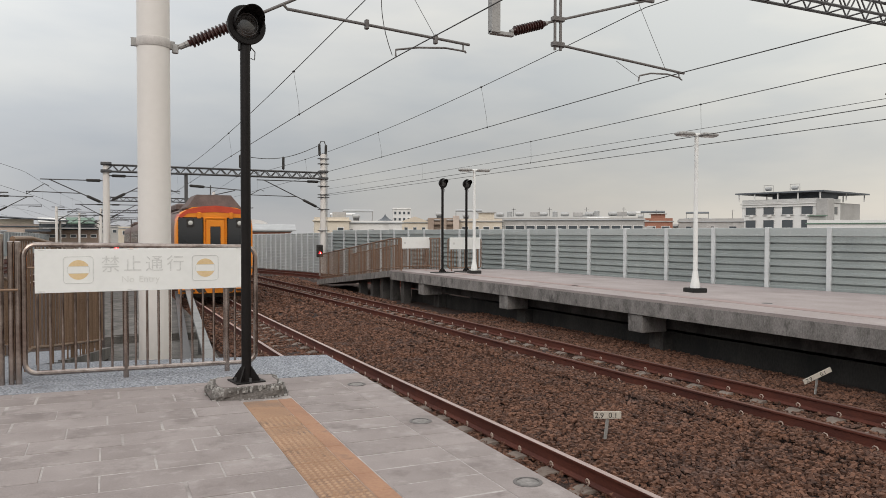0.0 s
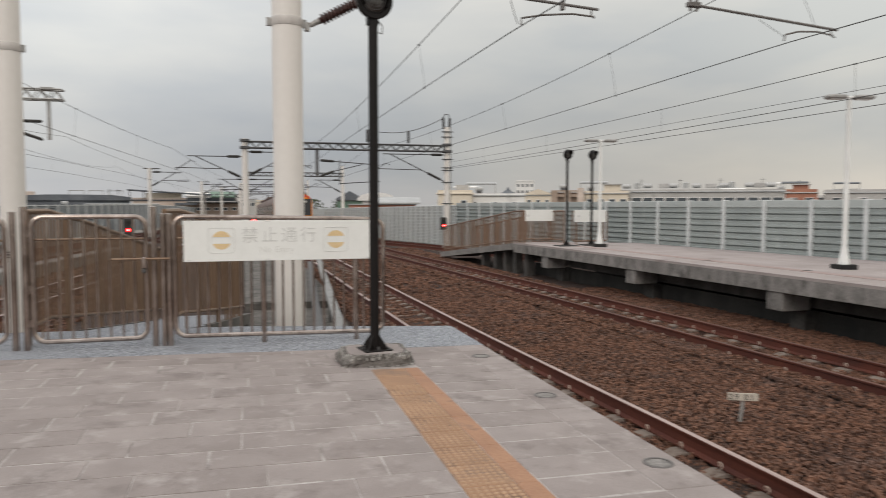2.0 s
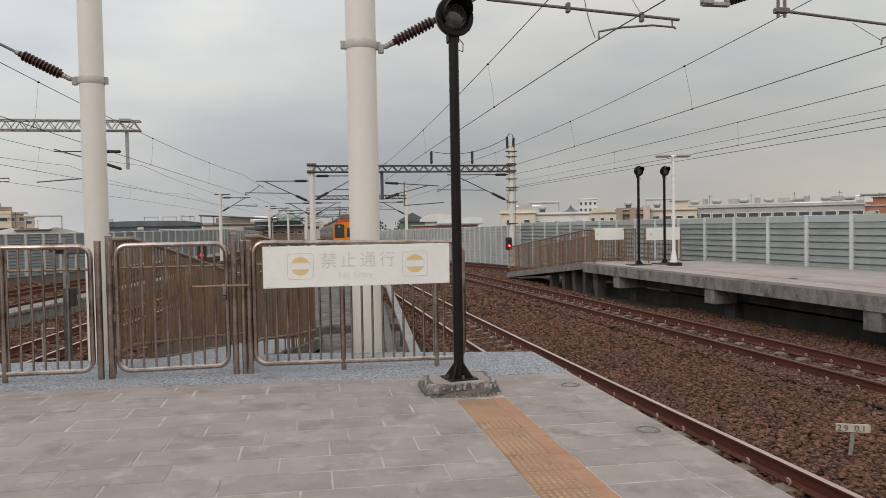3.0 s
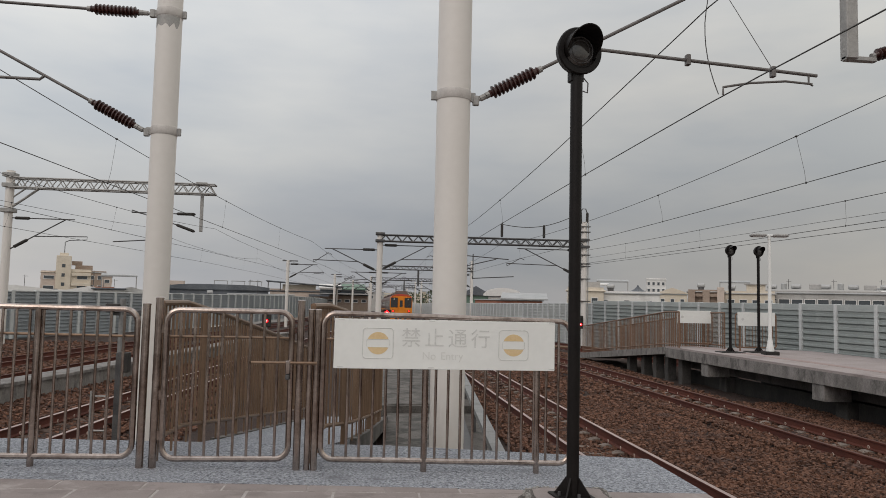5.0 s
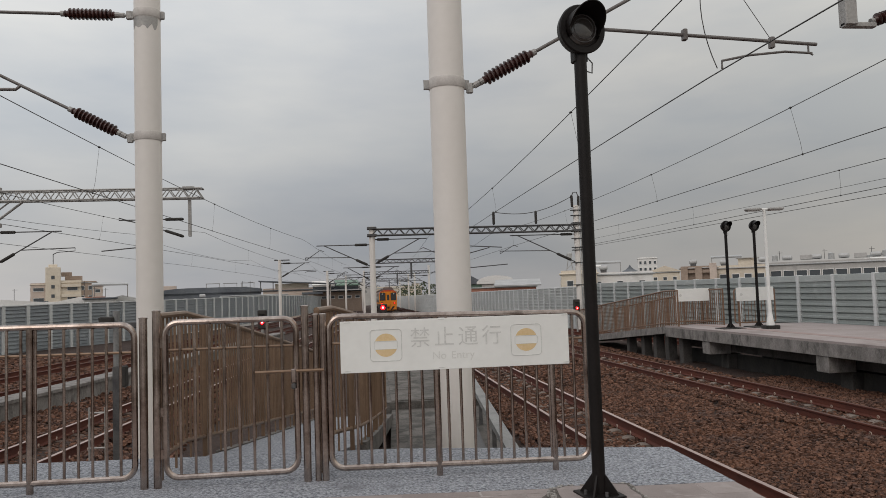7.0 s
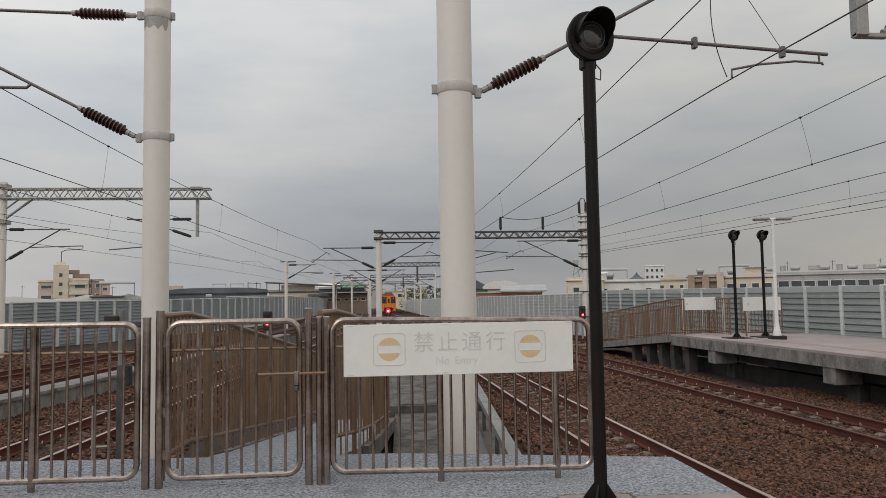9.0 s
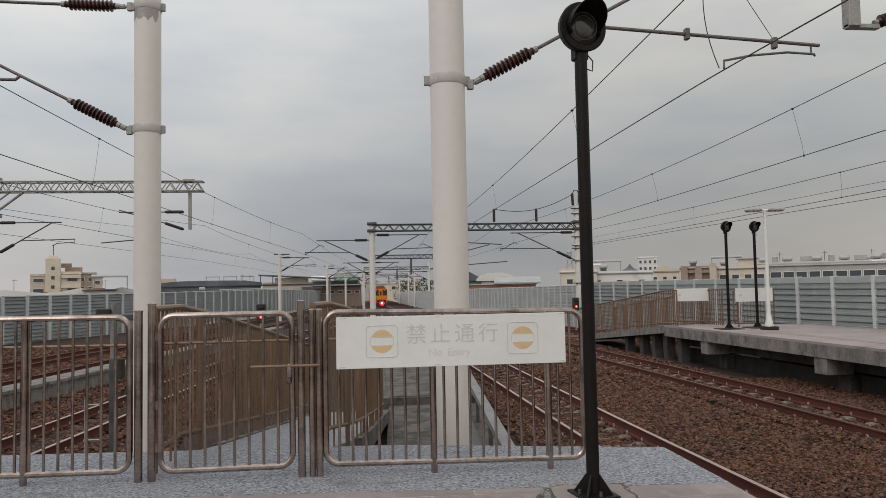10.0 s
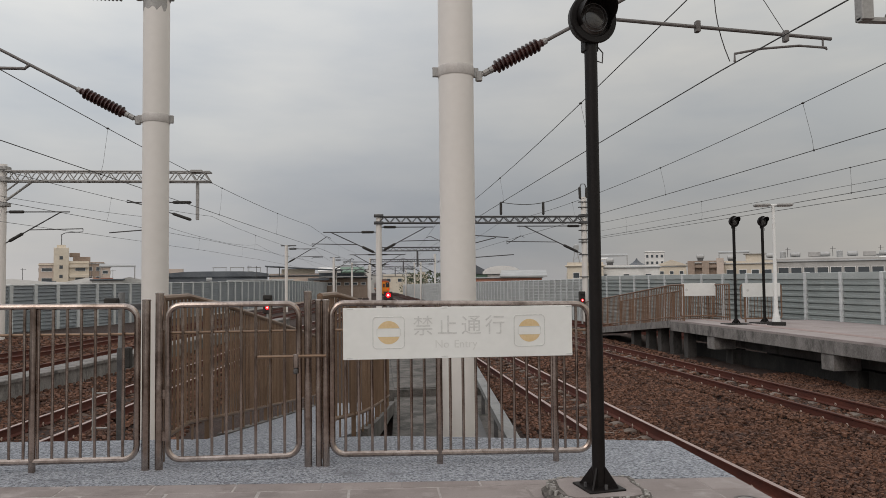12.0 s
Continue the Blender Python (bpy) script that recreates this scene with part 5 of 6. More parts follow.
# ---- the ramp behind the gate ----
rampA = curve_x(((7.6, -1.66), (8.2, -1.63), (8.8, -1.57), (9.2, -1.50), (14.6, -1.13), (18, -0.93)))
rampB = curve_x(((7.6, -0.40), (8.2, -0.33), (9.2, -0.07), (14.6, 0.32), (18, 0.55)))
foot = lambda y: 0.025 - 0.128 * max(0.0, min(y, 16.4) - 8.38)
ramp_ys = [8.46, 9.2, 10.5, 12, 14, 16.4]
rail_foot = lambda y: -0.08 - 0.128 * max(0.0, min(y, 16.4) - 9.2) + 0.11 * min(1.0, max(0.0, 9.2 - y) / 0.9)
rp = part("ramp", Build().prism([(rampA(y) + 0.02, y) for y in ramp_ys] + [(rampB(y) - 0.02, y) for y in reversed(ramp_ys)], lambda x, y: foot(y) - 0.22, lambda x, y: foot(y)), TERRAZZO, smooth=False)
tagged(rp, "speckled washed pebble ramp down behind the gate", "ramp", kind="structure")
for fx in (rampA, rampB):
    part("stringer", Build().prism([(fx(y) - 0.05, y) for y in ramp_ys[1:]] + [(fx(y) + 0.05, y) for y in reversed(ramp_ys[1:])], lambda x, y: foot(y) - 0.2, lambda x, y: foot(y) + 0.012), DECK, rp, "dark side beam of the ramp", smooth=False)
# supports coloured dark for the shade below the ramp
for y in (10.2, 12.2, 14.2):
    c = thing("ramp_support", "concrete support under the ramp, shade in its dark colour", "support", (0, 0, 0), "ramp supports")
    part("beam", Build().box(rampA(y) + 0.05, rampB(y) - 0.05, y - 0.15, y + 0.15, -1.3, foot(y) - 0.23, 0.01), OLD_SHADED_CONCRETE, c)
slope_fence("bronze metal picket fence along the ramp behind the gate", [(rampA(y), y, rail_foot(y)) for y in (7.62, 8.3, 8.8, 9.2, 10.2, 11.4, 12.6, 13.8, 15.0, 16.2)], 1.325, 0.19, 0.1, 12, BRONZE, 0.009, 4)
slope_fence("bronze metal picket fence on the other side of the ramp", [(rampB(y), y, rail_foot(y)) for y in (7.62, 8.3, 8.8, 9.2, 10.2, 11.4, 12.6, 13.6, 14.6)], 1.325, 0.19, 0.1, 12, BRONZE, 0.009, 4)
lowdeck = part("walkway", Build().prism([(0.15, 8.48), (2.2, 8.2), (2.5, 17.3), (0.5, 17.3)], -1.3, -1.06).prism([(0.35, 17.302), (2.5, 17.302), (2.6, 42), (0.3, 42)], -1.3, -0.90), DECK, smooth=False)
tagged(lowdeck, "stained dark concrete walkway below the platform end", "walkway", kind="structure")
for i in range(12):
    y = 17.4 + 1.7 * i
    part("slab", Build().box(0.5 + 0.02 * i, 1.75 + 0.02 * i, y, y + 1.66, -0.91, -0.875, 0.012), DECK, lowdeck)
ch = thing("cable_channel", "grey galvanised cable channel beside the near track", "cable channel")
cl = [(1.62 + 0.074 * (y - 8.5), y, -0.5) for y in (8.5, 11, 14, 18, 22, 28)]
part("channel", Build().sweep(cl, [(-0.065, -0.11), (0.065, -0.11), (0.065, 0.0), (-0.065, 0.0)]), CHANNEL, ch)
part("lid", Build().sweep(cl, [(-0.08, 0.004), (0.08, 0.004), (0.08, 0.018), (-0.08, 0.018)]), CHANNEL, ch)
for x, y, z in ((1.75, 10.3, 0), (1.93, 12.7, 0), (2.1, 15.1, 0), (2.35, 18.4, 0)):
    part("leg", Build().box(x - 0.03, x + 0.03, y - 0.03, y + 0.03, -1.1, -0.66), DARKSTEEL, ch)
part("tray", Build().sweep([(x - 0.3, y, -0.75) for x, y, z in cl], [(-0.08, -0.06), (0.08, -0.06), (0.08, 0.0), (-0.08, 0.0)]), DARKSTEEL, ch)

# ---- signals, small posts, marker plates ----
def dwarf_signal(x, y, z, label, aspects=2, r=0.07):
    """A signal head on a pole with its lit lens just under z; one aspect or two."""
    t = thing("signal", label, "railway signal", (x, y, 0), "railway signals")
    part("pole", Build().tube((0, 0, -1.15), (0, 0, z - 0.2), 0.05, 10), GALV, t)
    part("head", Build().box(-r - 0.1, r + 0.1, -0.1, 0.12, z - 0.3, z + (0.42 if aspects > 1 else r), 0.03), UNDER, t)
    for k, mt in ((0, SIGNAL_RED), (0.25, UNDER))[:aspects]:
        part("lens", Build().lathe((0, -0.1, z + k - 0.06), (0, -0.13, z + k - 0.06), ((0, r), (1, r - 0.01)), 16), mt, t, "lit red lens" if k == 0 else "")
        if k == 0:
            part("lens_core", Build().lathe((0, -0.128, z - 0.06), (0, -0.14, z - 0.06), ((0, r * 0.5), (1, r * 0.3)), 12), LAMP_CORE, t, "bright lens centre")
        part("visor", Build().box(-r - 0.03, r + 0.03, -0.2, -0.1, z + k - 0.05 + r, z + k - 0.03 + r), UNDER, t)


dwarf_signal(-3.98, 30, 0.52, "black railway signal showing red beyond the ramp fence")
dwarf_signal(11.55, 40.4, 0.3, "black railway signal showing red at the gantry foot")
dwarf_signal(0.82, 37.0, 0.78, "small black railway signal showing red beside the near track", 1, 0.11)
sp = thing("equipment_post", "dark steel equipment post with a small bracket beside the track", "post", (-3.3, 11.6, 0))
part("pole", Build().box(-0.045, 0.045, -0.045, 0.045, -1.2, 0.62, 0.01), DARKSTEEL, sp)
part("upper_pole", Build().tube((0, 0, 0.62), (0, 0, 1.35), 0.042, 14), CHANNEL, sp)
part("cross_arm", Build().box(-0.16, 0.5, -0.04, 0.04, 1.12, 1.2, 0.01), DARKSTEEL, sp)
part("box", Build().box(-0.2, -0.02, -0.1, 0.1, 1.16, 1.28, 0.015), UNDER, sp)
part("junction_box", Build().box(0.06, 0.13, -0.06, 0.06, 0.35, 0.62, 0.01), UNDER, sp)
for x in (-0.22, -0.02):
    part("guard_bar", Build().tube((x - 0.06, -0.2, -1.1), (x - 0.06, -0.2, 0.12), 0.014, 6), GALV, sp)
for z in (-0.85, -0.4, 0.05):
    part("guard_bar", Build().tube((-0.28, -0.2, z), (-0.08, -0.2, z), 0.012, 6), GALV, sp)


def marker(x, y, z, w, h, roll, label):
    t = thing("marker_plate", label, "marker plate", (x, y, -1.12), "marker plates")
    part("stake", Build().box(-0.025, 0.025, 0.012, 0.022, 0.0, z + 1.12, 0.003, pose(0, 0, 0, 0, 8, 0)), GALV, t)
    pm = pose(0.02, 0, z + 1.12, 0, roll, -25)
    pt = part("plate", Build().box(-w / 2, w / 2, -0.006, 0.006, -h / 2, h / 2, 0.003), PLATE, t, m=pm)
    for word, u in (("2.9", -0.30), ("0.1", 0.20)):
        part("figure", text_mesh(word, h * 1.05, UNDER, "figure"), None, pt, "black painted figures", pose(w * u, -0.0075, -h * 0.36, 90))


marker(5.95, 6.9, -0.82, 0.34, 0.09, 0, "cream distance plate with black figures in the ballast")
marker(10.5, 7.5, -0.82, 0.48, 0.08, -26, "tilted cream distance plate with black figures")
wl_ = part("white_stone", Build().lathe((-8.6, 24.2, -1.05), (-8.6, 24.2, -0.86), ((0, 0.14), (0.5, 0.14), (0.85, 0.09), (1, 0.02)), 12), WHITEPOLE)
tagged(wl_, "white painted rounded marker stone between the tracks", "marker stone")


# ---- buildings beyond the barriers ----
WIN_MESH = {}


def window_mesh(w, h):
    key = (round(w, 2), round(h, 2))
    if key not in WIN_MESH:
        t, k = 0.09, []
        for yy in (-0.1, 0.02):
            k += [(-w / 2, yy, -h / 2), (w / 2, yy, -h / 2), (w / 2, yy, h / 2), (-w / 2, yy, h / 2)]
            k += [(-w / 2 + t, yy, -h / 2 + t), (w / 2 - t, yy, -h / 2 + t), (w / 2 - t, yy, h / 2 - t), (-w / 2 + t, yy, h / 2 - t)]
        q = []
        for i in range(4):
            j = (i + 1) % 4
            q += [(i, j, 4 + j, 4 + i), (8 + i, 12 + i, 12 + j, 8 + j), (i, 8 + i, 8 + j, j), (4 + i, 4 + j, 12 + j, 12 + i)]
        fr = Build().add(k, q)
        pane = Build().box(-w / 2, w / 2, -0.03, 0.01, -h / 2, h / 2)
        WIN_MESH[key] = (fr.mesh("frame", WHITEWALL, False), pane.mesh("pane", FARWIN, False))
    return WIN_MESH[key]


def building(label, cx, cy, w, d, top, rz, mat, roof, rows=2, cols=4, wh=1.3, ww=1.5, storey=3.2, kit=(), seed=1, parapet=0.5, side_cols=2):
    rnd = random.Random(seed)
    t = thing("building", label, "building", (cx, cy, -9.5), rz=rz)
    H = top + 9.5
    part("wall", Build().box(-w / 2, w / 2, 0, d, 0, H, 0.05), mat, t, smooth=False)
    part("roof", Build().box(-w / 2 - 0.25, w / 2 + 0.25, -0.25, d + 0.25, H + 0.004, H + 0.2, 0.05), roof, t, smooth=False)
    if parapet:
        part("parapet", Build().box(-w / 2, w / 2, 0, 0.2, H + 0.205, H + 0.2 + parapet).box(-w / 2, -w / 2 + 0.2, 0.21, d, H + 0.205, H + 0.2 + parapet).box(w / 2 - 0.2, w / 2, 0.21, d, H + 0.205, H + 0.2 + parapet), mat, t, smooth=False)
    fr, pane = window_mesh(ww, wh)
    for r in range(rows):
        z = H - 0.75 - wh / 2 - storey * r
        for c in range(cols):
            x = -w / 2 + w * (c + 0.5) / cols
            o = new("window", fr)
            o.parent, o.matrix_basis = t, pose(x, -0.02, z)
            p = new("pane", pane)
            p.parent = o
        for c in range(side_cols):
            for sx, rr in ((-w / 2 - 0.02, -90), (w / 2 + 0.02, 90)):
                o = new("window", fr)
                o.parent, o.matrix_basis = t, pose(sx, d * (c + 0.5) / side_cols, z, 0, 0, rr)
                p = new("pane", pane)
                p.parent = o
    zr = H + 0.2
    for kind in kit:
        x, y = rnd.uniform(-w * 0.4, w * 0.4), rnd.uniform(1, d * 0.6)
        if kind == "tank":
            b = part("water_tank", Build().lathe((x - 0.55, y, zr + 0.85), (x + 0.55, y, zr + 0.85), ((0, 0.2), (0.08, 0.34), (0.92, 0.34), (1, 0.2)), 14), TANK, t, "steel water tank")
            part("tank_stand", Build().box(x - 0.4, x + 0.4, y - 0.25, y + 0.25, zr, zr + 0.55), DARKSTEEL, b, smooth=False)
        elif kind == "hut":
            part("roof_hut", Build().box(x - 1.3, x + 1.3, y, y + 2.6, zr, zr + 1.3, 0.04), rnd.choice((mat, GREYWALL, WHITEWALL)), t, smooth=False)
            part("hut_roof", Build().box(x - 1.6, x + 1.6, y - 0.4, y + 3.0, zr + 1.304, zr + 1.42), roof, t, smooth=False)
        elif kind == "shed":
            part("roof_shed", Build().prism([(x - 2.2, y), (x + 2.2, y), (x + 2.2, y + 3), (x - 2.2, y + 3)], zr + 1.6, lambda a, c, y=y: zr + 1.75 + 0.25 * (c - y) / 3), rnd.choice((ROOFSHEET, DARKROOF, WHITEWALL)), t, smooth=False)
            for sx in (-2.1, 2.1):
                part("shed_post", Build().box(x + sx - 0.06, x + sx + 0.06, y + 0.1, y + 0.22, zr, zr + 1.6), GALV, t)
        elif kind == "mast":
            part("aerial", Build().tube((x, y, zr), (x, y, zr + 1.8), 0.035, 6), DARKSTEEL, t)
        elif kind == "pole":
            part("aerial", Build().tube((x, y, zr), (x, y, zr + 2.2), 0.04, 6).tube((x - 0.3, y, zr + 2.0), (x + 0.5, y, zr + 2.0), 0.025, 5), DARKSTEEL, t)
    return t


apt = building("white tiled apartment block with a dark roof canopy", 153.2, 128.0, 19.0, 13, 8.9, -76, WHITEWALL, GREYWALL, 3, 4, 2.1, 2.9, 3.3, (), 2, 0.9, 2)
part("corner_block", Build().box(9.52, 12.2, -0.6, 3.0, 0, 19.3, 0.05), GREYWALL, apt, "grey corner block", smooth=False)
part("rear_wing", Build().box(-9.0, 9.5, 13.02, 25.0, 0, 18.6, 0.05), GREYWALL, apt, "windowless grey-green rear wing", smooth=False)
part("cornice", Build().box(-9.8, 9.515, -0.35, -0.03, 18.2, 18.5, 0.03).box(-9.8, 9.515, -0.3, -0.03, 17.55, 17.75, 0.03), WHITEWALL, apt, smooth=False)
part("canopy", Build().prism([(-10.6, -1.6), (11.6, -1.6), (11.6, 25.5), (-10.6, 25.5)], lambda x, y: 21.25 - 0.03 * abs(x), lambda x, y: 21.6 - 0.03 * abs(x)), DARKROOF, apt, "dark blue-grey canopy over the roof terrace", smooth=False)
# roof room coloured dark to stand for the shade under the canopy
part("roof_room", Build().box(-3.0, 9.0, 3.0, 13.0, 19.2, 21.2, 0.04), DARKROOF, apt, "roof room, canopy shade in its dark colour", smooth=False)
for x in (-9.8, -5.6, 0.4, 5.4, 10.6):
    for y in (-1.2, 13.5, 24.6):
        part("canopy_post", Build().box(x - 0.12, x + 0.12, y, y + 0.24, 19.2, 21.2), WHITEWALL, apt, smooth=False)
for x in (-3.5, 3.2):
    part("tank_frame", Build().pipe([(x - 1.2, 2, 21.5), (x - 1.2, 2, 23.2), (x + 1.2, 2, 23.2), (x + 1.2, 2, 21.5)], 0.07, 6), GALV, apt)
    part("roof_tank", Build().lathe((x - 0.8, 2, 22.3), (x + 0.8, 2, 22.3), ((0, 0.3), (0.1, 0.5), (0.9, 0.5), (1, 0.3)), 12), TANK, apt)
for x in (-7.1, -2.4, 2.4, 7.1):
    part("air_conditioner", Build().box(x - 0.1, x + 0.8, -0.5, -0.03, 15.0, 15.65, 0.03), WHITEWALL, apt, "small white air conditioner", smooth=False)
    part("sill", Build().box(x - 1.6, x + 1.6, -0.25, -0.03, 15.4, 15.52, 0.02), GREYWALL, apt, smooth=False)
building("low grey shed with a pale roof beyond the barrier", 107.2, 104.9, 12, 8, 3.6, -45, GREYWALL, ROOFSHEET, 1, 3, kit=("shed", "pole"), seed=3)
building("low white building with a flat roof beyond the barrier", 119, 84, 14, 9, 3.1, -55, WHITEWALL, GREENROOF, 1, 4, kit=("hut",), seed=31)
building("small red brick house with rooftop sheds", 93.5, 104.2, 5.0, 8, 3.5, -41, REDWALL, GREYWALL, 1, 2, kit=("shed", "hut", "pole"), seed=4)
building("cream house with a water tank on the roof", 97.0, 112, 8, 8, 3.7, -38, CREAM, ROOFSHEET, 1, 2, kit=("tank", "shed"), seed=41)
building("grey cement house with a rooftop hut", 88, 120, 9, 8, 3.6, -38, GREYWALL, ROOFSHEET, 1, 3, kit=("hut", "tank"), seed=5)
bp = building("brown building frame with tall open bays", 47.7, 100.7, 4.9, 6, 3.3, -25, BROWNWALL, GREYWALL, 0, 4, kit=("tank",), seed=7, parapet=0.2, side_cols=0)
for k in range(3):
    part("pillar", Build().box(-2.45 + 1.95 * k, -1.5 + 1.95 * k, -0.9, -0.02, 0, 13.1 + 0.45 * (k == 2), 0.03), PINKWALL if k == 2 else BROWNWALL, bp, "brown concrete pillar", smooth=False)
    part("roof_barrel", Build().lathe((-1.4 + 1.5 * k, -1.3, 9.5), (-1.4 + 1.5 * k, -1.3, 11.0), ((0, 0.3), (0.9, 0.3), (1, 0.2)), 10), WHITEWALL, bp, "white roof barrel")
for k in range(2):
    part("lintel", Build().box(-1.5 + 1.95 * k, -0.5 + 1.95 * k, -0.6, -0.02, 12.2, 12.6), BROWNWALL, bp, smooth=False)
building("pale house with small windows beside the brown frame", 54.5, 103.0, 8.5, 7, 3.2, -28, CREAM, GREYWALL, 1, 5, 0.9, 1.1, kit=("shed", "tank", "hut"), seed=71, parapet=0.3)
building("pale low building with a light roof", 34.1, 95.6, 8.6, 8, 2.7, -19, WHITEWALL, ROOFSHEET, 1, 3, 0.7, 0.9, kit=("shed", "tank"), seed=8, parapet=0.2)
building("white office tower in the distance", 93.8, 233.3, 6.2, 6, 9.6, -21, WHITEWALL, WHITEWALL, 3, 4, 1.1, 0.9, 2.2, (), 9, 0.3)
pg = building("distant hall with a dark peaked roof", 86.0, 229.0, 6, 5, 4.6, -20, GREYWALL, DARKROOF, 1, 3, seed=10, parapet=0)
part("peaked_roof", Build().lathe((0, 2.5, 14.2), (0, 2.5, 17.2), ((0, 4.6), (0.2, 3.0), (0.5, 1.3), (0.75, 0.5), (1, 0.06)), 4), DARKROOF, pg, smooth=False)
cb = building("cream rendered building with a water tower on its roof", 27.5, 92.5, 4.6, 7, 2.9, -16, CREAM, CREAM, 1, 2, 0.8, 0.9, seed=11, parapet=0.35)
part("tank_leg", Build().pipe([(-1.6, 2, 12.6), (-1.25, 2, 14.6), (-1.0, 2, 14.6), (-0.6, 2, 12.6)], 0.05, 5).tube((-1.5, 2, 13.2), (-0.7, 2, 13.9), 0.04, 5), GALV, cb)
part("water_tank", Build().lathe((-1.12, 2, 14.6), (-1.12, 2, 15.4), ((0, 0.36), (0.8, 0.36), (1, 0.1)), 12), TANK, cb, "steel water tank on legs")
part("roof_room", Build().box(0.1, 1.9, 1.5, 4.5, 12.6, 13.7, 0.03), GREYWALL, cb, smooth=False)
ch2 = building("cream house with a shallow pitched roof", 55.3, 130.2, 5.2, 8, 3.3, -23, CREAM, ROOFSHEET, 1, 3, 0.7, 0.8, seed=72, parapet=0)
part("pitched_roof", Build().prism([(-2.8, -0.3), (0, -0.3), (2.8, -0.3), (2.8, 8.2), (0, 8.2), (-2.8, 8.2)], 13.0, lambda x, y: 14.1 - 0.36 * abs(x)), CREAM, ch2, smooth=False)
building("cream building with a roof edge beside the barrier", 37, 118, 9, 7, 2.7, -18, CREAM, GREYWALL, 1, 3, 0.9, 1.0, kit=("shed",), seed=12)
rl = building("low workshop with a rusty red wall and grey tin roof", 25.4, 134.4, 12.5, 7, 1.5, -12, REDWALL, ROOFSHEET, 0, 3, kit=(), seed=13, parapet=0)
part("pitched_roof", Build().prism([(-1.5, -0.8), (7.2, -0.8), (7.2, 7.5), (-1.5, 7.5)], 11.2, lambda x, y: 11.45 if y < 0 else 12.6), ROOFSHEET, rl, "dull tin roof", smooth=False)
gs = building("green shed with a grey gable roof", 21.4, 149.9, 5.2, 8, 2.4, -7, GREENROOF, ROOFSHEET, 0, 3, 0.8, 1.4, seed=14, parapet=0)
part("gable_roof", Build().prism([(-2.9, -0.5), (0, -0.5), (2.9, -0.5), (2.9, 8.5), (0, 8.5), (-2.9, 8.5)], 12.0, lambda x, y: 13.9 - 0.55 * abs(x)), DARKROOF, gs, "grey gable roof", smooth=False)
sh = building("pale hall with a white arched roof", 26.9, 149.1, 7.4, 8, 2.3, -10, WHITEWALL, ROOFSHEET, 0, 3, seed=15, parapet=0)
part("arched_roof", Build().prism([(-4.0 + 0.8 * k, -0.6) for k in range(11)] + [(4.0 - 0.8 * k, 8.5) for k in range(11)], 11.9, lambda x, y: 12.1 + 1.5 * math.sqrt(max(0.0, 1 - (x / 4.05) ** 2))), WHITEWALL, sh, "white arched roof", smooth=False)
bt = building("cream apartment block with a stair tower", -81.1, 206.1, 8.6, 9, 6.7, 21, CREAM, CREAM, 4, 2, 1.3, 2.6, 2.7, (), 16, 0.5, 0)
part("stair_tower", Build().box(-4.3, -0.7, -0.6, 4, 0, 20.5, 0.05), CREAM, bt, "cream stair tower", smooth=False)
for k in range(4):
    part("tower_window", Build().box(-2.9, -2.1, -0.66, -0.6, 9.8 + 2.5 * k, 10.7 + 2.5 * k), FARWIN, bt, smooth=False)
part("tower_top", Build().box(-3.6, -1.5, 0.5, 3, 20.5, 21.3, 0.05), CREAM, bt, smooth=False)
part("aerial", Build().tube((-2.5, 2, 21.3), (-2.5, 2, 24), 0.1, 6), DARKSTEEL, bt)
part("roof_block", Build().box(0.3, 4.6, 2, 6, 16.7, 18.1, 0.05).box(-0.6, 2.0, 2.5, 6, 18.11, 19.2, 0.05), BROWNWALL, bt, "brown roof rooms", smooth=False)
for k in range(4):
    part("balcony", Build().box(-0.5, 4.2, -0.7, -0.03, 7.0 + 2.7 * k, 7.8 + 2.7 * k, 0.04), CREAM, bt, "cream balcony", smooth=False)
building("mauve-grey wing of the apartment block", -86.6, 204.0, 3.8, 8, 6.3, 22, PINKWALL, CREAM, 3, 1, 1.0, 2.6, 2.7, (), 17, 0.3)
building("grey and brown wing of the apartment block", -76.0, 208.3, 5.0, 9, 6.6, 20, BROWNWALL, GREYWALL, 3, 2, 1.2, 1.7, 2.6, (), 18, 0.3)
building("narrow beige house beside the apartment block", -73.3, 209.0, 2.4, 8, 5.6, 19, PINKWALL, GREYWALL, 3, 1, 1.0, 1.4, 2.6, (), 19, 0.3)
for wx, wy, ww_, wd, wt, wr, word in ((-42.0, 88.0, 12.0, 7, 1.0, 24, "long"), (-37.4, 99.6, 5.4, 7, 1.15, 21, "small"), (-33.5, 104.0, 5.0, 7, 1.2, 18, "narrow")):
    wh_ = building(word + " pale house with a white tin gable roof", wx, wy, ww_, wd, wt, wr, GREYWALL, ROOFSHEET, 1, 2, 0.7, 1.0, kit=(), seed=40, parapet=0)
    part("gable_roof", Build().prism([(-ww_ / 2 - 0.3, -0.4), (ww_ * 0.1, -0.4), (ww_ / 2 + 0.3, -0.4), (ww_ / 2 + 0.3, wd), (ww_ * 0.1, wd), (-ww_ / 2 - 0.3, wd)], wt + 9.7, lambda x, y, c=ww_ * 0.1, q=wt, h=ww_: q + 9.75 + 0.75 * max(0.0, 1 - abs(x - c) / (h * 0.6))), WHITEWALL, wh_, "white tin gable roof", smooth=False)
building("flat dark-roofed box house beyond the barrier", -33.6, 97.5, 3.6, 6, 1.75, 19, GREYWALL, DARKROOF, 1, 2, 0.9, 1.2, kit=("shed",), seed=20, parapet=0)
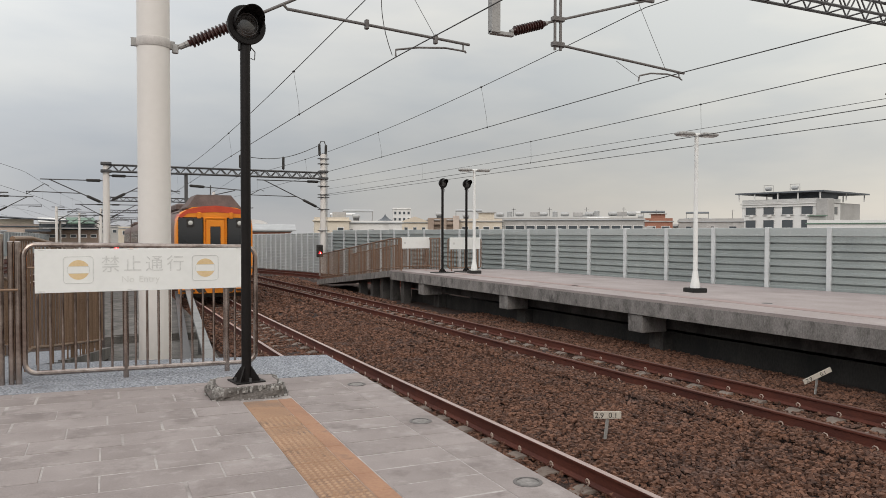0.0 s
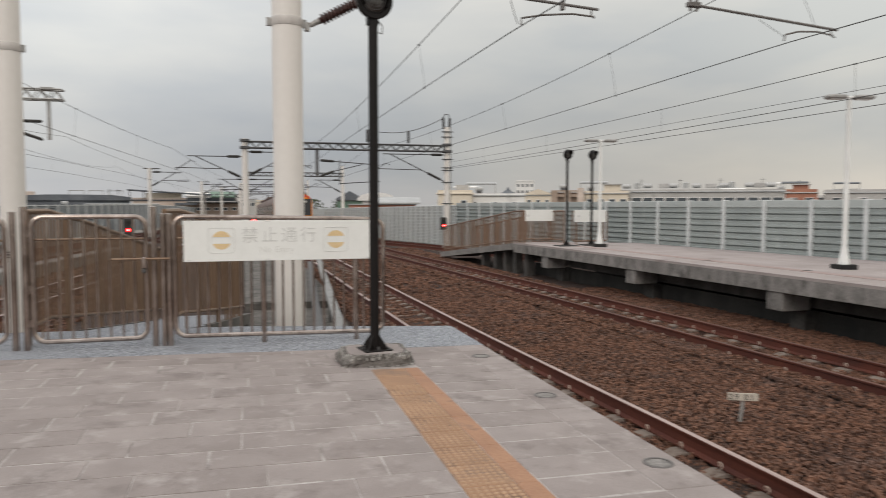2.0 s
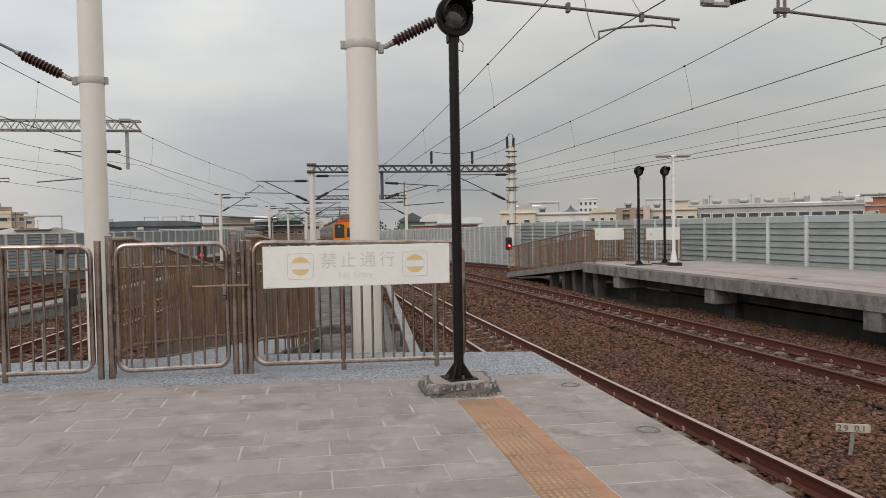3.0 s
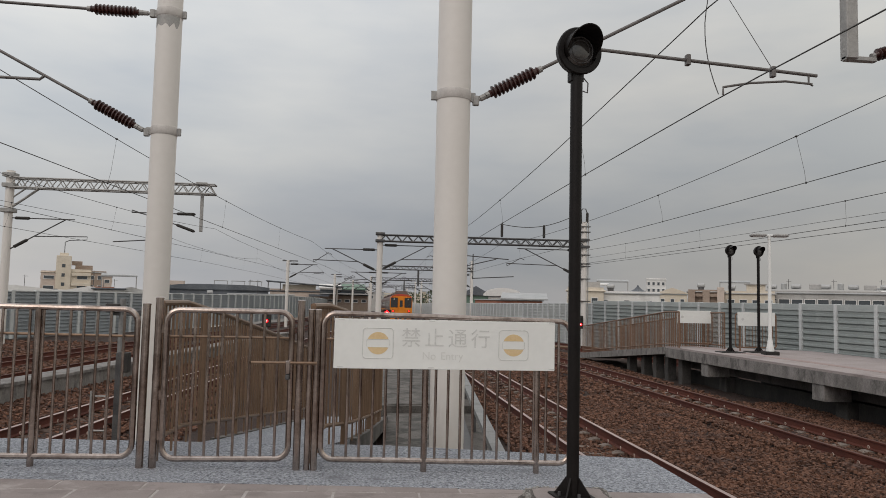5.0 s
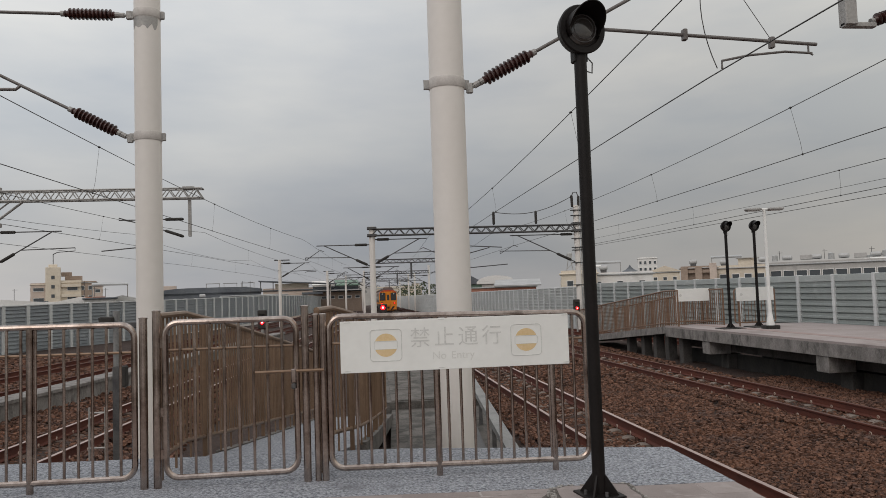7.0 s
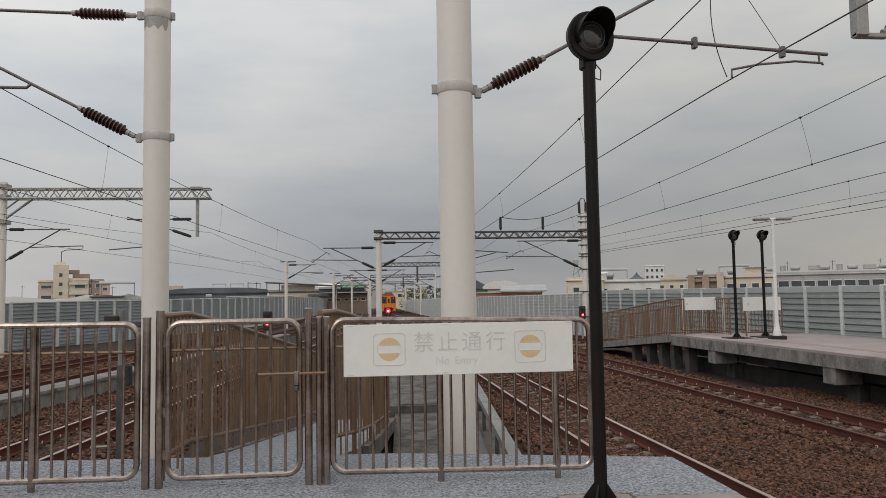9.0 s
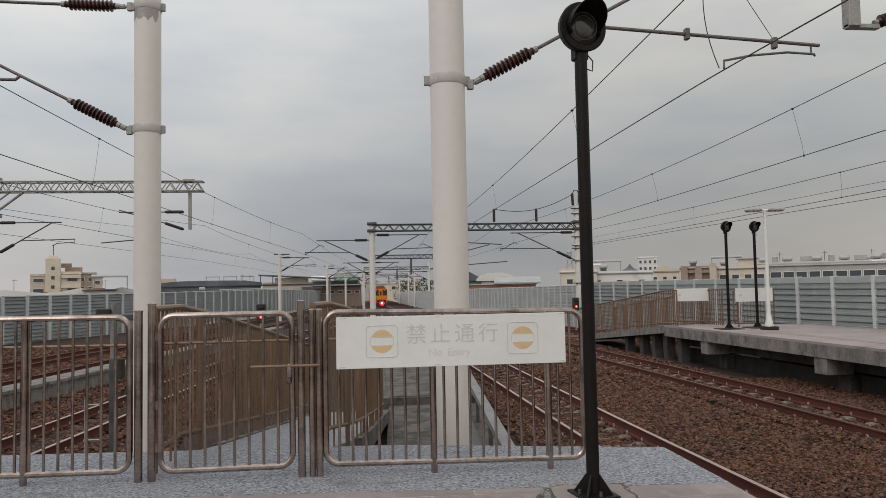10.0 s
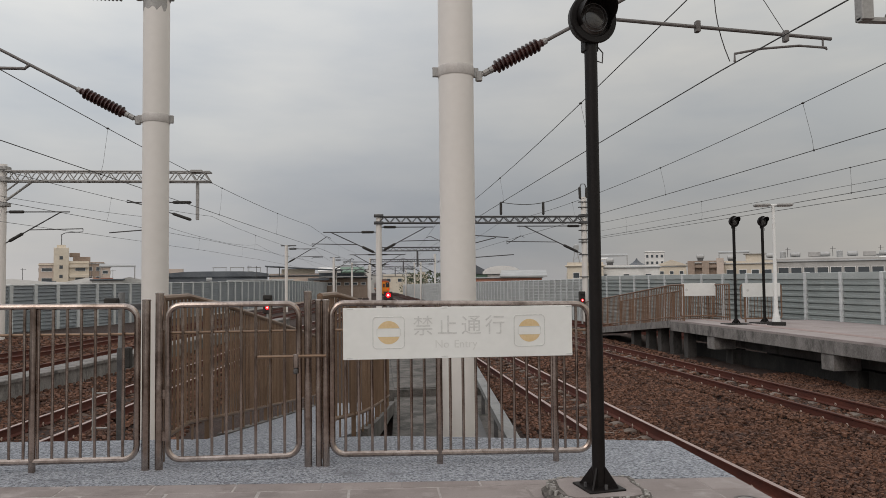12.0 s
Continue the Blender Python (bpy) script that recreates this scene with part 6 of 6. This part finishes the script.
building("pale grey box house with a reddish roof edge", -36.0, 101.0, 3.0, 6, 1.9, 20, WHITEWALL, REDWALL, 1, 2, 0.9, 1.0, kit=("pole",), seed=21, parapet=0)
mh = building("long dark grey market hall with a rounded roof", -30.5, 148.4, 19.4, 10, 2.2, 11, DARKROOF, DARKROOF, 0, 6, kit=("tank", "pole"), seed=23, parapet=0, side_cols=0)
part("rounded_roof", Build().prism([(-9.9 + 1.1 * k, -0.4) for k in range(19)] + [(9.9 - 1.1 * k, 10) for k in range(19)], 11.9, lambda x, y: 12.0 + 0.95 * (1 - (x / 11.5) ** 4)), DARKROOF, mh, "dark rounded roof", smooth=False)
for k in range(3):
    part("roof_shelter", Build().box(-1.0 + 3.4 * k, 1.8 + 3.4 * k, 3, 5, 13.7, 13.8).box(-0.9 + 3.4 * k, -0.8 + 3.4 * k, 3.1, 3.2, 12.8, 13.7).box(1.6 + 3.4 * k, 1.7 + 3.4 * k, 3.1, 3.2, 12.8, 13.7), GALV, mh, "open metal roof shelter", smooth=False)
part("roof_room", Build().box(-9.6, -6.6, 2, 5, 12.5, 13.5, 0.03), PINKWALL, mh, smooth=False)
building("low white tin roofs in front of the market hall", -22.0, 118.0, 12.0, 7, 1.0, 12, WHITEWALL, WHITEWALL, 1, 6, 0.6, 1.0, kit=(), seed=73, parapet=0)
ck = building("faded house with a dark mono-pitch canopy", -13.6, 130.7, 8.6, 8, 2.2, 6, PINKWALL, DARKROOF, 1, 3, 0.9, 1.2, kit=(), seed=24, parapet=0.3)
part("canopy", Build().prism([(-5.0, -1.2), (8.5, -1.2), (8.5, 6), (-5.0, 6)], lambda x, y: 13.45 - 0.06 * (x + 5), lambda x, y: 13.62 - 0.06 * (x + 5)), DARKROOF, ck, "dark sloping canopy", smooth=False)
part("upper_room", Build().box(-2.2, 3.6, 0.3, 5, 11.9, 13.0, 0.03), CREAM, ck, "cream upper room", smooth=False)
for x in (-4.7, -2.6):
    part("canopy_post", Build().box(x, x + 0.15, -0.9, -0.75, 11.7, 13.4), DARKSTEEL, ck, smooth=False)
for k in range(3):
    part("fascia", Build().box(-4.4 + 3.4 * k, -1.6 + 3.8 * k, -0.5, -0.05, 10.3 + 0.35 * k, 10.65 + 0.35 * k), (BROWNWALL, PINKWALL, DARKROOF)[k], ck, smooth=False)
rs = building("low house with pale and green tin roofs", -5.6, 141.4, 9.6, 8, 1.8, 5, BROWNWALL, DARKROOF, 1, 6, 0.6, 1.0, kit=(), seed=25, parapet=0)
part("tin_roof", Build().prism([(-4.6, -0.8), (-0.3, -0.8), (-0.3, 5), (-4.6, 5)], 12.6, lambda x, y: 12.75 if y < 0 else 13.5), WHITEWALL, rs, "white tin roof", smooth=False)
part("tin_roof", Build().prism([(-0.1, -0.8), (4.4, -0.8), (4.4, 5), (-0.1, 5)], 12.4, lambda x, y: 12.6 if y < 0 else 13.6), GREENROOF, rs, "grey-green tin roof", smooth=False)
part("tin_roof", Build().box(-5.2, 5.0, -1.6, -0.2, 11.55, 11.7), ROOFSHEET, rs, "pale lean-to roof", smooth=False)
part("roof_wall", Build().box(-4.4, 4.2, 0.2, 4.5, 11.7, 12.38), DARKROOF, rs, smooth=False)
building("grey low block with boxes on its roof", -6.5, 176, 12, 8, 3.0, 3, GREYWALL, GREYWALL, 1, 5, 0.8, 1.1, kit=("hut", "shed"), seed=26)
building("far pale building over the barrier", 12, 260, 16, 8, 2.6, -4, CREAM, ROOFSHEET, 1, 4, kit=("tank", "hut"), seed=27)
building("far grey building over the barrier", -4, 290, 18, 8, 3.2, 0, GREYWALL, ROOFSHEET, 1, 5, kit=("tank", "hut", "pole"), seed=28)


lb = building("long grey block with a band of dark windows", 68.5, 97.5, 24, 8, 3.45, -36, GREYWALL, ROOFSHEET, 1, 14, 1.25, 1.55, kit=(), seed=61, parapet=0.25)
tank_rng = random.Random(8)
for k in range(13):
    x, y = -11.2 + 1.8 * k + tank_rng.uniform(-0.4, 0.4), tank_rng.uniform(0.8, 3.5)
    if k % 4 == 3:
        part("roof_hut", Build().box(x - 0.8, x + 0.8, y, y + 2, 13.70, 14.15 + tank_rng.uniform(0, 0.4), 0.04), tank_rng.choice((WHITEWALL, GREYWALL)), lb, smooth=False)
        continue
    if k % 4 == 1:
        st = part("water_tank", Build().lathe((x, y, 13.65), (x, y, 14.65), ((0, 0.42), (0.85, 0.42), (1, 0.12)), 14), TANK, lb, "upright steel water tank")
    else:
        st = part("water_tank", Build().lathe((x - 0.7, y, 14.05), (x + 0.7, y, 14.05), ((0, 0.2), (0.08, 0.36), (0.92, 0.36), (1, 0.2)), 14), TANK, lb, "steel water tank lying on a stand")
    part("tank_stand", Build().box(x - 0.4, x + 0.4, y - 0.25, y + 0.25, 13.70, 13.70), DARKSTEEL, st, smooth=False)
for k in range(4):
    part("aerial", Build().tube((-9 + 6 * k, 2, 13.70), (-9 + 6 * k, 2, 15.15), 0.035, 6).tube((-9.3 + 6 * k, 2, 14.85), (-8.6 + 6 * k, 2, 14.85), 0.025, 5), DARKSTEEL, lb)
mix = random.Random(77)
LOOKS = ((CREAM, "cream rendered"), (WHITEWALL, "off-white tiled"), (GREYWALL, "grey cement"), (GREYWALL, "grey cement"), (BROWNWALL, "brown tiled"), (WHITEWALL, "off-white tiled"))
for k in range(24):  # low houses in a broken row beyond the right barrier
    a = radians(35 + 1.3 * k + mix.uniform(-0.5, 0.5))
    dist = mix.uniform(118, 165)
    if 46 < math.degrees(a) < 58:  # open ground before the apartment block
        continue
    look_mat, word = mix.choice(LOOKS)
    kit = tuple(mix.choice(("tank", "hut", "shed", "hut", "tank", "mast")) for _ in range(mix.randint(3, 6)))
    building(word + " low house with cluttered flat roof", dist * math.sin(a), dist * math.cos(a), mix.uniform(4, 7.5), 7, 1.7 + (dist - 118) * 0.016 + mix.uniform(-0.2, 0.5), -math.degrees(a) + mix.uniform(-9, 9), look_mat, mix.choice((ROOFSHEET, GREYWALL, DARKROOF)), 1, mix.randint(2, 4), mix.uniform(0.8, 1.2), mix.uniform(0.9, 1.6), kit=kit, seed=200 + k, parapet=mix.choice((0.25, 0.5)))
for k in range(7):  # and beyond the left barrier
    a = radians(-27 + 3.1 * k + mix.uniform(-0.5, 0.5))
    dist = mix.uniform(105, 150)
    look_mat, word = mix.choice(LOOKS)
    building(word + " low house with a tin roof", dist * math.sin(a), dist * math.cos(a), mix.uniform(6, 10), 7, 0.9 + mix.uniform(-0.2, 0.7), -math.degrees(a) + mix.uniform(-9, 9), look_mat, mix.choice((ROOFSHEET, WHITEWALL, DARKROOF)), 1, mix.randint(2, 4), 0.9, 1.3, kit=(mix.choice(("tank", "pole")),), seed=300 + k, parapet=0)


def tree(x, y, z0, h, seed):
    rnd = random.Random(seed)
    t = thing("tree", "small dull green tree beyond the barrier", "tree", (x, y, z0), "far trees")
    b = Build().tube((0, 0, 0), (0.1, 0, h * 0.6), 0.22, 8, 0.1)
    for k in range(5):
        a = rnd.uniform(0, 6.28)
        b.tube((0.06, 0, h * (0.35 + 0.06 * k)), (math.cos(a) * h * 0.22, math.sin(a) * h * 0.22, h * (0.6 + 0.06 * k)), 0.08, 5, 0.03)
    part("trunk", b, BARK, t)
    c = Build()
    for k in range(420):
        a, r, zz = rnd.uniform(0, 6.28), rnd.random() ** 0.6, rnd.uniform(-1, 1)
        R = h * 0.3 * math.sqrt(max(0.05, 1 - zz * zz)) * r * rnd.uniform(0.7, 1.2)
        p = Vector((R * math.cos(a), R * math.sin(a), h * 0.72 + zz * h * 0.27))
        s = rnd.uniform(0.14, 0.32)
        q = Euler((rnd.uniform(0, 3), rnd.uniform(0, 3), rnd.uniform(0, 6))).to_matrix()
        c.add([p + q @ Vector(w) * s for w in ((-1, -0.4, 0), (0.2, -0.6, 0.1), (1, 0, 0), (0.1, 0.6, -0.1), (-0.8, 0.4, 0.1))], [(0, 1, 2, 3, 4)])
    part("crown", c, LEAF, t, smooth=False)


for i, (x, y, h) in enumerate(((15.5, 190, 13.2), (17.5, 186, 12.6), (13.2, 200, 12.8), (11.4, 215, 13.0), (29, 146, 12.2), (20.6, 158, 12.4))):
    tree(x, y, -9.5, h, 50 + i)


# ---- the train ----
def train_car(label, rear):
    """One car, its tail end at y = 0 of its own space and 20 m long; the rail top is z = 0."""
    t = thing("train_car", label, "train", group="train cars")
    L, W = 20.0, 2.80
    prof = [(-1.36, 0.95), (-1.40, 1.2), (-1.40, 2.75), (-1.36, 3.05), (-1.2, 3.32), (-0.8, 3.5), (0, 3.56), (0.8, 3.5), (1.2, 3.32), (1.36, 3.05), (1.40, 2.75), (1.40, 1.2), (1.36, 0.95)]
    n = len(prof)

    def shell(ys, pr, mat, name, label=""):
        v, f = [], []
        for y, k in ys:
            v += [(x * k, y, z) for x, z in pr]
        m = len(pr)
        for i in range(len(ys) - 1):
            for j in range(m):
                j2 = (j + 1) % m
                f.append((i * m + j, i * m + j2, i * m + m + j2, i * m + m + j))
        f += [tuple(range(m)), tuple(range(len(ys) * m - 1, (len(ys) - 1) * m - 1, -1))]
        return part(name, Build().add(v, f), mat, t, label)
    side = [p for p in prof]
    shell(((0.42, 1.0), (L - 0.1, 1.0)), side, TRAINSIDE, "body", "dull grey-brown car body")
    roof = [(-1.22, 3.33), (-0.8, 3.52), (0, 3.585), (0.8, 3.52), (1.22, 3.33)]
    part("roof", Build().add([(x, y, z) for y in (0.5, L - 0.2) for x, z in roof], [(i, i + 1, 6 + i, 5 + i) for i in range(4)]), TRAINROOF, t, "sooty brown roof")
    part("underframe", Build().box(-1.2, 1.2, 0.3, L - 0.3, 0.55, 0.95, 0.05), UNDER, t)
    for y in (3.2, L - 3.2):
        bo = part("bogie", Build().box(-1.0, 1.0, y - 1.5, y + 1.5, 0.3, 0.6, 0.05), UNDER, t)
        for dy in (-1.05, 1.05):
            for sx in (-0.566, 0.566):
                part("wheel", Build().lathe((sx - 0.065, y + dy, 0.43), (sx + 0.065, y + dy, 0.43), ((0, 0.3), (0.1, 0.43), (0.9, 0.42), (1, 0.3)), 20), RAIL_RUST, bo)
    for k in range(9):
        for s in (-1, 1):
            part("side_window", Build().box(s * 1.398, s * 1.412, 2.0 + 1.9 * k, 3.3 + 1.9 * k, 1.95, 2.72, 0.0), WINDOW, t)
    part("side_stripe", Build().box(-1.406, -1.396, 0.45, L - 0.15, 1.35, 1.6).box(1.396, 1.406, 0.45, L - 0.15, 1.35, 1.6), ORANGE, t, "orange waist stripe", smooth=False)
    for y in (5.0, 12.0):
        part("roof_unit", Build().box(-0.9, 0.9, y, y + 3.2, 3.5, 3.82, 0.08), TRAINROOF, t)
    if rear:
        shell(((0.0, 0.965), (0.06, 0.985), (0.2, 1.0), (0.425, 1.002)), [(x, z - 0.0) for x, z in prof if True], ORANGE, "cab_front", "orange-yellow cab end")
        shell(((-0.012, 0.955), (0.5, 1.006)), [(-1.385, 3.0), (-1.3, 3.22), (-1.0, 3.42), (-0.5, 3.53), (0, 3.57), (0.5, 3.53), (1.0, 3.42), (1.3, 3.22), (1.385, 3.0), (1.0, 3.27), (0, 3.33), (-1.0, 3.27)], REDROOF, "brow", "vermilion brow over the windows")
        part("destination_housing", Build().prism([(-1.02, 0.1), (1.02, 0.1), (1.02, 2.6), (-1.02, 2.6)], 3.45, 3.5).add(
            [(-0.98, 0.12, 3.5), (0.98, 0.12, 3.5), (0.98, 2.5, 3.5), (-0.98, 2.5, 3.5), (-0.62, 0.3, 3.98), (0.62, 0.3, 3.98), (0.62, 2.3, 3.98), (-0.62, 2.3, 3.98)],
            [(0, 1, 5, 4), (1, 2, 6, 5), (2, 3, 7, 6), (3, 0, 4, 7), (4, 5, 6, 7)]), TRAINROOF, t, "dark brown trapezoid roof housing", smooth=False)
        for s in (-1, 1):
            part("cab_window", Build().box(s * 0.86 - 0.44, s * 0.86 + 0.44, -0.03, 0.02, 1.9, 3.13, 0.03), WINDOW, t, "dark cab window")
            part("lamp_housing", Build().box(s * 0.88 - 0.13, s * 0.88 + 0.13, -0.05, -0.02, 2.76, 3.06, 0.02), UNDER, t)
            part("wiper", Build().tube((s * 0.7, -0.045, 1.98), (s * 1.1, -0.045, 2.3), 0.012, 5), UNDER, t)
            part("head_lamp", Build().lathe((s * 0.88, -0.045, 2.92), (s * 0.88, -0.085, 2.92), ((0, 0.085), (0.6, 0.085), (1, 0.05)), 18), LAMP_GLASS, t, "clear round head lamp")
            part("brow_lamp", Build().box(s * 0.57 - 0.07, s * 0.57 + 0.07, -0.07, -0.01, 3.08, 3.32, 0.02), ORANGE, t)
            part("tail_lamp_housing", Build().box(s * 0.98 - 0.16, s * 0.98 + 0.16, -0.05, 0.0, 1.3, 1.62, 0.02), UNDER, t)
            part("tail_lamp", Build().lathe((s * 0.98, -0.05, 1.46), (s * 0.98, -0.09, 1.46), ((0, 0.09), (0.5, 0.09), (1, 0.06)), 18), TAIL_ON, t, "lit red tail lamp")
            part("step", Build().box(s * 1.0 - 0.25, s * 1.0 + 0.25, -0.15, 0.1, 0.4, 0.46), UNDER, t)
            part("grab_rail", Build().tube((s * 0.38, -0.05, 1.2), (s * 0.38, -0.05, 2.6), 0.016, 6), ORANGE, t)
        part("end_door", Build().box(-0.34, 0.34, -0.045, 0.01, 1.05, 3.05, 0.02), ORANGE, t, "orange end door")
        part("door_window", Build().box(-0.19, 0.19, -0.055, -0.03, 1.95, 2.8, 0.02), WINDOW, t)
        part("door_frame", Build().pipe(rounded_frame(-0.39, 0.39, 1.0, 3.1, 0.08, -0.03), 0.028, 6, closed=True), ORANGE, t)
        part("lower_apron", Build().prism([(-1.3, 0.02), (1.3, 0.02), (1.3, 0.2), (-1.3, 0.2)], 0.32, 0.97), ORANGE, t, smooth=False)
        for s in (-1, 1):
            part("apron_stripe", Build().add([(s * 0.3, 0.012, 0.34), (s * 0.6, 0.012, 0.34), (s * 1.05, 0.012, 0.97), (s * 0.72, 0.012, 0.97)], [(0, 1, 2, 3)]), UNDER, t, smooth=False)
        part("coupler", Build().box(-0.16, 0.16, -0.45, 0.2, 0.62, 0.9, 0.03), UNDER, t)
        part("snow_plough", Build().box(-1.1, 1.1, 0.22, 0.28, 0.15, 0.5, 0.02), UNDER, t)
    for ob in t.children:
        ob.matrix_basis = Matrix.Diagonal((0.92, 0.92, 0.92, 1)) @ ob.matrix_basis
    return t


TRAIN = [(train_car("orange-ended tail car of a train running away", True), 0.0),
         (train_car("dull train car coupled ahead of the tail car", False), 19.0),
         (train_car("dull train car ahead in the same train", False), 38.0)]
# tail position along the line, second by second
TAIL = ((0.0, 25.4), (0.5, 31.8), (1.0, 38.0), (1.5, 43.9), (2.0, 49.8), (2.5, 55.6), (3.4, 66.0), (4.3, 76.3), (5.0, 84.2), (5.5, 89.9), (6.2, 97.9), (7.0, 107.2), (7.9, 117.4), (8.8, 127.6), (9.5, 135.5), (10.5, 146.6), (11.2, 154.3), (12.0, 163.0))

# ---- floor pieces ----
rnd = random.Random(21)


def tile(name, mat, x0, x1, y0, y1, h, parent, gap=0.006, c=0.003, gy=None):
    w, d = x1 - x0 - 2 * gap, y1 - y0 - 2 * (gap if gy is None else gy)
    key = (name, round(w, 3), round(d, 3))
    if key not in TILE_MESH:
        TILE_MESH[key] = Build().box(-w / 2, w / 2, -d / 2, d / 2, -0.03, 0.0, c).mesh(name, mat, False)
    ob = new(name, TILE_MESH[key])
    ob.parent = parent
    x, y = (x0 + x1) / 2, (y0 + y1) / 2
    ob.matrix_basis = pose(x, y, floor_z(x) + h + rnd.uniform(-0.0012, 0.0012), rnd.uniform(-0.12, 0.12), 0.77 + rnd.uniform(-0.12, 0.12), 0)
    return ob


TILE_MESH = {}
# field of pavers in staggered rows of 0.3 m
row, y = 0, 7.02
while y > -1.9:
    y0 = y - 0.297
    off = (0.0, 0.31, 0.12, 0.43, 0.22)[row % 5]
    x = 1.416
    first = True
    while x > -4.55:
        w = (0.62 - off if off and first else rnd.choice((0.62, 0.62, 0.62, 0.56, 0.66)))
        g = rnd.choice((0.003, 0.005, 0.008, 0.012))
        tile("paver", PAVER, max(x - w, -4.69), x + (g if first else 0.0), y0, y, 0.0, floor, g, 0.0015, rnd.choice((0.005, 0.007, 0.009, 0.012)))
        first = False
        x -= w
    y, row = y0, row + 1
# slabs between the tactile strip and the edge
y = 6.80
while y > -2.0:
    tile("paver", PAVER, 1.838, 2.41, y - 0.297, y, 0.0, floor, 0.005, 0.0015, rnd.choice((0.006, 0.009, 0.012, 0.015)))
    tile("edge_slab", PAVER, 2.41, EDGE - 0.002, y - 0.297, y, 0.0, floor, 0.0025)
    y -= 0.297
# the tactile strip with its studs
STUD = Build()
for i in range(7):
    for j in range(7):
        STUD.lathe((-0.117 + 0.039 * i, -0.123 + 0.041 * j, 0.0), (-0.117 + 0.039 * i, -0.123 + 0.041 * j, 0.006), ((0, 0.0145), (0.6, 0.012), (1, 0.007)), 6)
STUD_MESH = STUD.mesh("studs", STUD_TOP)
y = 5.90
while y > -2.0:
    tl_ = tile("tactile_tile", TACTILE, 1.42, 1.71, y - 0.3, y, 0.002, floor, 0.002)
    if y < 5.5:
        st = new("studs", STUD_MESH)
        st.parent = tl_
    tile("edging", EDGING, 1.71, 1.835, y - 0.3, y, 0.001, floor, 0.001)
    y -= 0.3
for x, y in ((2.555, 4.78), (2.53, 6.25), (2.585, 3.29), (2.6, 1.8)):
    k = thing("drain_cover", "small round grey cover let into the edge slabs", "drain cover", (x, y, floor_z(x)), "round covers")
    part("rim", Build().lathe((0, 0, -0.01), (0, 0, 0.005), ((0, 0.085), (0.9, 0.085), (1, 0.08), (1, 0.066), (0.7, 0.066)), 28), COVER, k)
    part("lid", Build().lathe((0, 0, -0.01), (0, 0, 0.002), ((0, 0.064), (1, 0.064)), 28), CONCRETE, k)
part("paving", Build().prism([(-4.66, -29.9), (EDGE - 0.01, -29.9), (EDGE - 0.01, -2.2), (-4.66, -2.2)], lambda x, y: floor_z(x) - 0.03, lambda x, y: floor_z(x) - 0.002), PAVER, floor, smooth=False)
# unseen wall added behind the camera to close the place for reflections
bk = part("wall_south", Build().box(-4.7, EDGE, -30.2, -29.9, -0.1, 4.6), WHITEWALL, smooth=False)
tagged(bk, "unseen plain pale wall added to close the platform behind", "wall", kind="structure")


def motions():
    """The train runs away along the near track."""
    for car, ahead in TRAIN:
        rows = []
        for t, y in TAIL:
            y = y + ahead
            s = (near_x(y + 18) - near_x(y + 2)) / 16
            rows.append((t, pose(near_x(y), y, RAIL_Z + drop(y), -math.degrees((drop(y) - drop(y + 18)) / 18), 0, -math.degrees(math.atan(s)))))
        walk(car, rows)


motions()
